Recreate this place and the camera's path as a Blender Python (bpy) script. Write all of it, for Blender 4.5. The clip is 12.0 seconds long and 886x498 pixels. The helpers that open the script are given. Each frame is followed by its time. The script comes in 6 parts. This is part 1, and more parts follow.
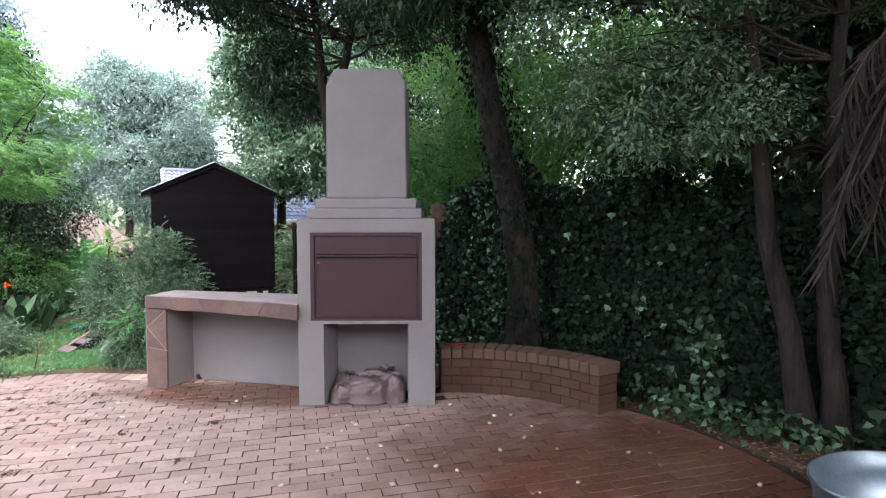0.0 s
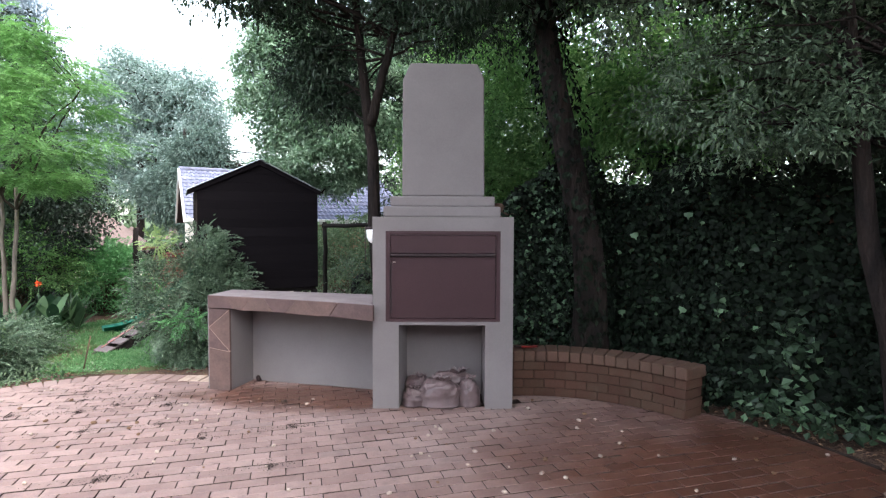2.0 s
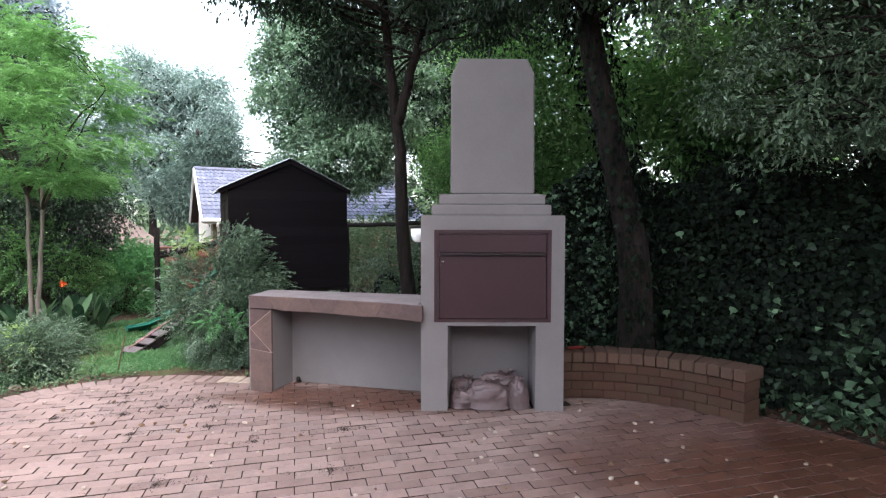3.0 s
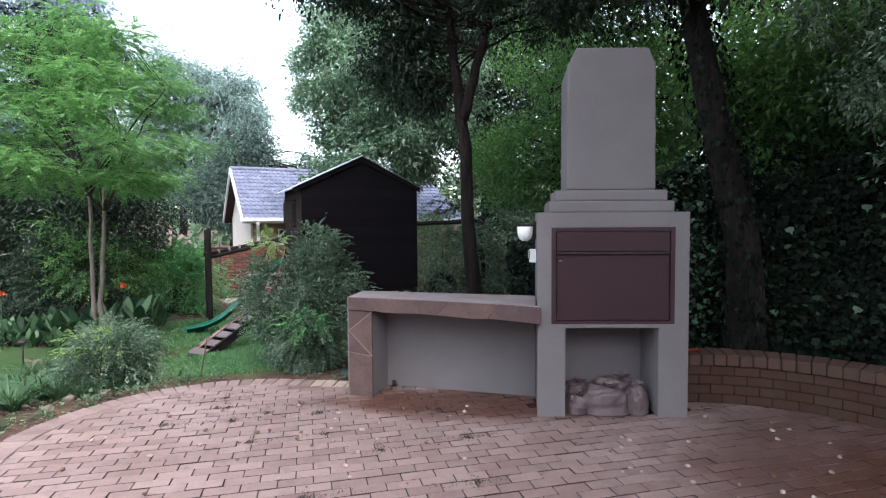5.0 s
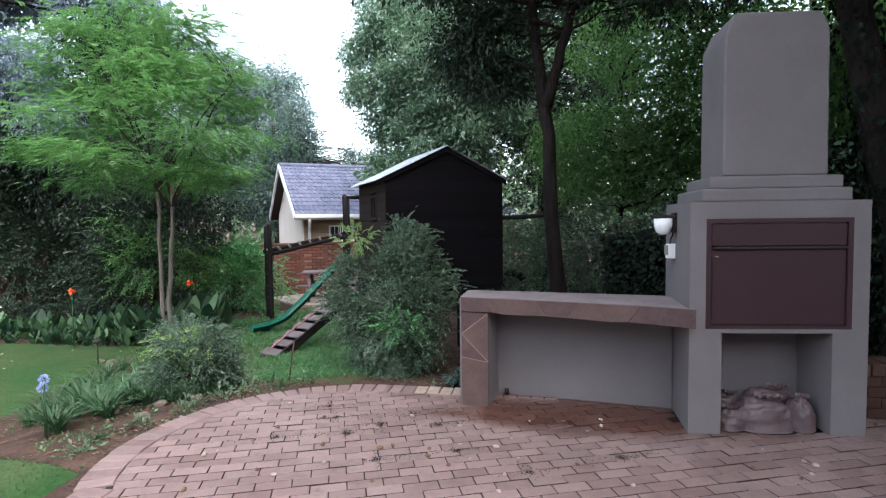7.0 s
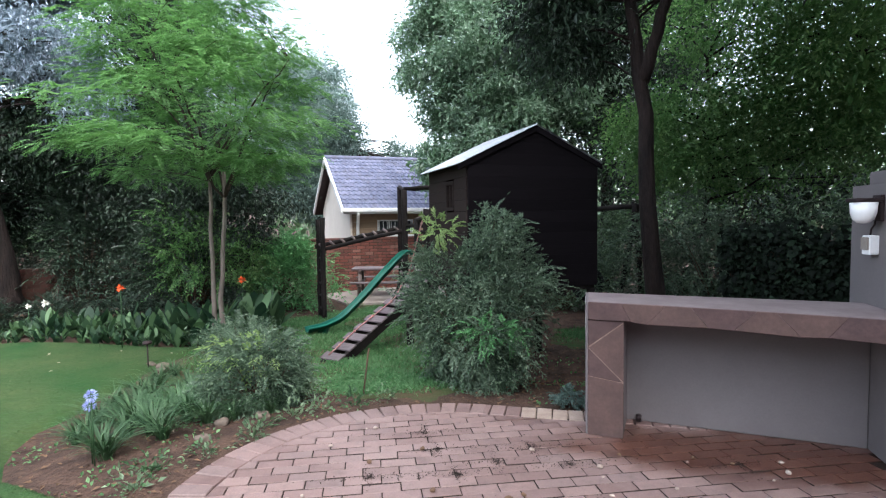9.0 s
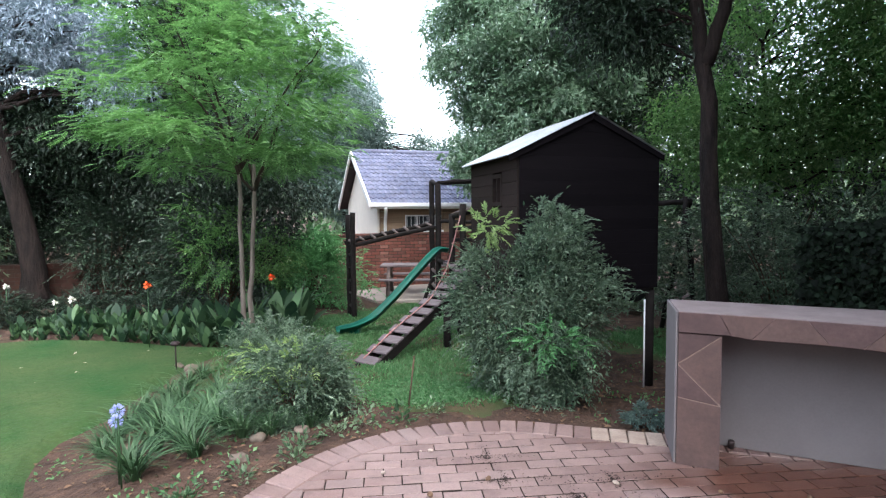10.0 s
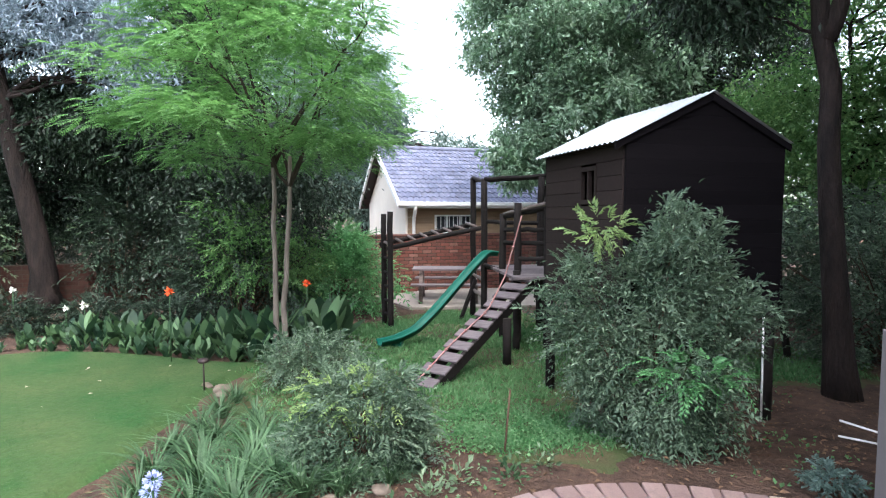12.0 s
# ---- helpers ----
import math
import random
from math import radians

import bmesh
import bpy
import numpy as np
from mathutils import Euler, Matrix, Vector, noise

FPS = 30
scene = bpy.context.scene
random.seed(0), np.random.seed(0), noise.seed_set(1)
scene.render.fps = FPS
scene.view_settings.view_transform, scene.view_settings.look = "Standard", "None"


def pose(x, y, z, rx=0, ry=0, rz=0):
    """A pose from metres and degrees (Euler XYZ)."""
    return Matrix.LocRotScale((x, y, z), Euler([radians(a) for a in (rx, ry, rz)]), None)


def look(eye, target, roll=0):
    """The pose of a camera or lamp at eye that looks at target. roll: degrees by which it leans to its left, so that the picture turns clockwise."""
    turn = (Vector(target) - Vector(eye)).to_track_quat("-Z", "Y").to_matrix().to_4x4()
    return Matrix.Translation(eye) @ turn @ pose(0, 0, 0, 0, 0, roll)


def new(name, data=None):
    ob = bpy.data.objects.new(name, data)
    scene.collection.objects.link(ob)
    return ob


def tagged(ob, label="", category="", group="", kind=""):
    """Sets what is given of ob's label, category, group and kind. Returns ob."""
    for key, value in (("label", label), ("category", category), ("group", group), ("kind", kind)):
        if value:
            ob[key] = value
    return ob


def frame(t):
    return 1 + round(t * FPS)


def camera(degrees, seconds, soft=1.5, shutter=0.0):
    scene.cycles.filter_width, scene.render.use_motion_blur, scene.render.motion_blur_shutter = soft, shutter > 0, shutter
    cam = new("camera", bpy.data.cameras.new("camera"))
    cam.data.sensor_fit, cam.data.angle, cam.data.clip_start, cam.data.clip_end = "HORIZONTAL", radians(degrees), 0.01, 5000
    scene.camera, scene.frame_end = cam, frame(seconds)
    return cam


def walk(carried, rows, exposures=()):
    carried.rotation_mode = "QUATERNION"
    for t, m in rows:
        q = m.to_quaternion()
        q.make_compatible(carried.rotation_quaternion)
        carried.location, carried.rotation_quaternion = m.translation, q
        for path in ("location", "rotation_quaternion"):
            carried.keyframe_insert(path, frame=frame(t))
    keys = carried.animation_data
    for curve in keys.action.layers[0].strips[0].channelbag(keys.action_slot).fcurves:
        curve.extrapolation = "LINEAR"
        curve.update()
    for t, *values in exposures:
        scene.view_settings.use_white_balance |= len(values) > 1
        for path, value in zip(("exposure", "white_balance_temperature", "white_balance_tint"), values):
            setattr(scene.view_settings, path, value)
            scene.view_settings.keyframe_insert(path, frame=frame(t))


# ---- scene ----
cam = camera(79.0, 12.0, soft=1.2)
PATH = [
    (0, (0.249, 0.394, 1.627), (0.082, 2.385, 1.54), -0.1),
    (0.5, (0.1, 0.408, 1.618), (-0.063, 2.399, 1.533), 0.0),
    (1, (-0.079, 0.436, 1.625), (-0.24, 2.428, 1.541), 0.1),
    (1.5, (-0.271, 0.448, 1.616), (-0.431, 2.44, 1.533), 0.1),
    (2, (-0.463, 0.463, 1.603), (-0.625, 2.455, 1.521), 0.2),
    (2.5, (-0.635, 0.491, 1.591), (-0.807, 2.482, 1.507), 0.0),
    (3, (-0.858, 0.523, 1.593), (-1.036, 2.513, 1.51), 0.1),
    (5, (-1.731, 0.625, 1.599), (-1.955, 2.611, 1.508), -0.4),
    (5.5, (-1.936, 0.679, 1.595), (-2.181, 2.662, 1.502), -0.4),
    (6, (-2.17, 0.739, 1.613), (-2.441, 2.718, 1.512), -0.7),
    (6.5, (-2.385, 0.824, 1.604), (-2.677, 2.799, 1.499), -0.7),
    (7, (-2.58, 0.977, 1.57), (-2.905, 2.947, 1.469), -0.7),
    (7.2, (-2.64, 1.025, 1.569), (-3.0, 2.989, 1.466), -0.7),
    (8.8, (-3.244, 1.635, 1.507), (-3.671, 3.586, 1.399), -0.6),
    (9, (-3.326, 1.711, 1.506), (-3.771, 3.658, 1.394), -0.7),
    (9.5, (-3.528, 1.897, 1.514), (-4.011, 3.834, 1.392), -0.5),
    (10, (-3.71, 2.084, 1.518), (-4.224, 4.012, 1.388), -0.5),
    (10.5, (-3.92, 2.285, 1.526), (-4.451, 4.209, 1.394), -0.5),
    (11, (-4.138, 2.456, 1.527), (-4.68, 4.376, 1.394), -0.4),
    (11.5, (-4.373, 2.621, 1.537), (-4.912, 4.543, 1.403), -0.2),
    (12, (-4.593, 2.788, 1.508), (-5.131, 4.71, 1.38), -0.1),
]
walk(cam, [(t, look(eye, target, roll)) for t, eye, target, roll in PATH],
     [(0, 3.1, 6450, 10), (2.5, 2.78, 6450, 10), (5.5, 2.28, 6150, 10), (6.5, 2.12, 6150, 10), (9.5, 2.25, 6150, 10), (12, 2.6, 6200, 10)])

# ---- light ----
SUN_EL, SUN_AZ = 58.0, 150.0
world = bpy.data.worlds.new("overcast_sky")
scene.world = world
world.use_nodes = True
wt = world.node_tree
sky = wt.nodes.new("ShaderNodeTexSky")
sky.sky_type, sky.sun_disc = "NISHITA", False
sky.sun_elevation, sky.sun_rotation = radians(SUN_EL), radians(SUN_AZ)
sky.dust_density, sky.air_density = 3.0, 1.2
hsv = wt.nodes.new("ShaderNodeHueSaturation")
hsv.inputs["Saturation"].default_value = 0.5
wt.links.new(sky.outputs[0], hsv.inputs["Color"])
wt.links.new(hsv.outputs[0], wt.nodes["Background"].inputs["Color"])
wt.nodes["Background"].inputs["Strength"].default_value = 0.15
sun_data = bpy.data.lights.new("sun", "SUN")
sun_data.energy, sun_data.angle, sun_data.color = 0.5, radians(40), (1.0, 0.98, 0.95)
sun = new("sun", sun_data)
sun.matrix_world = look((0, 0, 30), (-math.sin(radians(SUN_AZ)) * 30 / math.tan(radians(SUN_EL)), -math.cos(radians(SUN_AZ)) * 30 / math.tan(radians(SUN_EL)), 0))


# ---- materials ----
def srgb(r, g, b):
    return tuple(((c / 255) / 12.92 if c < 10 else ((c / 255 + 0.055) / 1.055) ** 2.4) for c in (r, g, b)) + (1.0,)


class Nodes:
    """A short hand for building node trees."""

    def __init__(self, name):
        self.mat = bpy.data.materials.new(name)
        self.mat.use_nodes = True
        self.t = self.mat.node_tree
        self.bsdf = self.t.nodes["Principled BSDF"]
        self.out = self.t.nodes["Material Output"]
        self.pos = self.t.nodes.new("ShaderNodeTexCoord").outputs["Object"]
        self.world = self.t.nodes.new("ShaderNodeNewGeometry")

    def n(self, kind, **props):
        node = self.t.nodes.new(kind)
        for k, v in props.items():
            setattr(node, k, v)
        return node

    def link(self, a, b):
        self.t.links.new(a, b)

    def put(self, sock, v):
        if hasattr(v, "links") or isinstance(v, bpy.types.NodeSocket):
            self.t.links.new(v, sock)
        else:
            sock.default_value = v

    def noise(self, scale, detail=4.0, rough=0.6, vec=None, stretch=None):
        node = self.n("ShaderNodeTexNoise")
        node.inputs["Scale"].default_value, node.inputs["Detail"].default_value, node.inputs["Roughness"].default_value = scale, detail, rough
        v = self.world.outputs["Position"] if vec is None else vec
        if stretch:
            m = self.n("ShaderNodeMapping")
            m.inputs["Scale"].default_value = stretch
            self.link(v, m.inputs["Vector"])
            v = m.outputs[0]
        self.link(v, node.inputs["Vector"])
        return node.outputs["Fac"]

    def ramp(self, fac, *stops):
        node = self.n("ShaderNodeValToRGB")
        e = node.color_ramp.elements
        while len(e) < len(stops):
            e.new(0.5)
        for el, (p, c) in zip(e, stops):
            el.position, el.color = p, c if isinstance(c, tuple) else (c, c, c, 1)
        self.put(node.inputs["Fac"], fac)
        return node.outputs["Color"]

    def mix(self, fac, a, b, mode="MIX"):
        node = self.n("ShaderNodeMix", data_type="RGBA", blend_type=mode)
        self.put(node.inputs["Factor"], fac)
        self.put(node.inputs[6], a)
        self.put(node.inputs[7], b)
        return node.outputs[2]

    def math(self, op, a, b=0.5):
        node = self.n("ShaderNodeMath", operation=op)
        self.put(node.inputs[0], a)
        self.put(node.inputs[1], b)
        return node.outputs[0]

    def bump(self, height, strength=0.3, distance=0.01):
        node = self.n("ShaderNodeBump")
        node.inputs["Strength"].default_value, node.inputs["Distance"].default_value = strength, distance
        self.link(height, node.inputs["Height"])
        self.link(node.outputs[0], self.bsdf.inputs["Normal"])

    def finish(self, color, rough=0.7, metal=0.0, spec=0.5):
        self.put(self.bsdf.inputs["Base Color"], color)
        self.put(self.bsdf.inputs["Roughness"], rough)
        self.bsdf.inputs["Metallic"].default_value = metal
        self.bsdf.inputs["Specular IOR Level"].default_value = spec
        return self.mat


def plain(name, c1, c2, scale=6.0, rough=0.7, metal=0.0, bump=0.2, fine=60.0, stretch=None, spec=0.2, dist=0.004, grain=0.35):
    """Two tones mottled at two scales, with a fine relief."""
    k = Nodes(name)
    big = k.noise(scale, 5, 0.65, stretch=stretch)
    small = k.noise(fine, 3, 0.6, stretch=stretch)
    c = k.mix(k.ramp(big, (0.3, 0.0), (0.7, 1.0)), c1, c2)
    c = k.mix(grain, c, k.ramp(small, (0.25, 0.35), (0.75, 0.75)), "OVERLAY")
    k.bump(small, bump, dist)
    return k.finish(c, rough, metal, spec)


def leaf_mat(name, c1, c2, c3, trans=0.35, rough=0.5, scale=1.2, spec=0.24, patchy=0.55):
    """Leaves: tone from leaf to leaf and from spray to spray, some light through them."""
    k = Nodes(name)
    isl = k.world.outputs["Random Per Island"]
    c = k.ramp(isl, (0.0, c1), (0.6, c2), (0.92, c3), (1.0, tuple(min(1.0, q * 1.5) for q in c3)))
    patch = k.noise(scale, 3, 0.6)
    c = k.mix(k.ramp(patch, (0.35, 0.0), (0.7, patchy)), c, c3)
    mat = k.finish(c, rough, 0, spec)
    tr = k.n("ShaderNodeBsdfTranslucent")
    k.link(k.mix(1.0, c, (1.0, 1.08, 0.84, 1), "MULTIPLY"), tr.inputs["Color"])
    m = k.n("ShaderNodeMixShader")
    m.inputs[0].default_value = trans
    k.link(k.bsdf.outputs[0], m.inputs[1])
    k.link(tr.outputs[0], m.inputs[2])
    k.link(m.outputs[0], k.out.inputs["Surface"])
    return mat


def paver_mat(name, single):
    """Clay pavers; worn, dusty, with a wet brown patch where rain stands under the trees."""
    k = Nodes(name)
    rnd = k.n("ShaderNodeObjectInfo").outputs["Random"] if single else k.world.outputs["Random Per Island"]
    c = k.ramp(rnd, (0.0, srgb(104, 82, 77)), (0.5, srgb(117, 95, 90)), (0.85, srgb(129, 107, 101)), (1.0, srgb(110, 92, 88)))
    c = k.mix(k.ramp(k.noise(1.3, 5, 0.65), (0.4, 0.0), (0.7, 0.42)), c, srgb(146, 127, 122))
    c = k.mix(k.ramp(k.noise(7.0, 5, 0.7), (0.5, 0.0), (0.75, 0.5)), c, srgb(70, 56, 56))
    grain = k.noise(120, 3, 0.6)
    c = k.mix(0.4, c, k.ramp(grain, (0.25, 0.3), (0.75, 0.75)), "OVERLAY")
    sep = k.n("ShaderNodeSeparateXYZ")
    k.link(k.world.outputs["Position"], sep.inputs[0])
    dx = k.math("MULTIPLY", k.math("SUBTRACT", sep.outputs[0], 1.5), 0.5)
    dy = k.math("MULTIPLY", k.math("SUBTRACT", sep.outputs[1], 3.7), 0.55)
    d = k.math("SQRT", k.math("ADD", k.math("MULTIPLY", dx, dx), k.math("MULTIPLY", dy, dy)), 0)
    d = k.math("SUBTRACT", d, k.math("MULTIPLY", k.noise(1.6, 5, 0.6), 1.1))
    wet = k.ramp(d, (0.0, 1.0), (0.7, 0.0))
    dx2 = k.math("MULTIPLY", k.math("SUBTRACT", sep.outputs[0], -2.1), 0.6)
    dy2 = k.math("MULTIPLY", k.math("SUBTRACT", sep.outputs[1], 5.35), 2.0)
    d2 = k.math("SQRT", k.math("ADD", k.math("MULTIPLY", dx2, dx2), k.math("MULTIPLY", dy2, dy2)), 0)
    d2 = k.math("SUBTRACT", d2, k.math("MULTIPLY", k.noise(3.0, 5, 0.6), 0.9))
    wet2 = k.ramp(d2, (0.05, 1.0), (0.5, 0.0))
    wet = k.math("MAXIMUM", wet, wet2)
    c = k.mix(wet, c, k.mix(1.0, c, srgb(172, 138, 120), "MULTIPLY"))
    rough = k.math("SUBTRACT", 0.62, k.math("MULTIPLY", wet, 0.3))
    k.bump(k.noise(60, 4, 0.7), 0.35, 0.004)
    return k.finish(c, rough)


def board_mat(name, c1, c2, rough=0.85, spec=0.15):
    k = Nodes(name)
    g = k.noise(30, 5, 0.7, vec=k.pos, stretch=(0.08, 1, 1))
    rnd = k.n("ShaderNodeObjectInfo").outputs["Random"]
    c = k.mix(k.ramp(g, (0.3, 0.0), (0.75, 1.0)), c1, c2)
    c = k.mix(0.5, c, k.ramp(rnd, (0.0, 0.35), (1.0, 0.62)), "OVERLAY")
    k.bump(g, 0.4, 0.004)
    return k.finish(c, rough, 0.0, spec)


def brick_mat(name, cols, single=True, rough=0.85):
    k = Nodes(name)
    rnd = k.n("ShaderNodeObjectInfo").outputs["Random"] if single else k.world.outputs["Random Per Island"]
    c = k.ramp(rnd, *[(i / (len(cols) - 1), q) for i, q in enumerate(cols)])
    c = k.mix(k.ramp(k.noise(5, 5, 0.7), (0.45, 0.0), (0.75, 0.6)), c, srgb(70, 62, 50))
    gr = k.noise(90, 4, 0.6)
    c = k.mix(0.4, c, k.ramp(gr, (0.25, 0.3), (0.75, 0.75)), "OVERLAY")
    k.bump(gr, 0.5, 0.004)
    return k.finish(c, rough, 0.0, 0.15)


M = {}
M["plaster"] = plain("grey_painted_plaster", srgb(112, 106, 106), srgb(103, 97, 97), 1.6, 0.88, 0, 0.12, 70, grain=0.12)
M["soil"] = plain("bare_soil", srgb(88, 68, 57), srgb(50, 38, 32), 4.5, 0.95, 0, 1.0, 26, dist=0.04, grain=0.6)
M["grass_mat"] = plain("grass_thatch", srgb(52, 76, 38), srgb(80, 66, 50), 2.6, 0.95, 0, 0.8, 40, dist=0.02)
M["lawn_mat"] = plain("mown_lawn", srgb(31, 66, 29), srgb(66, 78, 45), 1.4, 0.95, 0, 0.8, 22, dist=0.02, grain=0.6)
M["paver"] = paver_mat("clay_paver", True)
M["paver_rest"] = paver_mat("clay_paver_field", False)
M["sand"] = plain("joint_sand", srgb(52, 42, 37), srgb(34, 28, 25), 3.0, 0.95, 0, 0.6, 60)
M["pale_brick"] = plain("pale_brick", srgb(158, 142, 130), srgb(136, 118, 106), 9, 0.8, 0, 0.3, 80)
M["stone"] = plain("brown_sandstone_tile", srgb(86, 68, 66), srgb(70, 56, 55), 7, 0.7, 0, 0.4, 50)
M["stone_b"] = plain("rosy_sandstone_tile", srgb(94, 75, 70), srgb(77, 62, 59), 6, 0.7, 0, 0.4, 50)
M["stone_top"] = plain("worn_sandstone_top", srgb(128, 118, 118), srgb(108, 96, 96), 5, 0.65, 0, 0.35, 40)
M["grout"] = plain("pale_grout", srgb(140, 120, 108), srgb(120, 102, 92), 9, 0.9)
M["steel_door"] = plain("brown_painted_steel", srgb(56, 38, 41), srgb(50, 34, 37), 2.5, 0.5, 0.0, 0.08, 90)
M["steel_dark"] = plain("dark_steel", srgb(52, 42, 42), srgb(44, 36, 38), 4, 0.5, 0.2, 0.1)
M["bench_brick"] = brick_mat("weathered_clay_brick", [srgb(64, 44, 37), srgb(73, 50, 42), srgb(66, 48, 40), srgb(76, 54, 45)])
M["cap_brick"] = brick_mat("clay_cap_brick", [srgb(76, 58, 50), srgb(88, 66, 57), srgb(68, 53, 46)])
M["grime"] = plain("dark_grimy_mortar", srgb(58, 44, 37), srgb(44, 34, 29), 8, 0.95, 0, 0.5)
M["mortar"] = plain("mortar", srgb(66, 56, 48), srgb(50, 43, 37), 8, 0.95, 0, 0.5)
M["house_brick"] = brick_mat("red_facebrick", [srgb(100, 62, 54), srgb(118, 74, 65), srgb(88, 58, 53), srgb(128, 94, 85)])
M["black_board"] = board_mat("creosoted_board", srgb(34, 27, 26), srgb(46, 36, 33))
# gable and barge boards, darker than the side boards
M["black_front"] = board_mat("near_black_board", srgb(18, 16, 18), srgb(23, 20, 22), 0.95, 0.03)
M["pole"] = board_mat("tarred_pole", srgb(25, 22, 22), srgb(37, 32, 30))
M["tread"] = board_mat("weathered_plank", srgb(108, 99, 101), srgb(80, 72, 74))
M["grey_pole"] = board_mat("grey_wood_pole", srgb(112, 100, 96), srgb(84, 74, 72))
M["roof_sheet"] = plain("galvanised_sheet", srgb(196, 200, 204), srgb(168, 172, 176), 3, 0.45, 0.2, 0.1)
M["slide_green"] = plain("green_plastic", srgb(14, 78, 64), srgb(22, 90, 74), 3, 0.35, 0, 0.05)
M["rope"] = plain("red_white_rope", srgb(140, 72, 74), srgb(160, 136, 130), 40, 0.9, 0, 0.4, 90)
M["tyre"] = plain("tyre_rubber", srgb(34, 34, 36), srgb(44, 44, 46), 8, 0.8, 0, 0.3)
M["white_paint"] = plain("white_paint", srgb(232, 232, 230), srgb(218, 218, 216), 3, 0.5, 0, 0.05)
M["cream"] = plain("cream_wall_paint", srgb(236, 226, 212), srgb(222, 212, 198), 1.2, 0.85, 0, 0.15)
M["tan_board"] = board_mat("tan_weatherboard", srgb(150, 128, 104), srgb(134, 112, 92))
M["roof_tile"] = brick_mat("grey_blue_roof_tile", [srgb(92, 96, 116), srgb(104, 108, 128), srgb(116, 119, 138), srgb(98, 101, 120)], True, 0.65)
M["concrete"] = plain("concrete", srgb(142, 133, 125), srgb(118, 110, 103), 2, 0.9, 0, 0.3)
# the shade under the conifers is put into these dark brick tones
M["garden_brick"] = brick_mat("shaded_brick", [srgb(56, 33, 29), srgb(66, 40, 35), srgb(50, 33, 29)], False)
M["thatch_roof"] = plain("pinkish_roof", srgb(104, 91, 87), srgb(86, 75, 72), 1.5, 0.9, 0, 0.4, 20)
M["bark"] = plain("dark_bark", srgb(46, 37, 34), srgb(20, 17, 16), 9, 0.9, 0, 1.0, 34, stretch=(1, 1, 0.22), dist=0.035, grain=0.6)
M["bark_grey"] = plain("pale_grey_bark", srgb(124, 114, 106), srgb(92, 83, 77), 6, 0.85, 0, 0.6, 30, stretch=(1, 1, 0.3), dist=0.01)
M["limb"] = plain("thin_dark_limb", srgb(62, 54, 46), srgb(44, 38, 33), 9, 0.9)
M["twig"] = plain("brown_twig", srgb(84, 66, 52), srgb(62, 50, 42), 9, 0.9)
M["galv"] = plain("galvanised_tub", srgb(120, 128, 138), srgb(98, 106, 116), 6, 0.38, 0.75, 0.08)
M["bag"] = plain("dusty_clear_plastic", srgb(102, 86, 86), srgb(72, 58, 60), 7, 0.4, 0, 0.3, 30, spec=0.4, dist=0.006, grain=0.15)
M["lamp_glass"] = plain("opal_glass", srgb(236, 236, 234), srgb(226, 226, 224), 2, 0.25, 0, 0.02)
M["flower_blue"] = plain("pale_blue_petal", srgb(150, 160, 216), srgb(176, 182, 228), 30, 0.7)
M["flower_orange"] = plain("orange_petal", srgb(226, 84, 44), srgb(236, 110, 60), 30, 0.7)
M["pod"] = plain("pale_seed_pod", srgb(172, 160, 150), srgb(136, 120, 108), 40, 0.8)
M["flower_white"] = plain("white_petal", srgb(232, 228, 216), srgb(220, 214, 200), 30, 0.7)
M["rock"] = plain("garden_rock", srgb(112, 100, 90), srgb(80, 72, 64), 6, 0.9, 0, 0.7, 30)
M["glass"] = plain("dark_window_glass", srgb(40, 44, 48), srgb(52, 56, 60), 2, 0.08, 0, 0.02)
M["dry_leaf"] = plain("dry_leaf", srgb(116, 92, 72), srgb(80, 62, 50), 20, 0.9)
M["moss"] = plain("dark_dry_moss", srgb(58, 48, 46), srgb(40, 36, 30), 20, 0.95)
M["red_tool"] = plain("red_plastic", srgb(128, 40, 36), srgb(110, 36, 32), 10, 0.4)


def g(r, gg, b):
    """A leaf tone, drawn a little towards grey."""
    m = 0.3 * r + 0.59 * gg + 0.11 * b
    return srgb(*(q + (m - q) * 0.19 for q in (r, gg, b * 1.12)))


M["leaf_pine"] = leaf_mat("grey_green_pine_needle", g(58, 80, 66), g(74, 98, 80), g(98, 120, 100), 0.25)
M["leaf_dark"] = leaf_mat("dark_evergreen_leaf", g(26, 42, 27), g(38, 56, 36), g(62, 84, 56), 0.2, 0.36, 1.2, 0.3, 0.35)
M["leaf_conifer"] = leaf_mat("black_green_conifer_leaf", g(20, 33, 21), g(30, 46, 29), g(58, 76, 52), 0.18, 0.42, 1.2, 0.2, 0.25)
# near-black ivy: the deep shade at the wall is put into its colour
M["leaf_ivy"] = leaf_mat("shaded_ivy_leaf", g(13, 19, 11), g(18, 26, 15), g(34, 48, 30), 0.08, 0.55, 2.0, 0.06, 0.1)
# lighter ivy copy with light in its colour; also used for the pale runners
M["leaf_ivy_lit"] = leaf_mat("lit_pale_ivy_leaf", g(26, 42, 24), g(40, 62, 36), g(92, 122, 78), 0.2, 0.4, 2.0, 0.2, 0.2)
M["leaf_mid"] = leaf_mat("broad_green_leaf", g(58, 82, 50), g(82, 108, 66), g(120, 144, 98), 0.38, 0.38)
# darker copy of the broad green leaf, canopy shade put into its colour
M["leaf_over"] = leaf_mat("shaded_broad_leaf", g(38, 58, 35), g(58, 82, 51), g(122, 146, 102), 0.3, 0.38, 1.6, 0.24, 0.35)
M["leaf_round"] = leaf_mat("glossy_tree_leaf", g(70, 104, 66), g(96, 130, 88), g(148, 174, 136), 0.45, 0.3, 1.2, 0.4, 0.4)
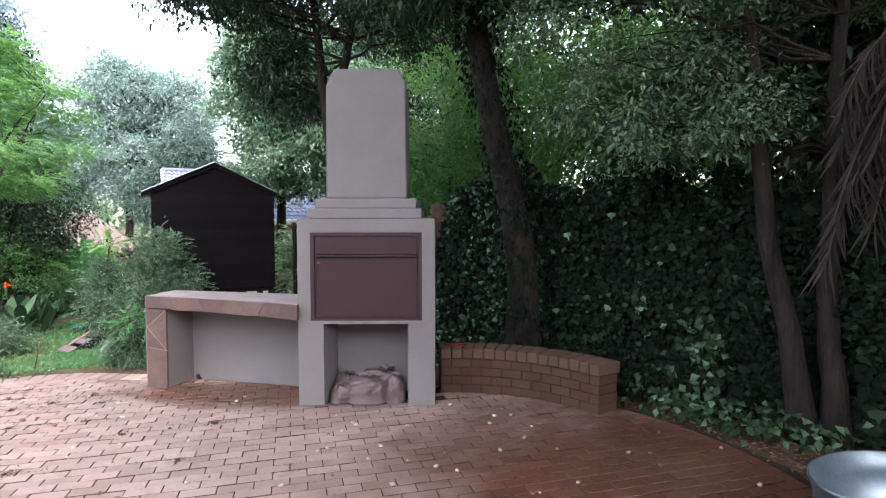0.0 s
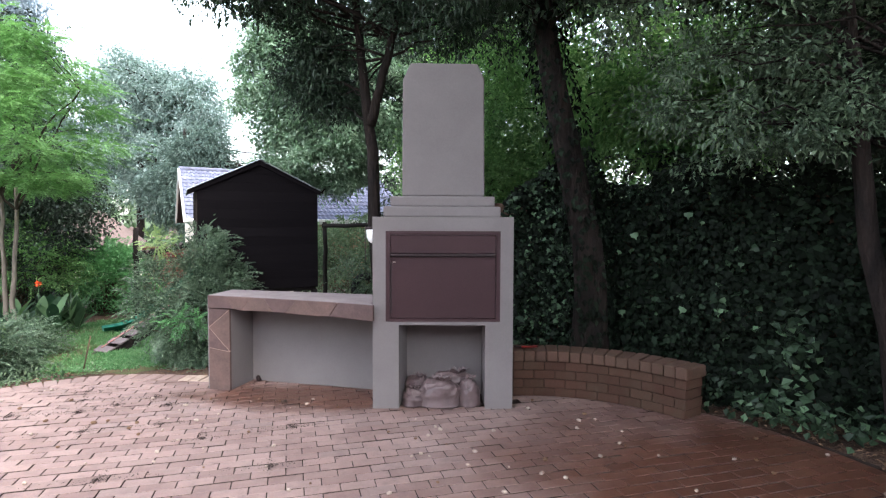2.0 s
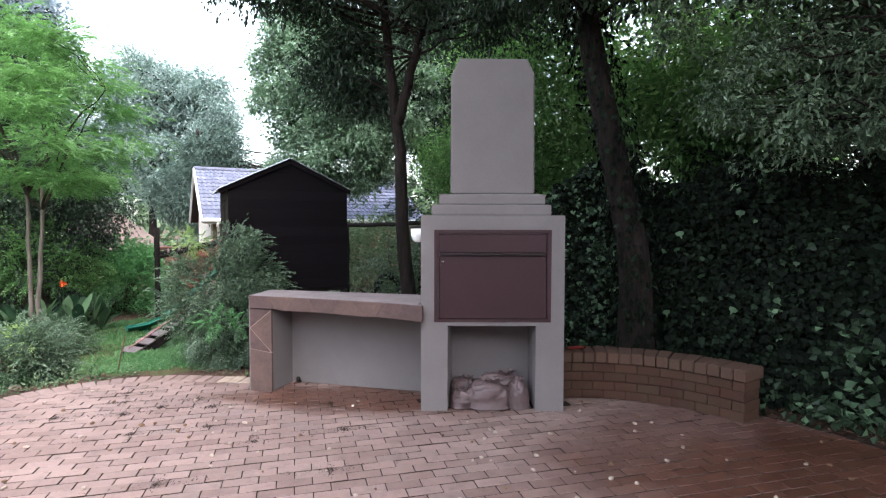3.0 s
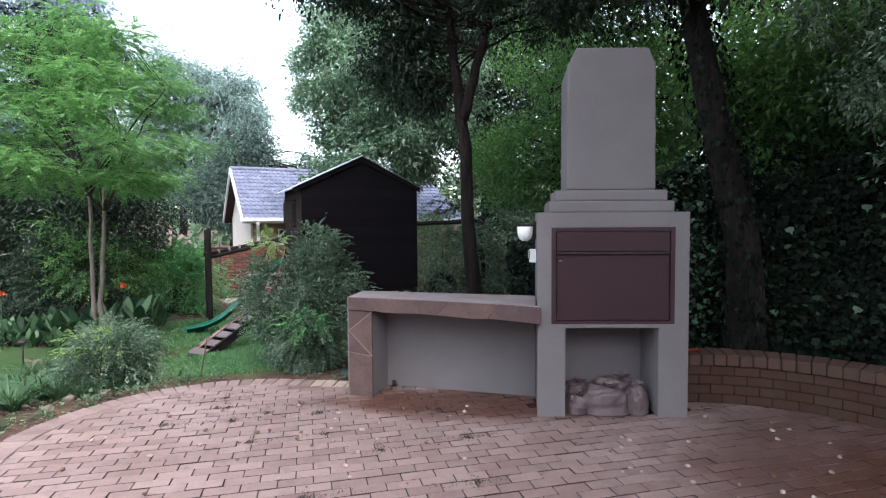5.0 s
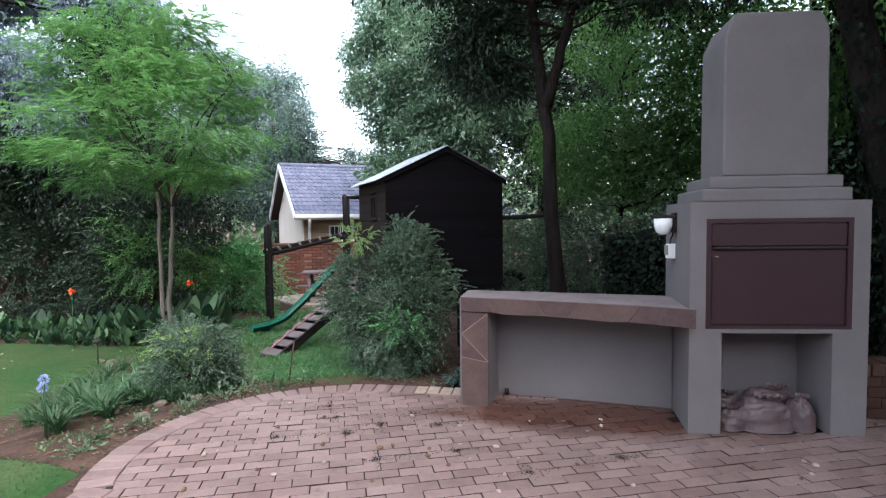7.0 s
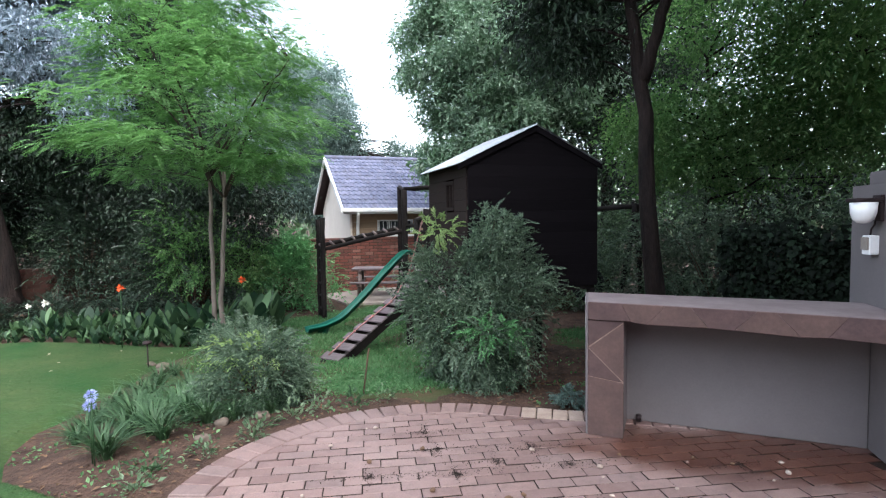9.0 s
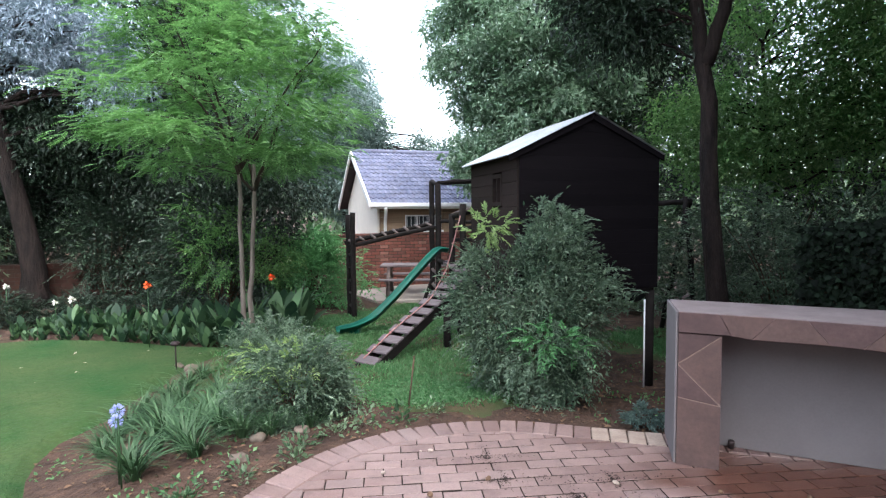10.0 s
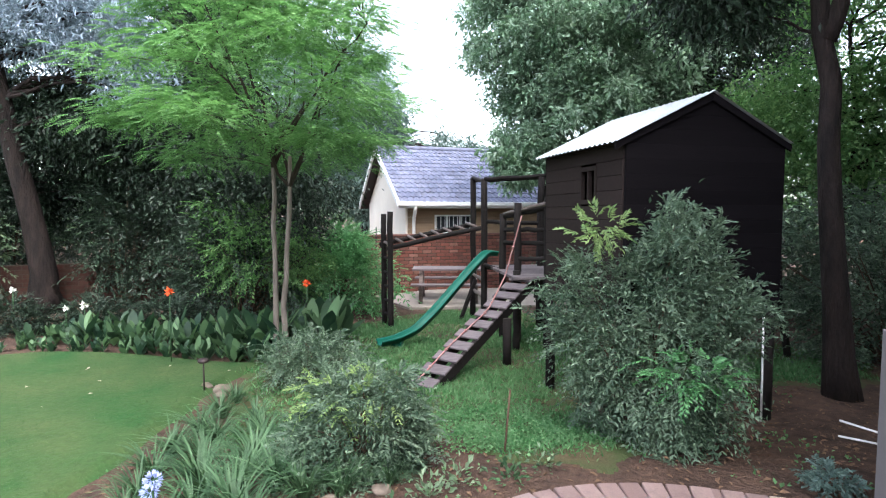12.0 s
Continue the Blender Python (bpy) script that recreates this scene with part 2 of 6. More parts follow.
M["leaf_bright"] = leaf_mat("feathery_bright_leaf", g(68, 116, 50), g(88, 138, 62), g(118, 164, 86), 0.48)
M["leaf_fresh"] = leaf_mat("fresh_green_leaf", g(56, 112, 56), g(74, 136, 68), g(106, 164, 92), 0.4)
M["leaf_lime"] = leaf_mat("sunlit_lime_leaf", g(62, 110, 50), g(84, 134, 62), g(122, 160, 84), 0.5)
M["leaf_euc"] = leaf_mat("hazy_blue_green_leaf", g(84, 112, 92), g(106, 132, 112), g(142, 162, 144), 0.35)
M["leaf_blue"] = leaf_mat("blue_grey_needle", g(84, 102, 102), g(112, 130, 130), g(154, 168, 168), 0.25, 0.5, 1.2, 0.2, 0.3)
M["leaf_shrub"] = leaf_mat("shrub_leaf", g(44, 68, 46), g(64, 90, 60), g(110, 132, 94), 0.28, 0.3, 3.0)
M["leaf_tip"] = leaf_mat("young_yellow_green_leaf", g(122, 150, 76), g(146, 172, 88), g(110, 144, 76), 0.45)
M["leaf_blade"] = leaf_mat("strap_leaf", g(34, 64, 32), g(48, 82, 42), g(84, 116, 68), 0.25, 0.5, 4.0)
M["leaf_canna"] = leaf_mat("broad_canna_leaf", g(28, 56, 36), g(40, 72, 44), g(84, 116, 66), 0.35, 0.5, 2.0)
M["leaf_blade_grass"] = leaf_mat("grass_blade", g(54, 106, 50), g(70, 124, 60), g(100, 140, 80), 0.4, 0.6, 2.0)
M["leaf_lawn"] = leaf_mat("lawn_blade", g(34, 72, 30), g(44, 82, 37), g(74, 90, 50), 0.4, 0.6, 1.0)
M["leaf_dead"] = leaf_mat("dry_palm_frond", g(58, 48, 40), g(76, 64, 54), g(44, 36, 30), 0.15, 0.8, 3.0)


# ---- shapes ----
rng = np.random.default_rng(7)


def np_mesh(name, V, F):
    """A mesh from arrays of corners and of equal-sided faces (one array, or a list of arrays)."""
    V = np.asarray(V, dtype=np.float32).reshape(-1, 3)
    groups = F if isinstance(F, list) else [F]
    groups = [np.asarray(f, dtype=np.int32) for f in groups if len(f)]
    me = bpy.data.meshes.new(name)
    me.vertices.add(len(V))
    me.vertices.foreach_set("co", V.ravel())
    loops = np.concatenate([f.ravel() for f in groups])
    sizes = np.concatenate([np.full(len(f), f.shape[1], dtype=np.int32) for f in groups])
    starts = np.concatenate([[0], np.cumsum(sizes)[:-1]]).astype(np.int32)
    me.loops.add(len(loops))
    me.loops.foreach_set("vertex_index", loops)
    me.polygons.add(len(sizes))
    me.polygons.foreach_set("loop_start", starts)
    me.polygons.foreach_set("loop_total", sizes)
    me.update(calc_edges=True)
    return me


def shade(me, on=True):
    me.polygons.foreach_set("use_smooth", np.full(len(me.polygons), on))
    return me


def adopt(ob, parent, label=""):
    ob.parent = parent
    if label:
        ob["label"] = label
    return ob


def arr_part(name, V, F, mat, parent=None, label="", smooth=False):
    me = np_mesh(name, V, F)
    me.materials.append(mat)
    shade(me, smooth)
    ob = new(name, me)
    return adopt(ob, parent, label) if parent else ob


def part(name, bm, mat, parent=None, label="", smooth=False):
    """Links a bmesh as one mesh object under a thing or a part."""
    bmesh.ops.recalc_face_normals(bm, faces=bm.faces)
    me = bpy.data.meshes.new(name)
    bm.to_mesh(me)
    bm.free()
    me.materials.append(mat)
    if smooth:
        shade(me)
    ob = new(name, me)
    return adopt(ob, parent, label) if parent else ob


def thing(name, label, category, m=None, group=""):
    ob = tagged(new(name), label, category, group)
    ob.matrix_basis = m or Matrix()
    return ob


def soft_edges(bm, width, seg=2, angle=25):
    edges = [e for e in bm.edges if len(e.link_faces) == 2 and e.calc_face_angle(0) > radians(angle)]
    if edges and width:
        bmesh.ops.bevel(bm, geom=edges, offset=width, segments=seg, affect="EDGES", profile=0.6)


def box(lo, hi, bevel=0.0, seg=2, m=None):
    bm = bmesh.new()
    bmesh.ops.create_cube(bm, size=1)
    c, s = (Vector(lo) + Vector(hi)) / 2, Vector(hi) - Vector(lo)
    bmesh.ops.transform(bm, matrix=Matrix.Translation(c) @ Matrix.Diagonal((*s, 1)), verts=bm.verts)
    soft_edges(bm, bevel, seg)
    if m:
        bmesh.ops.transform(bm, matrix=m, verts=bm.verts)
    return bm


def prism(poly, lo, hi, axis=2, bevel=0.0, seg=1):
    """A polygon of (a, b) drawn out from lo to hi along an axis (0: a, b are y, z; 1: x, z; 2: x, y)."""
    bm = bmesh.new()

    def at(a, b, h):
        return ((h, a, b), (a, h, b), (a, b, h))[axis]
    low = [bm.verts.new(at(a, b, lo)) for a, b in poly]
    top = [bm.verts.new(at(a, b, hi)) for a, b in poly]
    bm.faces.new(low)
    bm.faces.new(top)
    for i in range(len(poly)):
        j = (i + 1) % len(poly)
        bm.faces.new((low[i], low[j], top[j], top[i]))
    bmesh.ops.recalc_face_normals(bm, faces=bm.faces)
    soft_edges(bm, bevel, seg)
    return bm


def cells(xs, ys, zs, solid, bevel=0.0):
    """A block cut into cells, of which solid(x, y, z) keeps those whose centre it likes."""
    bm = bmesh.new()
    verts = {}

    def v(i, j, k):
        if (i, j, k) not in verts:
            verts[i, j, k] = bm.verts.new((xs[i], ys[j], zs[k]))
        return verts[i, j, k]
    nx, ny, nz = len(xs) - 1, len(ys) - 1, len(zs) - 1
    keep = {(i, j, k) for i in range(nx) for j in range(ny) for k in range(nz)
            if solid((xs[i] + xs[i + 1]) / 2, (ys[j] + ys[j + 1]) / 2, (zs[k] + zs[k + 1]) / 2)}
    sides = (((-1, 0, 0), ((0, 0, 0), (0, 0, 1), (0, 1, 1), (0, 1, 0))), ((1, 0, 0), ((1, 0, 0), (1, 1, 0), (1, 1, 1), (1, 0, 1))),
             ((0, -1, 0), ((0, 0, 0), (1, 0, 0), (1, 0, 1), (0, 0, 1))), ((0, 1, 0), ((0, 1, 0), (0, 1, 1), (1, 1, 1), (1, 1, 0))),
             ((0, 0, -1), ((0, 0, 0), (0, 1, 0), (1, 1, 0), (1, 0, 0))), ((0, 0, 1), ((0, 0, 1), (1, 0, 1), (1, 1, 1), (0, 1, 1))))
    for i, j, k in keep:
        for (a, b, c), quad in sides:
            if (i + a, j + b, k + c) not in keep:
                bm.faces.new([v(i + p, j + q, k + r) for p, q, r in quad])
    soft_edges(bm, bevel, 2)
    return bm


def tube(points, radii, sides=8, cap=True):
    """Corners and faces of a round bar along points."""
    P = np.asarray(points, float)
    R = np.broadcast_to(np.asarray(radii, float), (len(P),))
    T = np.gradient(P, axis=0)
    T /= np.linalg.norm(T, axis=1)[:, None] + 1e-9
    up = np.array([0.0, 0.0, 1.0]) if abs(T[0, 2]) < 0.9 else np.array([1.0, 0.0, 0.0])
    A = np.cross(T, up)
    A /= np.linalg.norm(A, axis=1)[:, None] + 1e-9
    B = np.cross(T, A)
    ang = np.linspace(0, 2 * np.pi, sides, endpoint=False)
    V = (P[:, None] + R[:, None, None] * (np.cos(ang)[None, :, None] * A[:, None] + np.sin(ang)[None, :, None] * B[:, None])).reshape(-1, 3)
    i = np.arange(len(P) - 1)[:, None] * sides
    j = np.arange(sides)[None]
    k = (j + 1) % sides
    F = np.stack([i + j, i + k, i + k + sides, i + j + sides], -1).reshape(-1, 4)
    tris = []
    if cap:
        V = np.concatenate([V, P[:1], P[-1:]])
        a, b = len(V) - 2, len(V) - 1
        e = (len(P) - 1) * sides
        tris = [(a, (q + 1) % sides, q) for q in range(sides)] + [(b, e + q, e + (q + 1) % sides) for q in range(sides)]
    return V, F, np.array(tris, dtype=np.int32).reshape(-1, 3)


def join(list_vft):
    Vs, Fs, Ts, n = [], [], [], 0
    for V, F, T in list_vft:
        Vs.append(V), Fs.append(F + n), Ts.append(T + n)
        n += len(V)
    return np.concatenate(Vs), [np.concatenate(Fs), np.concatenate(Ts)]


def bar(name, a, b, r, mat, parent, sides=10, label="", wob=0.0):
    n = 2 if not wob else 8
    t = np.linspace(0, 1, n)[:, None]
    P = np.array(a) * (1 - t) + np.array(b) * t
    if wob:
        P[1:-1] += rng.normal(0, wob, (n - 2, 3))
    V, F, T = tube(P, r, sides)
    me_ob = arr_part(name, V, [F, T], mat, parent, label)
    shade(me_ob.data)
    return me_ob


def unit(a):
    return a / (np.linalg.norm(a, axis=-1, keepdims=True) + 1e-9)


def leaf_arrays(P, D, N, L, W, fold=0.18):
    """Folded, pointed leaves: base P, way D, face N, length L, width W."""
    D = unit(D)
    S = unit(np.cross(D, N))
    N = np.cross(S, D)
    L, W = np.asarray(L)[:, None], np.asarray(W)[:, None]
    mid = P + D * L * 0.45 + N * W * fold
    V = np.stack([P, mid - S * W / 2, P + D * L - N * L * 0.12, mid + S * W / 2], 1).reshape(-1, 3)
    b = np.arange(len(P), dtype=np.int32)[:, None] * 4
    F = np.concatenate([b + np.array([[0, 1, 2]]), b + np.array([[0, 2, 3]])]).astype(np.int32)
    return V, F


def blob(n, centre, radii, shell=0.5):
    """Points in an ellipsoid, crowded towards its skin."""
    d = unit(rng.normal(size=(n, 3)))
    r = rng.uniform(shell ** 3, 1, n)[:, None] ** (1 / 3)
    return np.asarray(centre) + d * r * np.asarray(radii), d


def spray_leaves(centres, spread, per, size, droop=0.25, flat=0.75, aspect=0.42):
    """Leaves gathered in sprays round the centres."""
    n = len(centres) * per
    sp = np.repeat(np.broadcast_to(spread, (len(centres),)), per)[:, None]
    off = rng.normal(size=(n, 3)) * sp * np.array([0.55, 0.55, 0.55 * flat])
    P = np.repeat(centres, per, axis=0) + off
    D = unit(off) * 0.7 + rng.normal(size=(n, 3)) * 0.6 + np.array([0, 0, -droop])
    N = rng.normal(size=(n, 3)) * 0.6 + np.array([0, 0, 1.0])
    L = size * rng.uniform(0.6, 1.3, n)
    return leaf_arrays(P, D, N, L, L * aspect)


def bend(a, b, sag=0.0, n=7, wob=0.0):
    a, b = np.asarray(a, float), np.asarray(b, float)
    t = np.linspace(0, 1, n)[:, None]
    P = a * (1 - t) + b * t
    P[:, 2] += sag * 4 * (t * (1 - t))[:, 0]
    if wob:
        P[1:-1] += rng.normal(0, wob, (n - 2, 3))
    return P


def tree(name, label, trunks, lobes, leaf, bark, size, clumps, per, spread, limbs=0.35, twig=0.02, trunk_r=0.14, droop=0.25, aspect=0.42, group="", shell=0.55, fill=0.8, shade_lobes=()):
    """trunks: lists of points, from the foot up. lobes: (centre, radii, share) of the crown."""
    t = thing(name, label, "tree", Matrix.Translation(Vector(trunks[0][0])), group)
    off = np.array(trunks[0][0], float)
    tubes, tips = [], []
    for tr in trunks:
        pts = np.array(tr, float)
        s = np.linspace(0, 1, len(pts))
        q = np.linspace(0, 1, 14)
        P = np.stack([np.interp(q, s, pts[:, k]) for k in range(3)], 1)
        P[1:-1] += rng.normal(0, trunk_r * 0.12, (12, 3))
        foot = abs(P[0, 2] - float(ground_z(P[0, 0], P[0, 1]))) < 0.4
        R = trunk_r * (1 - 0.6 * q) * (1 + 0.5 * np.exp(-q * 14)) if foot else trunk_r * (0.68 - 0.4 * q)
        tubes.append(tube(P, R, 12))
        tips.append(P)
    cents = []
    for c, r, share in lobes:
        k = max(3, int(clumps * share))
        p, d = blob(k, c, r, shell)
        wob = np.array([noise.noise(Vector(v) * 0.9) for v in p])
        p = np.asarray(c) + (p - np.asarray(c)) * (1 + 0.35 * wob)[:, None]
        cents.append(p)
    C = np.concatenate(cents)
    pick = rng.random(len(C)) < limbs
    for c in C[pick]:
        P = tips[rng.integers(len(tips))]
        hi = P[5:]
        score = np.linalg.norm(hi - c, axis=1) + np.maximum(0, hi[:, 2] - c[2]) * 1.5
        a = hi[np.argmin(score)]
        ln = np.linalg.norm(c - a)
        tubes.append(tube(bend(a, c, ln * 0.08, 6, ln * 0.03), np.linspace(twig * (0.6 + 0.4 * ln), twig * 0.2, 6), 5, False) if ln > 0.15 else tube(bend(a, c + 0.01), twig, 5, False))
    for tb in tubes[:len(trunks)]:
        V, F = join([tb])
        arr_part("trunk", V - off, F, bark, t, "", True)
    if len(tubes) > len(trunks):
        V, F = join(tubes[len(trunks):])
        arr_part("branchwork", V - off, F, bark, t, "", True)["kind"] = "stuff"
    V, F = spray_leaves(C, spread * rng.uniform(0.6, 1.35, len(C)), per, size, droop, 0.7, aspect)
    # the dense inside of the crown
    inner = np.concatenate([blob(max(3, int(clumps * share * fill)), c, np.asarray(r) * 0.85, 0.0)[0] for c, r, share in lobes])
    V2, F2 = spray_leaves(inner, spread * 1.1, max(6, int(per * 0.5)), size * 1.35, droop, 0.8, aspect * 1.2)
    # extra big-leaved masses, added to the crown only to block sky light
    for c, r, k in shade_lobes:
        V3, F3 = spray_leaves(blob(k, c, r, 0.0)[0], 0.45, 40, 0.25, droop, 0.7, 0.55)
        F2 = np.concatenate([F2, F3 + len(V2)])
        V2 = np.concatenate([V2, V3])
    arr_part("crown", np.concatenate([V, V2]) - off, np.concatenate([F, F2 + len(V)]), leaf, t)
    return t


# ---- plan of the ground ----
LOBE, LOBE_R = (-4.0, 4.46), 1.49
EDGE_Y, EDGE_X = 5.95, -5.25


def patio_sd(x, y):
    """How far outside the paved terrace a place lies."""
    a = np.hypot(x - LOBE[0], y - LOBE[1]) - LOBE_R
    b = np.hypot(x + 0.1, y - 3.4) - 2.6
    c = np.maximum(np.maximum(EDGE_X - x, x - 2.45), np.maximum(y - 4.0, -2.2 - y))
    d = np.maximum(np.maximum(-4.0 - x, x - 0.9), np.maximum(y - EDGE_Y, 3.0 - y))
    return np.minimum(np.minimum(a, b), np.minimum(c, d))


def ease(a, b, v):
    t = np.clip((v - a) / (b - a), 0, 1)
    return t * t * (3 - 2 * t)


def ground_z(x, y):
    x, y = np.asarray(x, float), np.asarray(y, float)
    s = patio_sd(x, y)
    fall = ease(0.0, 2.6, s) * ease(0.6, -1.6, x)
    far = ease(9.5, 13.0, y) * ease(0.6, -1.6, x)
    lump = 0.03 * np.sin(x * 1.7 + y * 0.6) * np.cos(y * 1.3 - x * 0.4) * ease(0.2, 1.5, s)
    return -0.055 - 0.34 * fall - 0.09 * far + lump


def axis_steps(lo, hi, fine, reach, grow=1.25):
    v = list(np.arange(lo, hi + 1e-6, fine))
    d = fine
    while v[-1] < reach:
        d *= grow
        v.append(v[-1] + d)
    d = fine
    while v[0] > -reach:
        d *= grow
        v.insert(0, v[0] - d)
    return np.array(v)


gx, gy = axis_steps(-14, 4.5, 0.14, 900), axis_steps(-4, 14, 0.14, 900)
GX, GY = np.meshgrid(gx, gy, indexing="ij")
GZ = np.where(patio_sd(GX, GY) < -0.05, -0.1, ground_z(GX, GY))
i, j = np.meshgrid(np.arange(len(gx) - 1), np.arange(len(gy) - 1), indexing="ij")
b = (i * len(gy) + j).ravel()
ground = arr_part("ground", np.stack([GX, GY, GZ], -1), np.stack([b, b + len(gy), b + len(gy) + 1, b + 1], -1), M["soil"], smooth=True)
tagged(ground, "bare brown garden soil with leaf litter", "ground", kind="structure")


def lawn_left(x, y):
    """The mown lawn: right of a curved bed edge, up to the cannas."""
    edge = np.interp(y, [3.4, 4.0, 4.2, 4.57, 4.94, 5.2, 5.55, 6.1, 7.1, 7.3, 8.2], [-5.45, -5.5, -6.2, -7.12, -7.58, -7.83, -8.05, -8.07, -8.35, -8.46, -8.55])
    s = (edge - x) * 0.75 + 0.02 * np.sin(2.6 * x + 5 * y)
    return np.minimum(np.minimum(s, -5.5 - x), 8.3 + 0.11 * np.clip(x + 12.6, 0, 4) - 0.3 * ease(-11.5, -12.6, x) + 0.06 * np.sin(2.3 * x) - y)


def lawn_back(x, y):
    """The rougher grass round the slide."""
    a = 1.0 - np.hypot((x + 6.6) / 2.3, (y - 10.2) / 3.7)
    b = 1.0 - np.hypot((x + 4.85) / 0.8, (y - 7.0) / 0.9)
    c = 1.0 - np.hypot((x + 2.4) / 1.2, (y - 10.6) / 1.3)
    w = 0.16 * np.sin(5 * x + 1) * np.sin(4 * y) + 0.12 * np.sin(11 * x - 3 * y) * np.sin(9 * y + 2 * x)
    return np.maximum(np.maximum(a, b), c) * 1.6 + w


def sward(name, label, inside, x0, x1, y0, y1, mat, lift, step=0.07, steep=0.5):
    xs, ys = np.arange(x0, x1, step), np.arange(y0, y1, step)
    X, Y = np.meshgrid(xs, ys, indexing="ij")
    d = inside(X, Y)
    Z = ground_z(X, Y) + np.clip(d * steep, -0.05, lift)
    keep = ((d[:-1, :-1] > -0.04) & (d[1:, 1:] > -0.04)).ravel()
    i, j = np.meshgrid(np.arange(len(xs) - 1), np.arange(len(ys) - 1), indexing="ij")
    b = (i * len(ys) + j).ravel()[keep]
    ob = arr_part(name, np.stack([X, Y, Z], -1), np.stack([b, b + len(ys), b + len(ys) + 1, b + 1], -1), mat, smooth=True)
    return tagged(ob, label, "lawn", kind="structure")


sward("lawn", "smooth green mown lawn with a cut edge", lawn_left, -17, -5.4, 0.0, 9.6, M["lawn_mat"], 0.05, 0.035)
sward("grass_patch", "rough green grass with bare brown spots", lawn_back, -9.2, -1.0, 5.9, 14.2, M["grass_mat"], 0.02, 0.05, 0.06)


def blades(name, label, inside, x0, x1, y0, y1, n, h, mat, lift, lean=0.5, density=None):
    x, y = rng.uniform(x0, x1, n), rng.uniform(y0, y1, n)
    d = inside(x, y)
    ok = d > 0.03
    if density is not None:
        ok &= rng.random(n) < density(x, y)
    x, y = x[ok], y[ok]
    z = ground_z(x, y) + np.clip(d[ok] * 0.5, -0.05, lift) - 0.005
    P = np.stack([x, y, z], 1)
    D = np.stack([rng.normal(0, lean, len(x)), rng.normal(0, lean, len(x)), np.ones(len(x))], 1)
    S = unit(np.cross(D, rng.normal(size=(len(x), 3))))
    hh = (h * rng.uniform(0.5, 1.3, len(x)))[:, None]
    w = hh * 0.09 + 0.0015
    V = np.stack([P - S * w, P + S * w, P + unit(D) * hh], 1).reshape(-1, 3)
    F = np.arange(len(V), dtype=np.int32).reshape(-1, 3)
    return tagged(arr_part(name, V, F, mat), label, "grass", kind="stuff")


def thin(x, y):
    return (0.3 + 0.7 * (np.sin(x * 2.7 + 1.3) * np.sin(y * 2.1) > -0.3)) * ease(0.0, 0.5, lawn_back(x, y)) * (0.35 + 0.65 * ease(6.6, 8.4, y))


blades("grass", "short mown lawn grass", lawn_left, -12, -5.4, 3.5, 8.7, 120000, 0.016, M["leaf_lawn"], 0.05)
blades("grass", "rough tufted garden grass", lawn_back, -9.2, -1.0, 5.9, 14.2, 160000, 0.06, M["leaf_blade_grass"], 0.025, 0.7, thin)


# ---- fireplace ----
FIRE = pose(-1.469, 5.076, 0, 0, 0, 4.9)
fire = thing("fireplace", "tall grey plastered outdoor fireplace with stepped chimney", "fireplace", FIRE)


def skew(bm):
    """The masonry's counter side leans off square towards the back."""
    for v in bm.verts:
        v.co.x += 0.122 * v.co.y * max(0.0, 1 - max(0.0, v.co.x - 0.1) / 0.85)
    return bm


part("body", skew(cells([0.014, 0.128, 0.243, 1.003, 1.131, 1.245], [0, 0.035, 0.43, 0.82], [0, 0.742, 0.772, 1.568, 1.69],
                   lambda x, y, z: not (0.243 < x < 1.003 and z < 0.742 and y < 0.43) and not (0.128 < x < 1.131 and 0.772 < z < 1.568 and y < 0.035), 0.01)), M["plaster"], fire)
part("step", skew(box((0.1, 0.022, 1.69), (1.132, 0.79, 1.783), 0.014)), M["plaster"], fire)
part("step", skew(box((0.158, 0.045, 1.783), (1.083, 0.7, 1.873), 0.014)), M["plaster"], fire)
part("chimney", skew(prism([(0.258, 1.873), (0.994, 1.873), (0.986, 2.9), (0.926, 3.03), (0.335, 3.035), (0.262, 2.885)], 0.07, 0.62, 1, 0.02, 3)), M["plaster"], fire)
door = part("door_frame", cells([0.128, 0.165, 1.095, 1.131], [0.0, 0.034], [0.773, 0.8, 1.535, 1.567],
                                lambda x, y, z: not (0.165 < x < 1.095 and 0.8 < z < 1.535), 0.004), M["steel_door"], fire, "brown painted steel door frame")
part("flap", box((0.17, 0.008, 1.372), (1.09, 0.03, 1.53), 0.004), M["steel_door"], fire, "brown painted steel flap")
part("lip", box((0.172, -0.014, 1.348), (1.088, 0.022, 1.366), 0.004), M["steel_dark"], fire, "dark folded steel lip")
part("door", box((0.17, 0.012, 0.803), (1.09, 0.032, 1.342), 0.004), M["steel_door"], fire, "brown painted steel fire door")
part("hinge", box((0.172, 0.004, 0.84), (0.184, 0.016, 1.29), 0.003), M["steel_dark"], fire, "dark hinge strip")
part("latch", box((0.19, -0.004, 1.29), (0.215, 0.013, 1.3), 0.003), M["concrete"], fire, "small pale latch")


def lathe(profile, sides=24):
    pr = np.array(profile, float)
    a = np.linspace(0, 2 * np.pi, sides, endpoint=False)
    V = np.stack([pr[:, None, 0] * np.cos(a), pr[:, None, 0] * np.sin(a), np.broadcast_to(pr[:, None, 1], (len(pr), sides))], -1).reshape(-1, 3)
    i, j = np.arange(len(pr) - 1)[:, None] * sides, np.arange(sides)[None]
    k = (j + 1) % sides
    return V, np.stack([i + j, i + k, i + k + sides, i + j + sides], -1).reshape(-1, 4)


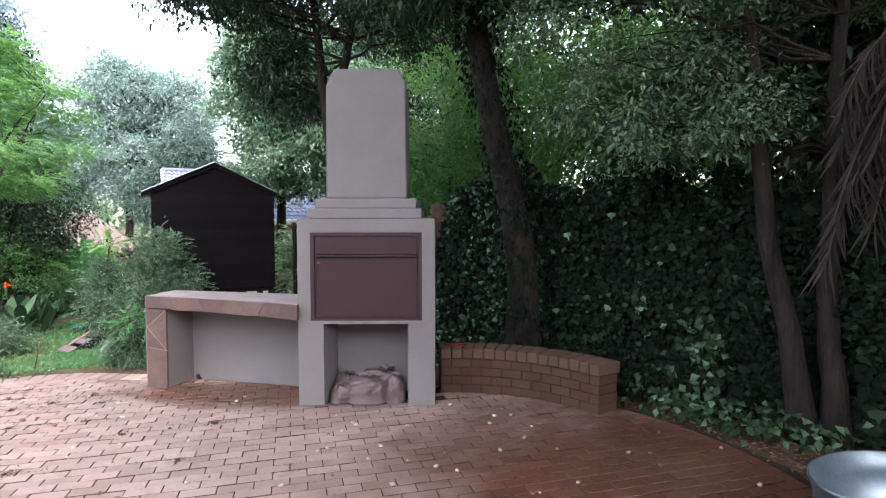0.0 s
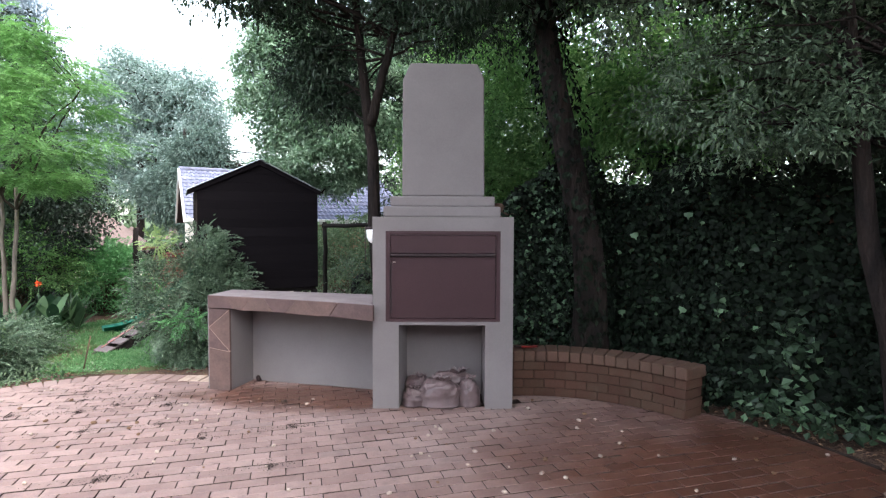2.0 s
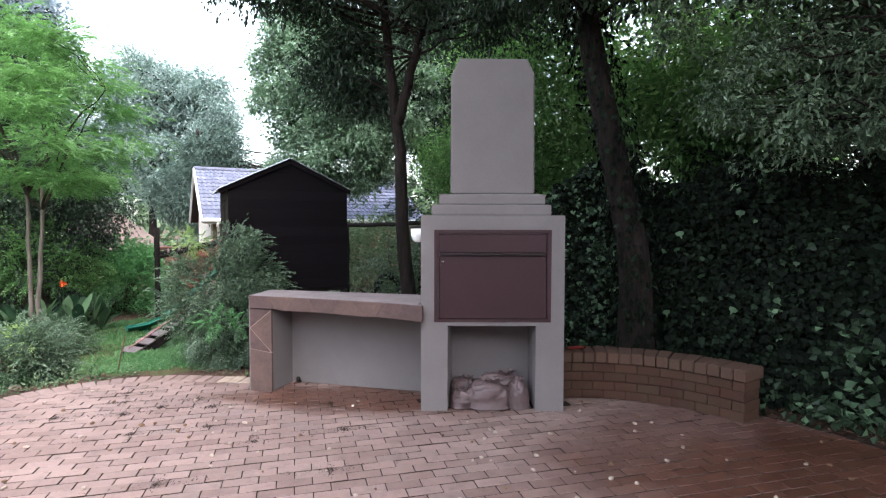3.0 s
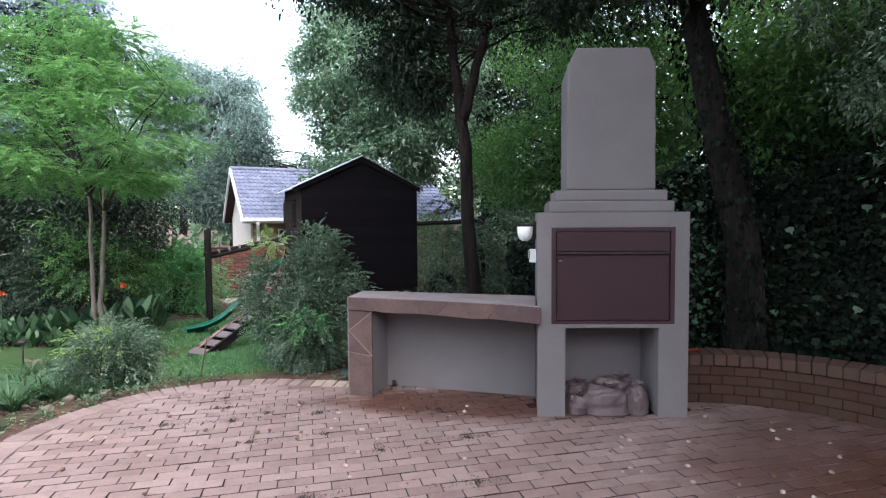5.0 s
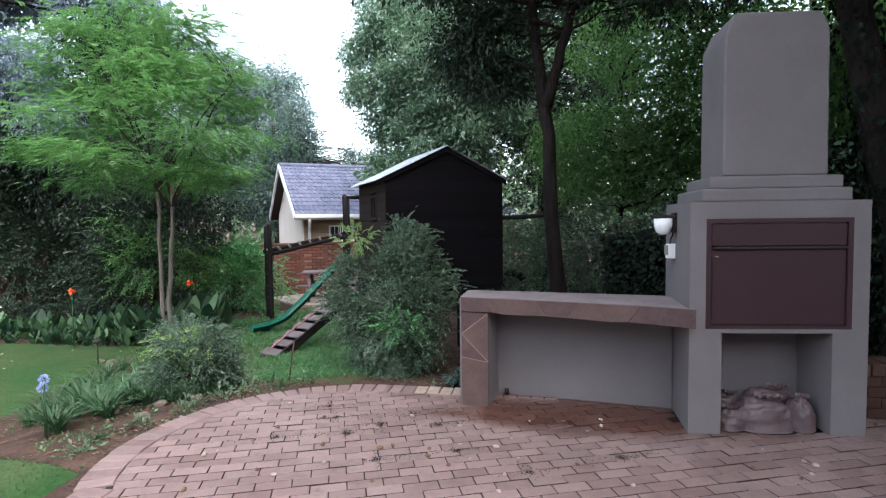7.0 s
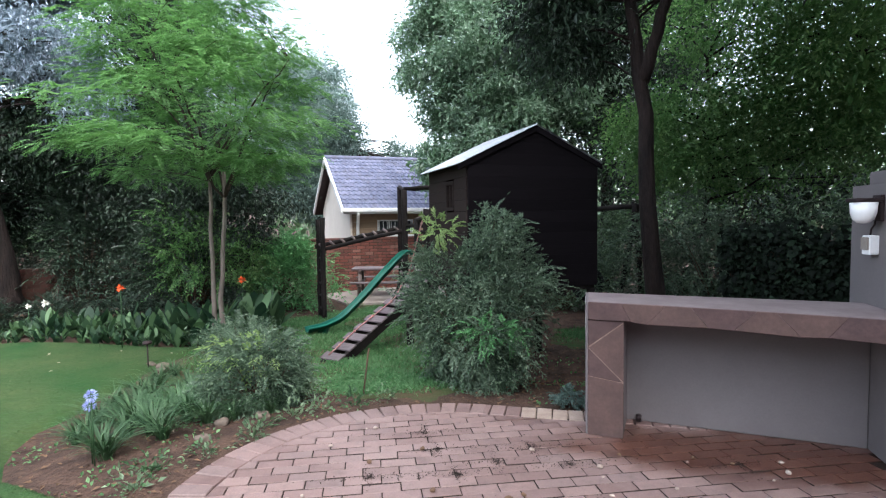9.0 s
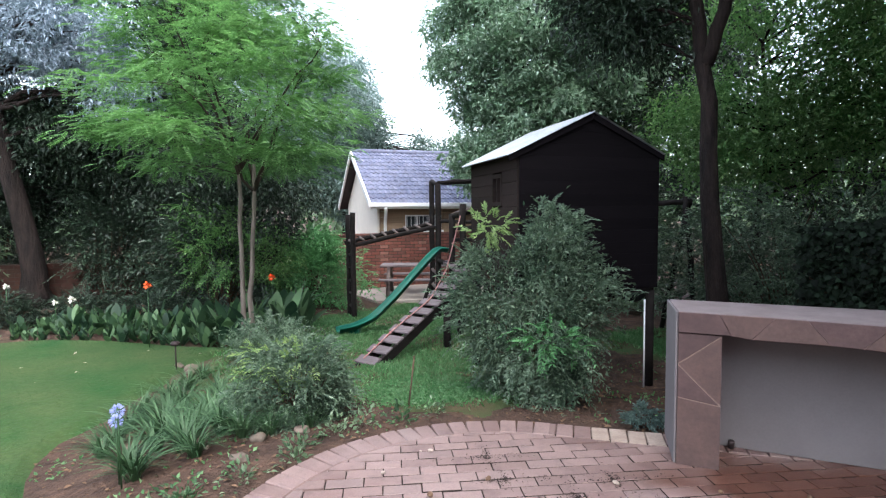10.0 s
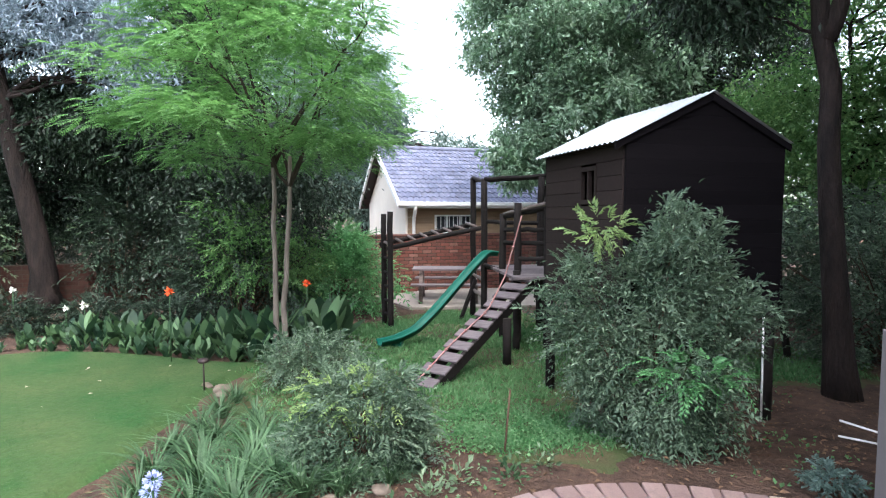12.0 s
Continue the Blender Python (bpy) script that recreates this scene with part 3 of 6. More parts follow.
lamp = thing("wall_lamp", "white opal glass wall lamp on a dark bracket", "lamp", FIRE @ pose(0.055, 0.45, 1.52))
V, F = lathe([(0.001, -0.075), (0.03, -0.072), (0.055, -0.05), (0.068, -0.01), (0.072, 0.055), (0.066, 0.055), (0.05, -0.04), (0.001, -0.06)])
arr_part("shade", V + np.array([-0.085, 0, 0]), F, M["lamp_glass"], lamp, "white opal glass bowl", True)
part("cap", box((-0.16, -0.055, 0.057), (-0.002, 0.055, 0.082), 0.008), M["steel_dark"], lamp, "dark metal cap")
part("bracket", box((-0.014, -0.04, -0.06), (0.018, 0.04, 0.1), 0.004), M["steel_dark"], lamp, "dark wall plate")
sbox = thing("switch_box", "small grey-white weatherproof switch box", "switch box", FIRE @ pose(0.062, 0.5, 1.31))
part("box", box((-0.045, -0.04, -0.06), (0.018, 0.04, 0.06), 0.008), M["white_paint"], sbox)
part("cover", box((-0.056, -0.034, -0.03), (-0.045, 0.034, 0.05), 0.005), M["concrete"], sbox, "grey hinged cover")
V, F, T = tube([(-0.02, 0, 0.06), (-0.015, 0.0, 0.1), (-0.008, -0.02, 0.13), (-0.006, -0.02, 0.16)], 0.006, 6)
arr_part("cable", V, [F, T], M["steel_dark"], sbox, "dark cable", True)


def bag(m, size, seed, label):
    bm = bmesh.new()
    bmesh.ops.create_icosphere(bm, subdivisions=5, radius=1)
    for v in bm.verts:
        p = v.co * 1.0
        top = max(0.0, p.z + 0.1)
        fold = 1 - abs(noise.noise(p * 2.2 + Vector((0, seed, 0)))) * 2.2
        fine = 1 - abs(noise.noise(p * 5.0 + Vector((0, 0, seed)))) * 2.2
        d = 0.2 * noise.noise(p * 1.3 + Vector((seed, 0, 0))) + (0.02 + 0.11 * top) * fold + (0.008 + 0.05 * top) * fine - 0.1
        q = p * (1 + d)
        wide = 1 / math.sqrt(max(0.35, 1 - min(p.z, 0.0) ** 2 * 1.1))
        flat = math.copysign(abs(q.x) ** 0.75, q.x) * wide, math.copysign(abs(q.y) ** 0.85, q.y) * wide
        v.co = Vector((flat[0] * size[0], flat[1] * size[1], max(q.z, -0.5) * size[2]))
    zmin = min(v.co.z for v in bm.verts)
    bmesh.ops.translate(bm, vec=(0, 0, -zmin), verts=bm.verts)
    t = thing("plastic_bag", label, "bag", m, "bags in the wood store")
    part("sack", bm, M["bag"], t, "", True)
    # the gathered, ruffled mouth of the bag
    r_ = random.Random(seed)
    rings = [(0.0, 0.0), (0.2, 0.0), (0.3, 0.14), (0.42, 0.2)]
    m_ = 28
    V = np.array([(size[0] * rr * math.cos(a) * (1 + 0.25 * math.sin(3 * a + seed)), size[1] * rr * math.sin(a), size[2] * (hh + 0.1 * rr * (-1) ** k + 0.22 * rr * r_.uniform(-1, 1))) for rr, hh in rings for k, a in ((k, 2 * math.pi * k / m_) for k in range(m_))])
    V += np.array((size[0] * r_.uniform(-0.25, 0.25), -size[1] * 0.2, max(v_.co.z for v_ in t.children[0].data.vertices) - 0.02))
    i_, j_ = np.meshgrid(np.arange(3), np.arange(m_), indexing="ij")
    a_, b_ = (i_ * m_ + j_).ravel(), (i_ * m_ + (j_ + 1) % m_).ravel()
    arr_part("mouth", V, np.stack([a_, b_, b_ + m_, a_ + m_], 1), M["bag"], t, "ruffled shiny plastic mouth")
    return t


bag(FIRE @ pose(0.385, 0.16, 0.003, 0, 0, 15), (0.125, 0.12, 0.1), 1.3, "dusty plastic bag with a shiny crumpled neck in the wood store")
bag(FIRE @ pose(0.6, 0.15, 0.003, 0, 0, -8), (0.2, 0.14, 0.15), 4.1, "crumpled greyish plastic bag lying in the wood store")
bag(FIRE @ pose(0.86, 0.14, 0.003, 0, 0, 40), (0.095, 0.11, 0.145), 7.7, "upright torn plastic bag standing in the wood store")
bag(FIRE @ pose(0.72, 0.31, 0.003, 0, 0, 10), (0.22, 0.11, 0.17), 9.2, "bulging grey plastic bag at the back of the wood store")
bag(FIRE @ pose(0.4, 0.31, 0.003, 0, 0, -20), (0.13, 0.11, 0.14), 12.4, "crumpled plastic bag at the back of the wood store")

# ---- counter ----
CTR = pose(-3.155, 5.505, 0, 0, 0, -9.5)
ctr = thing("counter", "outdoor counter with sandstone top and grey plaster wall", "counter", CTR)
part("pier", prism([(0.006, 0.014), (0.213, 0.014), (0.215, 0.4), (-0.05, 0.42)], 0, 0.8, 2, 0.006), M["plaster"], ctr, "grey plastered pier")
part("end_face", prism([(-0.033, -0.008), (-0.019, -0.008), (-0.082, 0.462), (-0.098, 0.462)], 0, 0.926, 2, 0.004), M["plaster"], ctr, "grey plastered end face")
part("wall", prism([(0.2, 0.37), (1.679, 0.37), (1.667, 0.47), (0.2, 0.47)], 0, 0.8, 2, 0.006), M["plaster"], ctr, "grey plastered back wall")
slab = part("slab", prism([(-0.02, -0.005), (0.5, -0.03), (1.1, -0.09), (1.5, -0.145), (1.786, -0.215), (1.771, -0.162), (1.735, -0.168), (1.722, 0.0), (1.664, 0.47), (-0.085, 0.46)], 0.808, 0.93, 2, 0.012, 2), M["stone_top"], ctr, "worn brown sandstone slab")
# stone pieces along the front edge, with slanting joints
edge = np.array([(-0.02, -0.005), (0.5, -0.03), (1.1, -0.09), (1.5, -0.145), (1.786, -0.215)])
top_x = [-0.018, 0.2, 0.47, 0.62, 0.98, 1.08, 1.42, 1.784]
low_x = [-0.018, 0.26, 0.36, 0.72, 0.86, 1.2, 1.33, 1.784]
for q in range(7):
    top, low = 0.926, 0.806 - 0.012 * q / 6 + 0.006 * math.sin(q * 2.3)
    low2 = 0.806 - 0.012 * (q + 1) / 6 + 0.006 * math.sin((q + 1) * 2.3)
    bm = prism([(low_x[q] + 0.0008, low), (low_x[q + 1] - 0.0008, low2), (top_x[q + 1] - 0.0008, top), (top_x[q] + 0.0008, top)], -0.014 - 0.002 * (q % 3), 0.02, 1, 0.002)
    for v in bm.verts:
        v.co.y += float(np.interp(v.co.x, edge[:, 0], edge[:, 1]))
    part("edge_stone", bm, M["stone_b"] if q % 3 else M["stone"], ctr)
part("grout_bed", box((-0.016, -0.008, 0), (0.213, 0.01, 0.8), 0.002), M["grout"], ctr, "pale grout bed")
for poly, mt in ((((-0.017, 0.8), (0.215, 0.8), (-0.017, 0.618)), "stone"), (((0.215, 0.792), (0.215, 0.39), (-0.013, 0.611)), "stone_b"), (((-0.017, 0.605), (-0.017, 0.414), (0.207, 0.386)), "stone"),
                 (((-0.017, 0.408), (0.215, 0.379), (0.215, 0.0), (-0.017, 0.0)), "stone_b")):
    part("stone_tile", prism(poly, -0.012, 0.012, 1, 0.0015), M[mt], ctr)
rods = [((-2.79, 7.39, -0.04), (-1.75, 7.3, -0.3)), ((-2.75, 7.5, -0.2), (-1.7, 7.45, -0.32)), ((-2.81, 7.27, -0.26), (-1.8, 7.2, -0.33)), ((-2.8, 7.28, -0.31), (-1.75, 7.15, -0.34))]
for a, bb in rods:
    t = thing("white_rod", "thin white plastic rod leaning behind the counter", "rod", Matrix.Translation(a), "rods behind the counter")
    bar("shaft", (0, 0, 0), tuple(np.subtract(bb, a)), 0.008, M["white_paint"], t, 8)
pipe = thing("pipe_stub", "short dark pipe stub at the foot of the wall", "pipe", CTR @ pose(0.3, 0.33, 0))
V, F, T = tube([(0, 0.03, 0), (0, 0, 0.035), (0, -0.005, 0.06)], 0.02, 10)
arr_part("stub", V, [F, T], M["steel_dark"], pipe, "", True)

# ---- curved brick bench ----
BC, BR0, BR1 = (0.05, 4.1), 1.47, 1.71
bench = thing("brick_bench", "low curved weathered brick bench wall", "bench", Matrix.Translation((*BC, 0)))


def wedge(r0, r1, a0, a1, z0, z1, bevel=0.006):
    am = (a0 + a1) / 2
    pts = [(r0 * math.cos(a), r0 * math.sin(a)) for a in (a0, am, a1)] + [(r1 * math.cos(a), r1 * math.sin(a)) for a in (a1, am, a0)]
    return prism(pts, z0, z1, 2, bevel)


A0, A1 = radians(39), radians(100)
for q in range(12):
    w = (A1 - A0) / 12
    bm = wedge(BR0 + 0.008, BR1 - 0.008, A0 + q * w + 0.002, A0 + (q + 1) * w, 0.0, 0.335, 0)
    part("core", bm, M["grime"], bench, "mortar core")
for c in range(4):
    n = 8
    w = (A1 - A0) / n
    for q in range(-1, n):
        s = A0 + (q + (0.5 if c % 2 else 0.0)) * w
        e = s + w - 0.003
        s = max(s, A0 - 0.004)
        if e - s < 0.03:
            continue
        e = min(e, A1)
        dz = 0.084
        bump_out = 0.012 if c == 1 else 0.0
        part("brick", wedge(BR0 - 0.002 - bump_out * 0.4, BR1 + 0.002, s, e, c * dz + 0.002, (c + 1) * dz - 0.003, 0.004), M["bench_brick"], bench)
n = 15
w = (A1 - A0 + 0.02) / n
for q in range(n):
    z = 0.336 + rng.uniform(-0.003, 0.003)
    part("cap_brick", wedge(BR0 - 0.028, BR1 + 0.02, A0 - 0.015 + q * w, A0 - 0.015 + (q + 1) * w - 0.003, z, z + 0.1, 0.009), M["cap_brick"], bench)
tool = thing("garden_tool", "red handled tool lying on the brick bench", "tool", pose(-0.12, 5.66, 0.447, 0, 0, 8))
bar("handle", (0, 0, 0), (0.16, 0.02, 0.0), 0.012, M["red_tool"], tool, 8)
bar("blade", (0.0, 0, 0), (-0.07, 0.02, 0.0), 0.007, M["steel_dark"], tool, 6)

# ---- tub ----
tub = thing("metal_tub", "oval galvanised metal tub standing on the paving", "tub", pose(2.36, 3.28, 0.004, 0, 0, 20))
V, F = lathe([(0.001, 0.0), (0.9, 0.0), (0.93, 0.01), (1.02, 0.16), (1.035, 0.165), (1.03, 0.185), (1.045, 0.19), (1.04, 0.21), (1.1, 0.3), (1.125, 0.308), (1.12, 0.325), (1.09, 0.322), (1.03, 0.21), (0.91, 0.014), (0.001, 0.012)], 48)
arr_part("body", V * np.array([0.42, 0.3, 1.0]), F, M["galv"], tub, "", True)
for s in (-1, 1):
    V, F, T = tube([(s * 0.475, -0.06, 0.25), (s * 0.51, -0.05, 0.27), (s * 0.515, 0.05, 0.27), (s * 0.475, 0.06, 0.25)], 0.008, 8)
    arr_part("handle", V, [F, T], M["galv"], tub, "", True)

# ---- playhouse on stilts ----
# local x runs along the gable wall from its near corner, y back along the side wall
SHED = Matrix.Translation((-4.352, 7.425, 0)) @ Matrix.Rotation(math.atan2(0.835, 1.384), 4, "Z")
shed = thing("playhouse", "black timber playhouse on stilts with corrugated roof", "playhouse", SHED)
SW, SD, Z0, ZE, ZA = 1.616, 1.42, 0.71, 2.12, 2.51


def gable(x):
    return ZA - (ZA - ZE) * abs(x - SW / 2) / (SW / 2)


bh = 0.125
for face, depth in ((0, 0.0), (1, SD)):
    z = Z0
    while z < ZA - 0.02:
        zt = min(z + bh - 0.0008, ZA)
        # cut the board to the slope of the roof
        x0 = 0 if zt <= ZE else (zt - ZE) / (ZA - ZE) * SW / 2
        xb = 0 if z <= ZE else (z - ZE) / (ZA - ZE) * SW / 2
        if SW - 2 * xb > 0.05:
            poly = [(xb, z), (SW - xb, z), (SW - x0, zt), (x0, zt)] if SW - 2 * x0 > 0.02 else [(xb, z), (SW - xb, z), (SW / 2, zt)]
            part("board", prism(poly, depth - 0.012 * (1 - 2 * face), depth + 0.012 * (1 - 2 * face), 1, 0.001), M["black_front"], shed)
        z += bh
for side in (0, 1):
    x = side * SW
    z = Z0
    while z < ZE - 0.03:
        zt = min(z + bh - 0.003, ZE)
        spans = [(0.02, SD - 0.02)]
        if side == 0 and 1.62 < z + bh / 2 < 1.92:
            spans = [(0.02, 0.42), (0.68, SD - 0.02)]
        for a, bb in spans:
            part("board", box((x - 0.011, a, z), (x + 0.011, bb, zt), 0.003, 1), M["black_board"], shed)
        z += bh
part("window_frame", cells([-0.02, 0.02], [0.41, 0.44, 0.535, 0.555, 0.66, 0.69], [1.6, 1.64, 1.9, 1.94],
                           lambda x, y, z: not ((0.44 < y < 0.535 or 0.555 < y < 0.66) and 1.64 < z < 1.9), 0.003), M["black_board"], shed, "brown wooden window frame")
# added inner panels that keep the sky from showing between the boards
for y in (0.016, SD - 0.022):
    part("lining", prism([(0.03, Z0), (SW - 0.03, Z0), (SW - 0.03, ZE - 0.01), (SW / 2, ZA - 0.02), (0.03, ZE - 0.01)], y, y + 0.006, 1), M["black_board"], shed, "dark inner panel added to block light through the gaps")
part("lining", box((SW - 0.022, 0.03, Z0), (SW - 0.014, SD - 0.03, ZE - 0.01)), M["black_board"], shed, "dark inner panel added to block light through the gaps")
part("floor", box((0.02, 0.02, Z0 - 0.05), (SW - 0.02, SD - 0.02, Z0 - 0.004), 0.004), M["pole"], shed)
for x in (0.04, SW - 0.04):
    for y in (0.06, SD - 0.06):
        w = SHED @ Vector((x, y, 0))
        gz = float(ground_z(w.x, w.y))
        bar("stilt", (x, y, gz - 0.05), (x, y, Z0 - 0.04), 0.05, M["pole"], shed)
for x in (0.4, 0.8, 1.2):
    bar("joist", (x, 0.03, Z0 - 0.09), (x, SD - 0.03, Z0 - 0.09), 0.035, M["pole"], shed)
# corrugated sheets, ribs running down the slope
for s in (-1, 1):
    n = int((SD + 0.11) / 0.019)
    ys = np.linspace(-0.06, SD + 0.05, n)
    hang = 0.12 if s < 0 else 0.045
    wave = 0.009 * np.sin(np.arange(n) * math.pi / 2)
    slope = math.atan2(ZA - ZE, SW / 2)
    rows = []
    for f, up in ((0.0, 0.0), (1.0, 0.0)):
        ln = (SW / 2 + hang) * f
        x = SW / 2 + s * ln
        zz = ZA + 0.03 - math.tan(slope) * ln
        rows.append(np.stack([np.full(n, x), ys, zz + wave], 1))
    V = np.concatenate(rows + [r - np.array([0, 0, 0.003]) for r in rows])
    q = np.arange(n - 1)
    F = np.concatenate([np.stack([q, q + 1, q + n + 1, q + n], 1), np.stack([q + 2 * n, q + 3 * n, q + 3 * n + 1, q + 2 * n + 1], 1)])
    arr_part("roof_sheet", V, F, M["roof_sheet"], shed, "pale galvanised corrugated roof sheet", True)
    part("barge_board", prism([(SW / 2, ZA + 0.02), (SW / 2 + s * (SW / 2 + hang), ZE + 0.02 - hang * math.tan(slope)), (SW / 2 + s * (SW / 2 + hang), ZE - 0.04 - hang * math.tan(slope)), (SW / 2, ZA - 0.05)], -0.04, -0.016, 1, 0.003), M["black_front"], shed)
pipe2 = thing("white_pipe", "white plastic pipe standing beside the stilt", "pipe", Matrix.Translation((-3.09, 8.2, float(ground_z(-3.09, 8.2)) - 0.02)))
bar("shaft", (0, 0, 0), (0, 0.03, 0.98), 0.009, M["white_paint"], pipe2, 10)

# ---- climbing frame, monkey bars, ramp, slide ----
frame_ob = thing("jungle_gym", "tarred pole jungle gym with a raised deck", "jungle gym", Matrix.Translation((-5.9, 11.4, 0)))
O = np.array((-5.9, 11.4, 0))


def gz(x, y):
    return float(ground_z(x, y))


def fpole(name, a, bb, r=0.05, mat="pole"):
    bar(name, tuple(np.array(a) - O), tuple(np.array(bb) - O), r, M[mat], frame_ob, 10, "", 0.006)


for x, y, top in ((-6.38, 11.75, 2.08), (-6.8, 12.8, 2.2), (-5.95, 11.1, 1.52), (-5.42, 11.75, 2.12), (-5.5, 12.35, 1.6), (-5.2, 10.35, 1.75), (-5.62, 10.3, 0.72), (-5.66, 10.68, 1.68)):
    fpole("post", (x, y, gz(x, y) - 0.05), (x, y, top), 0.055)
for a, bb in (((-6.38, 11.75, 2.1), (-5.3, 11.75, 2.14)), ((-6.8, 12.8, 2.2), (-6.38, 11.75, 2.06)), ((-6.8, 12.8, 2.14), (-5.5, 12.5, 2.16)),
              ((-6.38, 11.75, 1.38), (-5.4, 11.75, 1.36)), ((-5.95, 11.1, 1.47), (-5.2, 10.4, 1.6)), ((-5.95, 11.1, 1.08), (-5.2, 10.4, 1.1)),
              ((-5.95, 11.1, 1.27), (-5.2, 10.4, 1.29)), ((-5.66, 10.68, 0.86), (-5.2, 10.4, 0.88)), ((-6.38, 11.75, 0.66), (-5.95, 11.1, 0.62)), ((-6.4, 11.8, 0.6), (-5.3, 11.8, 0.6)), ((-5.95, 11.1, 0.6), (-5.1, 10.3, 0.6))):
    fpole("rail", a, bb, 0.035)
fpole("rail", (-5.95, 11.1, 1.5), (-4.95, 9.95, 1.72), 0.03, "grey_pole")
for k in range(3):
    fpole("rung", (-6.8 + 0.02 * k, 12.75, 0.1 + 0.28 * k), (-6.4, 11.8, 0.1 + 0.28 * k), 0.03, "grey_pole")
fpole("brace", (-6.95, 12.4, gz(-6.95, 12.4)), (-6.7, 12.6, 0.3), 0.04)
for k in range(9):
    t = k / 8
    part("deck_board", box((-0.45, -0.085, -0.02), (0.45, 0.085, 0.02), 0.005, 1, Matrix.Translation((-5.85 + 0.62 * t - O[0], 11.75 - 1.5 * t - O[1], 0.64)) @ Matrix.Rotation(0.35, 4, "Z")), M["tread"], frame_ob, "weathered grey plank")
bars = thing("monkey_bars", "tarred pole monkey bars sloping to the frame", "monkey bars", Matrix.Translation((-8.0, 11.5, 0)))
O2 = np.array((-8.0, 11.5, 0))
for x, y, top in ((-7.93, 11.38, 1.56), (-8.2, 11.75, 1.52)):
    bar("post", tuple(np.array((x, y, gz(x, y) - 0.05)) - O2), tuple(np.array((x, y, top)) - O2), 0.05, M["pole"], bars, 10, "", 0.006)
ra, rb = (np.array((-8.0, 11.38, 0.93)), np.array((-6.42, 11.7, 1.28))), (np.array((-8.28, 11.75, 0.97)), np.array((-6.83, 12.72, 1.32)))
for a, bb in (ra, rb):
    bar("rail", tuple(a - O2), tuple(bb - O2), 0.042, M["pole"], bars, 10, "", 0.004)
for k in range(8):
    t = 0.04 + k * 0.13
    bar("rung", tuple(ra[0] * (1 - t) + ra[1] * t - O2 + (0, 0, 0.045)), tuple(rb[0] * (1 - t) + rb[1] * t - O2 + (0, 0, 0.045)), 0.024, M["grey_pole"], bars, 8)
for k in range(5):
    z = -0.25 + 0.25 * k
    bar("step", tuple(np.array((-7.93, 11.38, z)) - O2), tuple(np.array((-8.2, 11.75, z)) - O2), 0.022, M["pole"], bars, 8)

ra, rb = np.array((-6.28, 8.12, gz(-6.28, 8.12) + 0.02)), np.array((-5.42, 10.2, 0.64))
ramp = thing("climbing_ramp", "sloping plank ramp with gaps and a red rope", "ramp", Matrix.Translation(ra))
way = unit(rb - ra)
side = unit(np.cross(way, (0, 0, 1)))
nrm = np.cross(side, way)
RM = Matrix([[side[0], way[0], nrm[0], 0], [side[1], way[1], nrm[1], 0], [side[2], way[2], nrm[2], 0], [0, 0, 0, 1]])
ln = float(np.linalg.norm(rb - ra))
for s in (-0.22, 0.02):
    part("stringer", box((s - 0.03, -0.05, -0.15), (s + 0.03, ln, -0.012), 0.008, 1, RM), M["pole"], ramp)
for k in range(11):
    y = 0.03 + k * (ln - 0.15) / 10
    part("tread", box((-0.28, y, -0.01), (0.07, y + 0.15, 0.018), 0.006, 1, RM), M["tread"], ramp, "weathered grey plank")
P = [RM @ Vector((-0.16, 0.1, 0.03)), RM @ Vector((-0.18, ln * 0.3, 0.035)), RM @ Vector((-0.12, ln * 0.62, 0.04)), RM @ Vector((-0.05, ln * 0.8, 0.3)), RM @ Vector((0.1, ln * 0.98, 0.95))]
rp = np.array([tuple(p) for p in P])
q = np.linspace(0, 1, 24)
rp = np.stack([np.interp(q, np.linspace(0, 1, 5), rp[:, k]) for k in range(3)], 1)
V, F, T = tube(rp, 0.009, 8)
arr_part("rope", V, [F, T], M["rope"], ramp, "red and white climbing rope", True)
for k in (2, 5, 8, 11, 20):
    bm = bmesh.new()
    bmesh.ops.create_icosphere(bm, subdivisions=2, radius=0.02, matrix=Matrix.Translation(rp[k]))
    part("knot", bm, M["rope"], ramp, "rope knot", True)
x, y = -5.62, 9.45
bar("ramp_post", tuple(np.array((x, y, gz(x, y) - 0.04)) - ra), tuple(np.array((x, y, 0.2)) - ra), 0.055, M["pole"], ramp)

slide = thing("slide", "green plastic slide with raised sides", "slide", Matrix.Translation((-7.3, 9.9, 0)))
sp = np.array([(-6.1, 11.3, 0.85), (-6.22, 11.2, 0.87), (-6.38, 10.99, 0.67), (-6.6, 10.72, 0.37), (-6.82, 10.45, 0.07), (-7.05, 10.16, -0.2), (-7.26, 9.9, -0.33), (-7.44, 9.68, -0.35)])
sp[-2:, 2] = [gz(-7.26, 9.9) + 0.1, gz(-7.44, 9.68) + 0.07]
q = np.linspace(0, 7, 40)
C = np.stack([np.interp(q, np.arange(8), sp[:, k]) for k in range(3)], 1)
for _ in range(2):
    C[1:-1] = (C[:-2] + C[1:-1] * 2 + C[2:]) / 4
T = unit(np.gradient(C, axis=0))
S = unit(np.cross(T, np.array([[0, 0, 1.0]])))
U = np.cross(S, T)
prof = [(-0.24, 0.09), (-0.2, 0.11), (-0.17, 0.085), (-0.15, 0.02), (-0.05, 0.0), (0.05, 0.0), (0.15, 0.02), (0.17, 0.085), (0.2, 0.11), (0.24, 0.09), (0.235, 0.06), (0.2, 0.08), (0.16, -0.01), (0.0, -0.02), (-0.16, -0.01), (-0.2, 0.08), (-0.235, 0.06)]
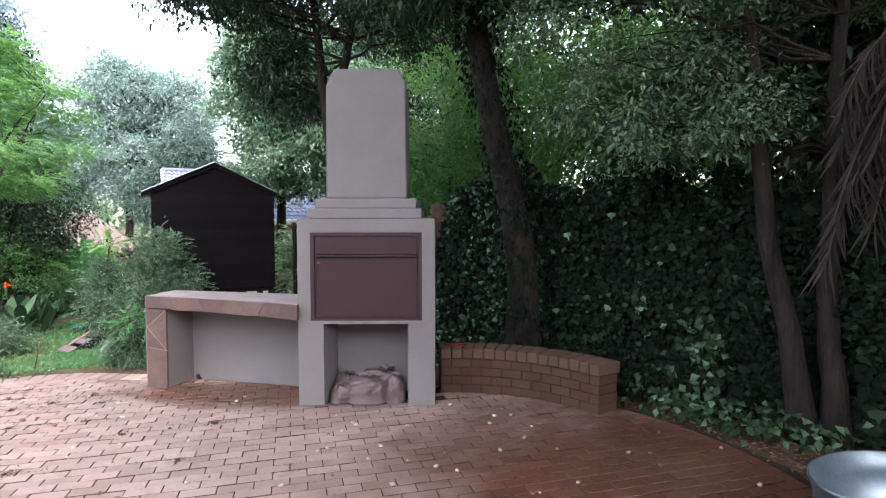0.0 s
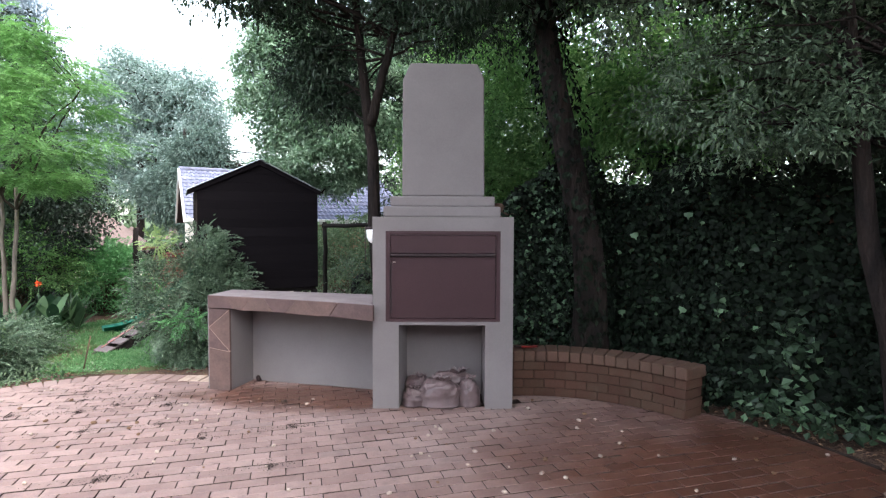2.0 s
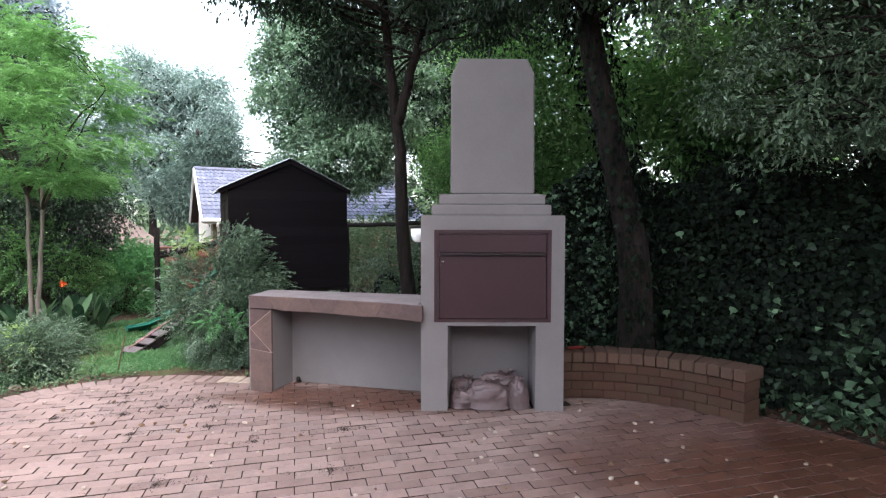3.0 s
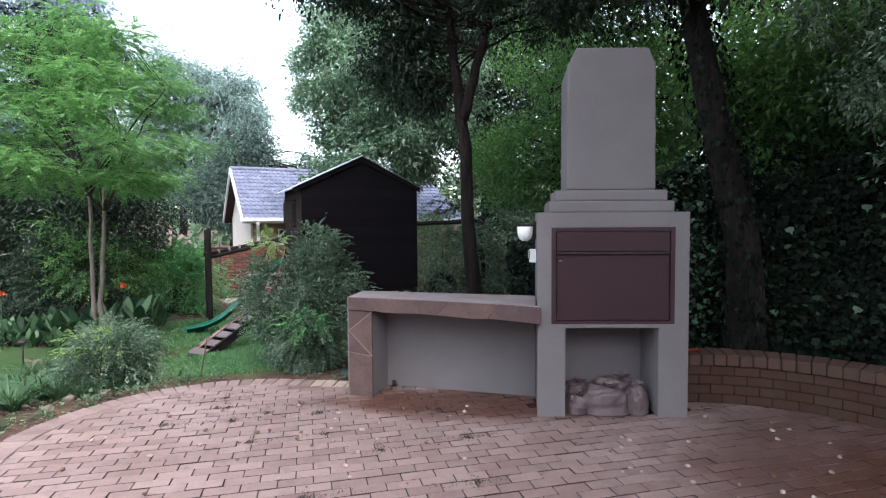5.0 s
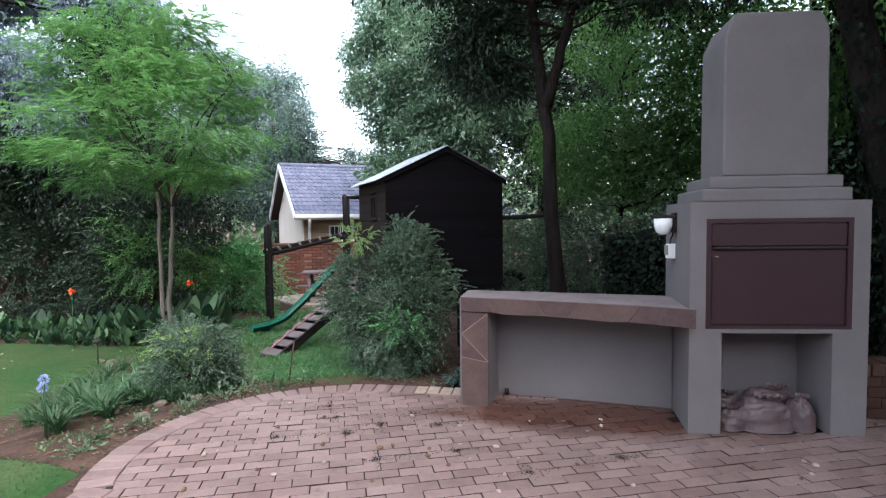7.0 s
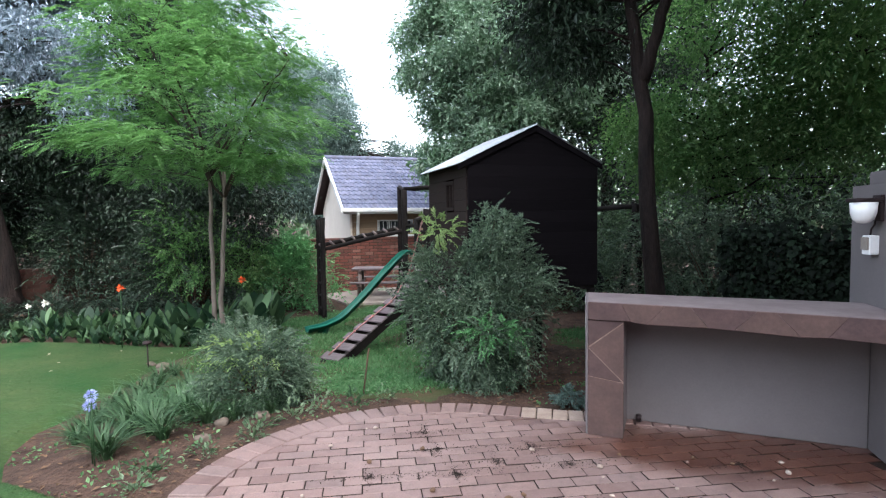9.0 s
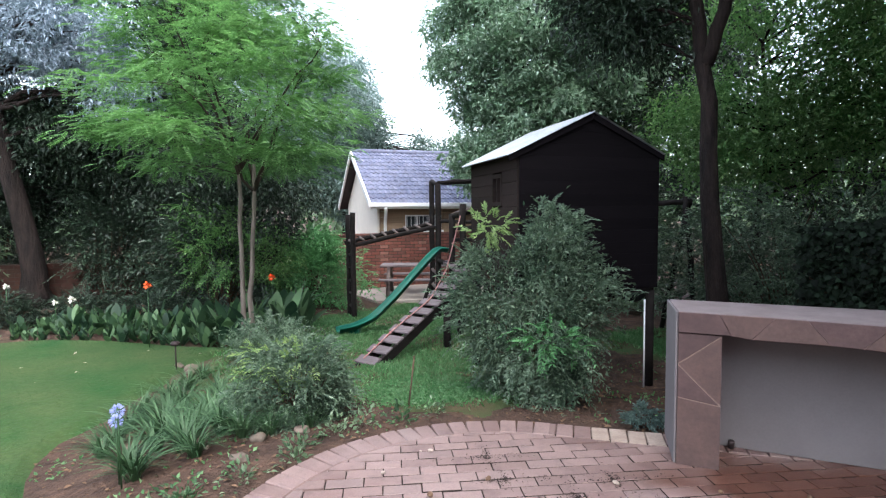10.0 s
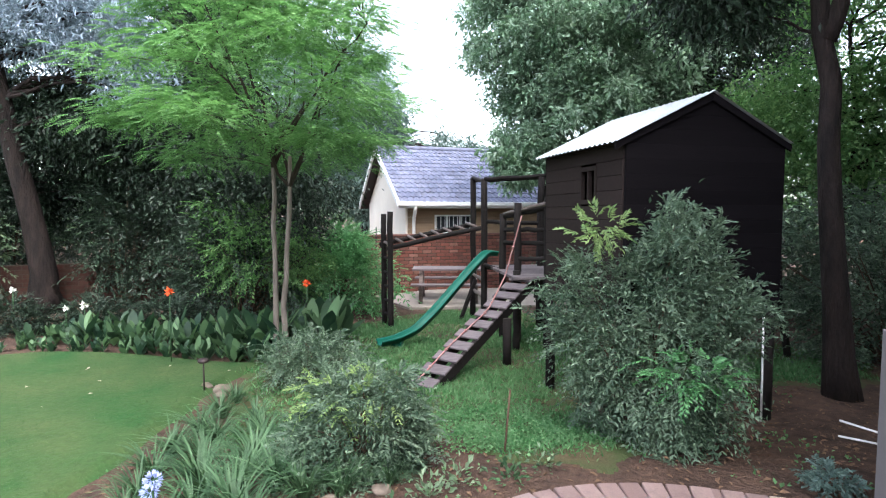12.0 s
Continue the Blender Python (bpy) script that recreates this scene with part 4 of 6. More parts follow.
V = np.stack([C + S * a * 0.42 + U * h * 0.7 for a, h in prof], 1)
m_ = len(prof)
V = V.reshape(-1, 3) - np.array((-7.3, 9.9, 0))
i = np.arange(39)[:, None] * m_
j = np.arange(m_)[None]
k_ = (j + 1) % m_
F = np.stack([i + j, i + k_, i + k_ + m_, i + j + m_], -1).reshape(-1, 4)
arr_part("chute", V, F, M["slide_green"], slide, "", True)
part("foot", box((-0.08, -0.02, gz(-7.3, 9.9) - 0.02), (0.1, 0.12, gz(-7.3, 9.9) + 0.1), 0.015), M["slide_green"], slide)

# tyre swing on its beam
sw = thing("tyre_swing_stand", "leaning pole swing frame beside the playhouse", "swing frame", Matrix.Translation((-2.4, 11.2, 0)))
O3 = np.array((-2.4, 11.2, 0))
for a, bb in (((-3.9, 11.5, 1.62), (-2.1, 11.3, 1.66)), ((-2.05, 10.9, gz(-2, 10.9)), (-2.2, 11.3, 1.75)), ((-2.45, 11.8, gz(-2.4, 11.8)), (-2.15, 11.3, 1.72)), ((-3.85, 11.5, gz(-3.8, 11.5)), (-3.85, 11.5, 1.7))):
    bar("pole", tuple(np.array(a) - O3), tuple(np.array(bb) - O3), 0.045, M["pole"], sw, 10, "", 0.01)
ty = thing("tyre_swing", "black tyre hanging on a rope", "tyre", pose(-2.95, 11.35, 0.35, 0, 0, 25))
a = np.linspace(0, 2 * math.pi, 33)[:-1]
cs = np.linspace(0, 2 * math.pi, 13)[:-1]
V = np.stack([((0.23 + 0.075 * np.cos(cs))[None] * np.cos(a)[:, None]), np.broadcast_to(0.08 * np.sin(cs), (32, 12)), ((0.23 + 0.075 * np.cos(cs))[None] * np.sin(a)[:, None])], -1).reshape(-1, 3)
i, j = np.arange(32)[:, None], np.arange(12)[None]
F = np.stack([i * 12 + j, i * 12 + (j + 1) % 12, ((i + 1) % 32) * 12 + (j + 1) % 12, ((i + 1) % 32) * 12 + j], -1).reshape(-1, 4)
arr_part("tread", V, F, M["tyre"], ty, "", True)
bar("rope", (0, 0, 0.29), (0, 0, 1.26), 0.01, M["grey_pole"], ty, 6)

# ---- house ----
HE = np.array((math.cos(radians(33)), math.sin(radians(33))))
HG = np.array((-HE[1], HE[0]))
HOUSE = Matrix([[HE[0], HG[0], 0, -9.41], [HE[1], HG[1], 0, 15.76], [0, 0, 1, 0], [0, 0, 0, 1]])
house = thing("house", "cream house with a blue-grey tiled gable roof", "house", HOUSE)
HS, HL, HZ0, HZE, HZA = 3.3, 7.46, -0.6, 1.83, 3.58
part("front_wall", cells([0.35, 1.1, 2.2, HL], [0.45, 0.65], [HZ0, 1.06, 1.5, 1.76], lambda x, y, z: not (1.1 < x < 2.2 and 1.06 < z < 1.5)), M["tan_board"], house, "tan boarded front wall")
for k in range(7):
    z = 0.62 + k * 0.165
    for x0, x1 in ([(0.36, HL)] if not 0.95 < z < 1.5 else [(0.36, 1.06), (2.24, HL)]):
        part("weatherboard", box((x0, 0.425, z), (x1, 0.452, z + 0.155), 0.006, 1), M["tan_board"], house)
part("gable_wall", prism([(0.45, HZ0), (2 * HS - 0.45, HZ0), (2 * HS - 0.45, 1.9), (HS, 3.4), (0.45, 1.9)], 0.3, 0.5, 0), M["cream"], house, "cream painted gable wall")
part("back_wall", box((0.5, 2 * HS - 0.65, HZ0), (HL, 2 * HS - 0.46, 1.76)), M["cream"], house)
part("end_wall", box((HL - 0.2, 0.66, HZ0), (HL - 0.003, 2 * HS - 0.66, 1.76)), M["cream"], house)
win = part("window", cells([1.1, 1.14, 1.45, 1.48, 1.82, 1.85, 2.16, 2.2], [0.47, 0.54], [1.06, 1.1, 1.46, 1.5],
                           lambda x, y, z: not (1.1 < z < 1.46 and (1.14 < x < 1.45 or 1.48 < x < 1.82 or 1.85 < x < 2.16))), M["white_paint"], house, "white barred window frame")
for x0, x1 in ((1.14, 1.45), (1.48, 1.82), (1.85, 2.16)):
    part("pane", box((x0, 0.51, 1.1), (x1, 0.52, 1.46)), M["glass"], win, "dark window glass")
for k in range(9):
    bar("burglar_bar", (1.16 + k * 0.12, 0.46, 1.07), (1.16 + k * 0.12, 0.46, 1.5), 0.008, M["white_paint"], win, 6)
part("sill", box((1.05, 0.4, 1.0), (2.25, 0.5, 1.055), 0.008), M["white_paint"], house, "white window sill")
part("gutter", box((0.0, -0.09, HZE - 0.1), (HL, 0.03, HZE + 0.01), 0.02), M["white_paint"], house, "white gutter")
part("fascia", box((0.02, 0.035, HZE - 0.16), (HL, 0.06, HZE), 0.004), M["white_paint"], house)
for pts in ([(0.45, -0.03, HZE - 0.1), (0.45, 0.0, HZE - 0.2), (0.5, 0.33, HZE - 0.4), (0.5, 0.37, HZE - 0.55), (0.5, 0.37, HZ0)],):
    V, F, T = tube(pts, 0.045, 10)
    arr_part("downpipe", V, [F, T], M["white_paint"], house, "white downpipe", True)
sl = math.atan2(HZA - HZE, HS)
for s in (0, 1):
    y0, y1 = (0.0, HS) if not s else (2 * HS, HS)
    part("barge", prism([(y0, HZE - 0.12), (y0, HZE + 0.04), (HS, HZA + 0.05), (HS, HZA - 0.12)], -0.03, 0.03, 0, 0.006), M["white_paint"], house, "white barge board")
    V = np.array([(0.03, y0, HZE - 0.02), (HL, y0, HZE - 0.02), (HL, HS, HZA - 0.02), (0.03, HS, HZA - 0.02)])
    V = np.concatenate([V, V - np.array([0, 0, 0.08])])
    arr_part("roof_deck", V, np.array([(0, 1, 2, 3), (4, 7, 6, 5), (0, 4, 5, 1), (2, 6, 7, 3), (0, 3, 7, 4), (1, 5, 6, 2)]), M["steel_dark"], house)
# concrete roof tiles with a rolled profile
tw, rows_n = 0.31, 13
tl = HS / math.cos(sl) / rows_n
u_ = np.linspace(0, 1, 9)
prof_z = 0.016 * np.sin(u_ * 4 * math.pi) + 0.024
tv = np.concatenate([np.stack([u_ * tw, np.full(9, -0.03), prof_z + 0.012], 1), np.stack([u_ * tw, np.full(9, tl), prof_z - 0.012], 1), np.stack([u_ * tw, np.full(9, -0.03), prof_z - 0.014], 1)])
q = np.arange(8)
tf = np.concatenate([np.stack([q, q + 1, q + 10, q + 9], 1), np.stack([q + 18, q + 19, q + 1, q], 1)])
tile_me = shade(np_mesh("roof_tile", tv, tf), False)
tile_me.materials.append(M["roof_tile"])
for r in range(rows_n):
    for c in range(23):
        ob = new("roof_tile", tile_me)
        ob.parent = house
        ob.matrix_basis = Matrix.Translation((0.03 + c * tw, r * tl * math.cos(sl), HZE + r * tl * math.sin(sl))) @ Matrix.Rotation(sl, 4, "X")
Vs, Fs = [], []
for r in range(rows_n):
    for c in range(23, 24):
        m = Matrix.Translation((0.03 + c * tw, r * tl * math.cos(sl), HZE + r * tl * math.sin(sl))) @ Matrix.Rotation(sl, 4, "X")
        Fs.append(tf + 27 * len(Vs))
        Vs.append((np.c_[tv, np.ones(27)] @ np.array(m).T)[:, :3])
arr_part("roof_tiles", np.concatenate(Vs), np.concatenate(Fs), M["roof_tile"], house)["kind"] = "stuff"
V, F, T = tube([(0, HS, HZA + 0.02), (HL, HS, HZA + 0.02)], 0.09, 10)
arr_part("ridge_cap", V, [F, T], M["roof_tile"], house, "rounded ridge tiles", True)

# paved slab, garden wall and picnic table before the house
pav = part("pavement", prism([(-9.6, 14.6), (-8.3, 13.35), (-5.0, 14.6), (-4.0, 18.0), (-8.5, 16.2)], -0.75, -0.43, 2, 0.01), M["concrete"])
tagged(pav, "pale concrete slab before the house", "pavement", kind="structure")
WALL = HOUSE @ Matrix.Translation((-1.1, -0.25, 0))
gw = part("wall_garden", box((0.0, 0.02, -0.75), (5.6, 0.2, 0.96)), M["mortar"])
gw.matrix_basis = WALL
tagged(gw, "red facebrick garden wall before the house", "wall", kind="structure")
bbm = box((0, 0, 0), (0.222, 0.03, 0.073), 0.004, 1)
brick_me = bpy.data.meshes.new("brick")
bbm.to_mesh(brick_me)
bbm.free()
brick_me.materials.append(M["house_brick"])
bv, bf = np.array([v.co for v in brick_me.vertices]), [list(p.vertices) for p in brick_me.polygons]
Vs, Fs = [], []
for r in range(18):
    for c in range(23):
        at = (0.24 * c + (0.12 if r % 2 else 0.0), 0.0, 0.96 - 0.088 * (r + 1))
        if 3 <= c < 19:
            ob = new("brick", brick_me)
            ob.parent = gw
            ob.matrix_basis = Matrix.Translation(at)
        else:
            Fs += [[q + len(bv) * len(Vs) for q in f] for f in bf]
            Vs.append(bv + np.array(at))
me = bpy.data.meshes.new("bricks")
me.from_pydata(np.concatenate(Vs).tolist(), [], Fs)
me.materials.append(M["house_brick"])
adopt(new("bricks", me), gw)["kind"] = "stuff"
part("coping", box((-0.02, -0.03, 0.962), (5.62, 0.24, 1.01), 0.008), M["house_brick"], gw, "brick coping")
pic = thing("picnic_table", "weathered wooden picnic table with benches", "picnic table", pose(-7.75, 14.5, -0.43, 0, 0, 15))
for k in range(4):
    part("top_plank", box((-0.8, -0.34 + 0.17 * k, 0.7), (0.8, -0.18 + 0.17 * k, 0.745), 0.006, 1), M["tread"], pic)
for s in (-1, 1):
    part("bench_plank", box((-0.8, s * 0.68 - 0.12, 0.41), (0.8, s * 0.68 + 0.12, 0.45), 0.006, 1), M["tread"], pic)
    part("cross_beam", box((s * 0.6 - 0.03, -0.75, 0.34), (s * 0.6 + 0.03, 0.75, 0.41), 0.005, 1), M["grey_pole"], pic)
    part("top_beam", box((s * 0.6 - 0.03, -0.33, 0.63), (s * 0.6 + 0.03, 0.33, 0.7), 0.005, 1), M["grey_pole"], pic)
    for d in (-1, 1):
        bar("leg", (s * 0.6, d * 0.55, 0), (s * 0.6, d * 0.22, 0.68), 0.045, M["grey_pole"], pic, 8)
fence = thing("wire_fence", "thin steel posts of a wire garden fence", "fence", Matrix.Translation((-11.0, 14.6, gz(-11, 14.6) - 0.05)))
for k in range(6):
    bar("post", (-0.5 + k * 0.35, 0.1 * k, 0), (-0.5 + k * 0.35, 0.1 * k, 1.75), 0.014, M["steel_dark"], fence, 6)
for z in (0.6, 1.1, 1.6):
    bar("wire", (-0.5, 0, z), (1.25, 0.5, z), 0.005, M["steel_dark"], fence, 5)

# unseen wall and roof, added behind the walker to hold back sky light
hw = part("wall_house", box((-5.6, -2.45, -0.2), (6.5, -2.2, 2.75)), M["plaster"])
tagged(hw, "unseen grey wall added behind the terrace to block sky light", "wall", kind="structure")
rf = part("roof_house", prism([(-1.35, 2.55), (-1.35, 2.68), (-5.2, 4.6), (-5.2, 4.45)], -6.2, 7.0, 0, 0.01), M["steel_dark"])
tagged(rf, "unseen dark roof added behind the terrace to block sky light", "roof", kind="structure")

# far neighbour roof and the boundary wall at the left
nb = thing("neighbour_house", "distant house with a pinkish hipped roof", "house", Matrix.Translation((-17.2, 22.0, -0.6)) @ Matrix.Rotation(0.6, 4, "Z"))
part("wall", box((-2.0, -1.6, 0), (2.0, 1.6, 1.25)), M["cream"], nb)
bm = bmesh.new()
vs = [bm.verts.new(p) for p in ((-2.5, -2.1, 1.15), (2.5, -2.1, 1.15), (2.5, 2.1, 1.15), (-2.5, 2.1, 1.15), (-0.4, 0, 2.85), (0.4, 0, 2.85))]
for f in ((0, 1, 5, 4), (1, 2, 5), (2, 3, 4, 5), (3, 0, 4), (3, 2, 1, 0)):
    bm.faces.new([vs[q] for q in f])
part("roof", bm, M["thatch_roof"], nb)
bw = part("wall_boundary", box((0, 0, -0.9), (9.5, 0.2, 0.5), 0.01), M["mortar"])
bw.matrix_basis = pose(-19.5, 8.0, 0, 0, 0, 37)
tagged(bw, "shaded red brick boundary wall", "wall", kind="structure")
Vs, Fs, cnt = [], [], 0
for r in range(12):
    for c in range(40):
        x0 = 0.24 * c + (0.12 if r % 2 else 0) + 0.005
        z0 = 0.5 - 0.088 * (r + 1)
        p = np.array([(x0, -0.012, z0), (x0 + 0.22, -0.012, z0), (x0 + 0.22, -0.012, z0 + 0.074), (x0, -0.012, z0 + 0.074)])
        q_ = p + np.array([0, 0.014, 0])
        Vs.append(np.concatenate([p, q_]))
        Fs.append(np.array([(0, 1, 2, 3), (0, 4, 5, 1), (2, 6, 7, 3), (1, 5, 6, 2), (3, 7, 4, 0)]) + cnt)
        cnt += 8
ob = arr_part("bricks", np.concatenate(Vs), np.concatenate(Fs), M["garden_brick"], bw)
ob["kind"] = "stuff"

# ---- trees ----
gzr = gz(-2.12, 9.0)
tree("forked_tree", "tall dark tree with a forked trunk and hanging crown",
     [[(-2.1, 9.1, gzr - 0.1), (-2.24, 9.1, 1.2), (-2.36, 9.15, 3.1), (-2.56, 9.2, 4.6), (-2.8, 9.2, 7.0)], [(-2.36, 9.15, 3.25), (-2.12, 9.1, 4.1), (-1.8, 9.1, 5.4), (-1.5, 9.2, 7.0)]],
     [((-2.2, 9.2, 7.2), (3.4, 2.4, 1.9), 0.6), ((-3.8, 8.9, 5.5), (1.25, 1.2, 0.65), 0.22), ((-1.0, 9.2, 5.2), (1.6, 1.3, 0.9), 0.16), ((-3.3, 9.6, 4.3), (0.75, 0.6, 0.75), 0.16)], M["leaf_dark"], M["bark"], 0.085, 260, 130, 0.36, 0.25, 0.022, 0.128, 0.5)
ivy_tree = tree("ivy_clad_tree", "leaning dark tree trunk overgrown with ivy",
     [[(0.62, 6.15, -0.1), (0.6, 6.15, 0.8), (0.5, 6.2, 2.0), (0.15, 6.25, 3.5), (0.0, 6.3, 4.6), (0.1, 6.4, 6.2)]],
     [((0.4, 6.6, 5.6), (2.6, 2.0, 1.3), 0.7), ((0.1, 5.6, 4.3), (1.3, 1.1, 0.5), 0.15), ((1.7, 5.6, 4.5), (1.6, 1.2, 0.7), 0.15), ((-0.6, 6.6, 7.0), (2.2, 2.0, 1.0), 0.3)], M["leaf_dark"], M["bark"], 0.085, 300, 110, 0.36, 0.25, 0.02, 0.19, 0.4,
     # unseen canopy added above the terrace to darken its right side
     shade_lobes=(((1.6, 4.2, 6.6), (3.4, 3.6, 0.8), 430), ((-1.3, 4.8, 6.9), (1.9, 2.6, 0.7), 210)))
# its shade_lobes are added out of view, to dim the ivy and paving
tree("broadleaf_tree", "spreading tree with pale green overhanging leaves",
     [[(2.72, 4.75, -0.1), (2.55, 4.75, 0.9), (2.36, 4.8, 2.0), (2.3, 4.9, 3.4), (2.2, 5.0, 4.6)], [(2.92, 4.7, -0.1), (2.86, 4.72, 1.0), (2.9, 4.8, 2.4), (3.0, 4.9, 4.0)]],
     [((1.75, 4.9, 2.55), (0.95, 0.55, 0.5), 0.3), ((1.5, 5.2, 3.4), (1.3, 0.9, 0.5), 0.25), ((3.0, 5.0, 4.0), (1.7, 1.2, 0.8), 0.45), ((4.0, 2.5, 4.8), (1.8, 2.4, 0.9), 0.5)], M["leaf_over"], M["bark"], 0.052, 220, 85, 0.17, 0.4, 0.014, 0.09, 0.3, fill=0.35, shade_lobes=(((4.0, 1.5, 5.6), (2.4, 3.0, 0.8), 330), ((4.2, 4.6, 5.8), (2.0, 2.0, 0.9), 220), ((2.8, 0.4, 5.8), (3.6, 2.2, 0.8), 300)))
tree("lime_tree", "light green feathery tree behind the hedge",
     [[(-0.7, 12.9, -0.5), (-0.75, 12.9, 1.2), (-0.6, 12.9, 2.8), (-0.7, 13.0, 4.5)]],
     [((-0.7, 12.9, 2.9), (2.0, 1.3, 1.2), 0.6), ((0.9, 12.0, 3.4), (1.6, 1.2, 1.4), 0.4), ((-0.3, 13.0, 5.3), (2.0, 1.2, 1.1), 0.22)], M["leaf_lime"], M["bark"], 0.075, 170, 130, 0.42, 0.3, 0.018, 0.07, 0.1, fill=1.6)
tree("round_tree", "full green tree behind the playhouse",
     [[(-5.7, 15.4, -0.6), (-5.7, 15.4, 2.0), (-5.6, 15.4, 4.5), (-5.5, 15.4, 7.5)]],
     [((-5.6, 15.4, 5.7), (2.1, 1.9, 2.3), 0.6), ((-5.0, 15.1, 3.6), (1.7, 1.5, 1.1), 0.25), ((-3.6, 15.2, 5.2), (1.4, 1.4, 1.6), 0.15), ((-6.1, 14.3, 2.7), (0.6, 0.5, 0.75), 0.07)], M["leaf_round"], M["bark"], 0.115, 260, 200, 0.3, 0.2, 0.03, 0.16, 0.3, shell=0.72)
tree("tall_dark_tree", "tall dark evergreen tree behind the playhouse",
     [[(-2.3, 16.8, -0.6), (-2.2, 16.8, 4.0), (-2.2, 16.8, 9.0)]],
     [((-2.2, 16.8, 6.4), (3.0, 2.2, 3.6), 1.0)], M["leaf_dark"], M["bark"], 0.13, 200, 200, 0.5, 0.2, 0.03, 0.2, 0.3)
tree("back_tree", "dense dark tree beyond the ivy wall",
     [[(3.2, 12.0, -0.2), (3.1, 12.0, 3.0), (3.0, 12.0, 7.0)]],
     [((2.6, 11.2, 5.2), (3.6, 2.0, 3.4), 0.7), ((0.9, 10.2, 6.9), (1.8, 1.2, 1.6), 0.1), ((2.7, 9.2, 3.6), (1.5, 1.0, 1.1), 0.3)], M["leaf_lime"], M["bark"], 0.11, 240, 170, 0.55, 0.2, 0.03, 0.2, 0.3)
tree("back_tree", "dense dark tree beyond the ivy wall",
     [[(6.4, 7.6, -0.2), (6.3, 7.6, 3.0), (6.0, 7.6, 7.0)]],
     [((5.4, 7.6, 4.6), (2.4, 2.4, 3.2), 0.7), ((4.6, 5.4, 4.6), (1.4, 1.6, 1.6), 0.3), ((4.3, 6.4, 3.4), (1.6, 0.9, 1.3), 0.3)], M["leaf_dark"], M["bark"], 0.11, 240, 150, 0.45, 0.2, 0.03, 0.18, 0.3)
tree("far_eucalyptus", "tall hazy blue-green tree in the distance",
     [[(-17.8, 26.0, -0.6), (-17.6, 26.0, 4.0), (-18.0, 26.0, 9.0)], [(-17.6, 26.0, 3.4), (-16.4, 26.0, 5.8), (-15.4, 26.0, 7.2)]],
     [((-18.2, 26.0, 8.0), (2.3, 1.8, 2.4), 0.4), ((-15.4, 26.2, 7.4), (2.1, 1.7, 2.0), 0.3), ((-16.8, 25.5, 4.6), (4.0, 1.6, 1.6), 0.3)], M["leaf_euc"], M["bark"], 0.18, 200, 170, 0.55, 0.4, 0.035, 0.2, 0.5, 0.3)
tree("far_eucalyptus", "tall hazy blue-green tree in the distance",
     [[(-24.0, 26.0, -0.6), (-23.8, 26.0, 3.5), (-24.0, 26.0, 8.0)]],
     [((-24.0, 26.0, 6.6), (3.0, 1.8, 3.0), 0.6), ((-21.4, 26.2, 4.8), (2.4, 1.6, 2.4), 0.4)], M["leaf_euc"], M["bark"], 0.18, 160, 150, 0.6, 0.4, 0.035, 0.2, 0.5, 0.3)
tree("pine", "grey-green pine beyond the house", [[(-13.9, 23.6, -0.6), (-13.8, 23.6, 3.0), (-13.9, 23.6, 6.0)]],
     [((-13.8, 23.6, 3.0), (2.6, 1.2, 1.6), 0.6), ((-13.2, 23.8, 5.0), (1.4, 1.0, 1.2), 0.25), ((-10.4, 24.6, 4.0), (1.6, 1.0, 1.0), 0.15)], M["leaf_pine"], M["bark"], 0.2, 150, 150, 0.45, 0.4, 0.03, 0.16, 0.4, 0.2)
tree("dark_conifer", "dark drooping evergreen behind the flower bed",
     [[(-12.4, 12.4, -0.5), (-12.4, 12.4, 2.5), (-12.2, 12.4, 6.5)]],
     [((-12.5, 12.5, 3.0), (1.5, 1.2, 2.8), 0.5), ((-10.9, 12.0, 2.0), (1.5, 1.2, 1.7), 0.3), ((-12.3, 12.8, 5.8), (1.4, 1.2, 1.2), 0.2)], M["leaf_conifer"], M["bark"], 0.09, 380, 130, 0.4, 0.2, 0.02, 0.16, 0.7)
tree("dark_conifer", "dark drooping evergreen beside the boundary wall",
     [[(-14.9, 13.2, -0.5), (-14.9, 13.2, 2.5), (-14.7, 13.2, 6.5)]],
     [((-15.0, 13.0, 3.2), (1.6, 1.2, 2.8), 0.6), ((-17.2, 11.8, 3.0), (1.6, 1.4, 2.0), 0.4), ((-14.2, 11.4, 3.3), (2.2, 0.9, 0.8), 0.35)], M["leaf_conifer"], M["bark"], 0.1, 300, 120, 0.45, 0.2, 0.02, 0.16, 0.6)
# the shade lobe is an added leaf mass that dims the boundary wall
tree("blue_conifer", "blue-grey cedar with drooping sprays",
     [[(-15.0, 10.9, -0.5), (-15.05, 10.7, 1.5), (-15.25, 10.3, 4.1), (-15.3, 10.4, 7.0)]],
     [((-13.9, 10.9, 5.0), (1.7, 1.2, 0.9), 0.4), ((-15.4, 10.4, 5.2), (1.6, 1.3, 1.1), 0.2), ((-12.9, 11.2, 4.0), (0.8, 0.7, 0.6), 0.12), ((-12.4, 12.6, 6.9), (1.3, 1.2, 1.0), 0.3)], M["leaf_blue"], M["bark"], 0.12, 240, 80, 0.26, 0.3, 0.03, 0.24, 0.6, 0.25, shade_lobes=(((-17.0, 12.2, 7.8), (2.6, 2.2, 1.0), 220),))


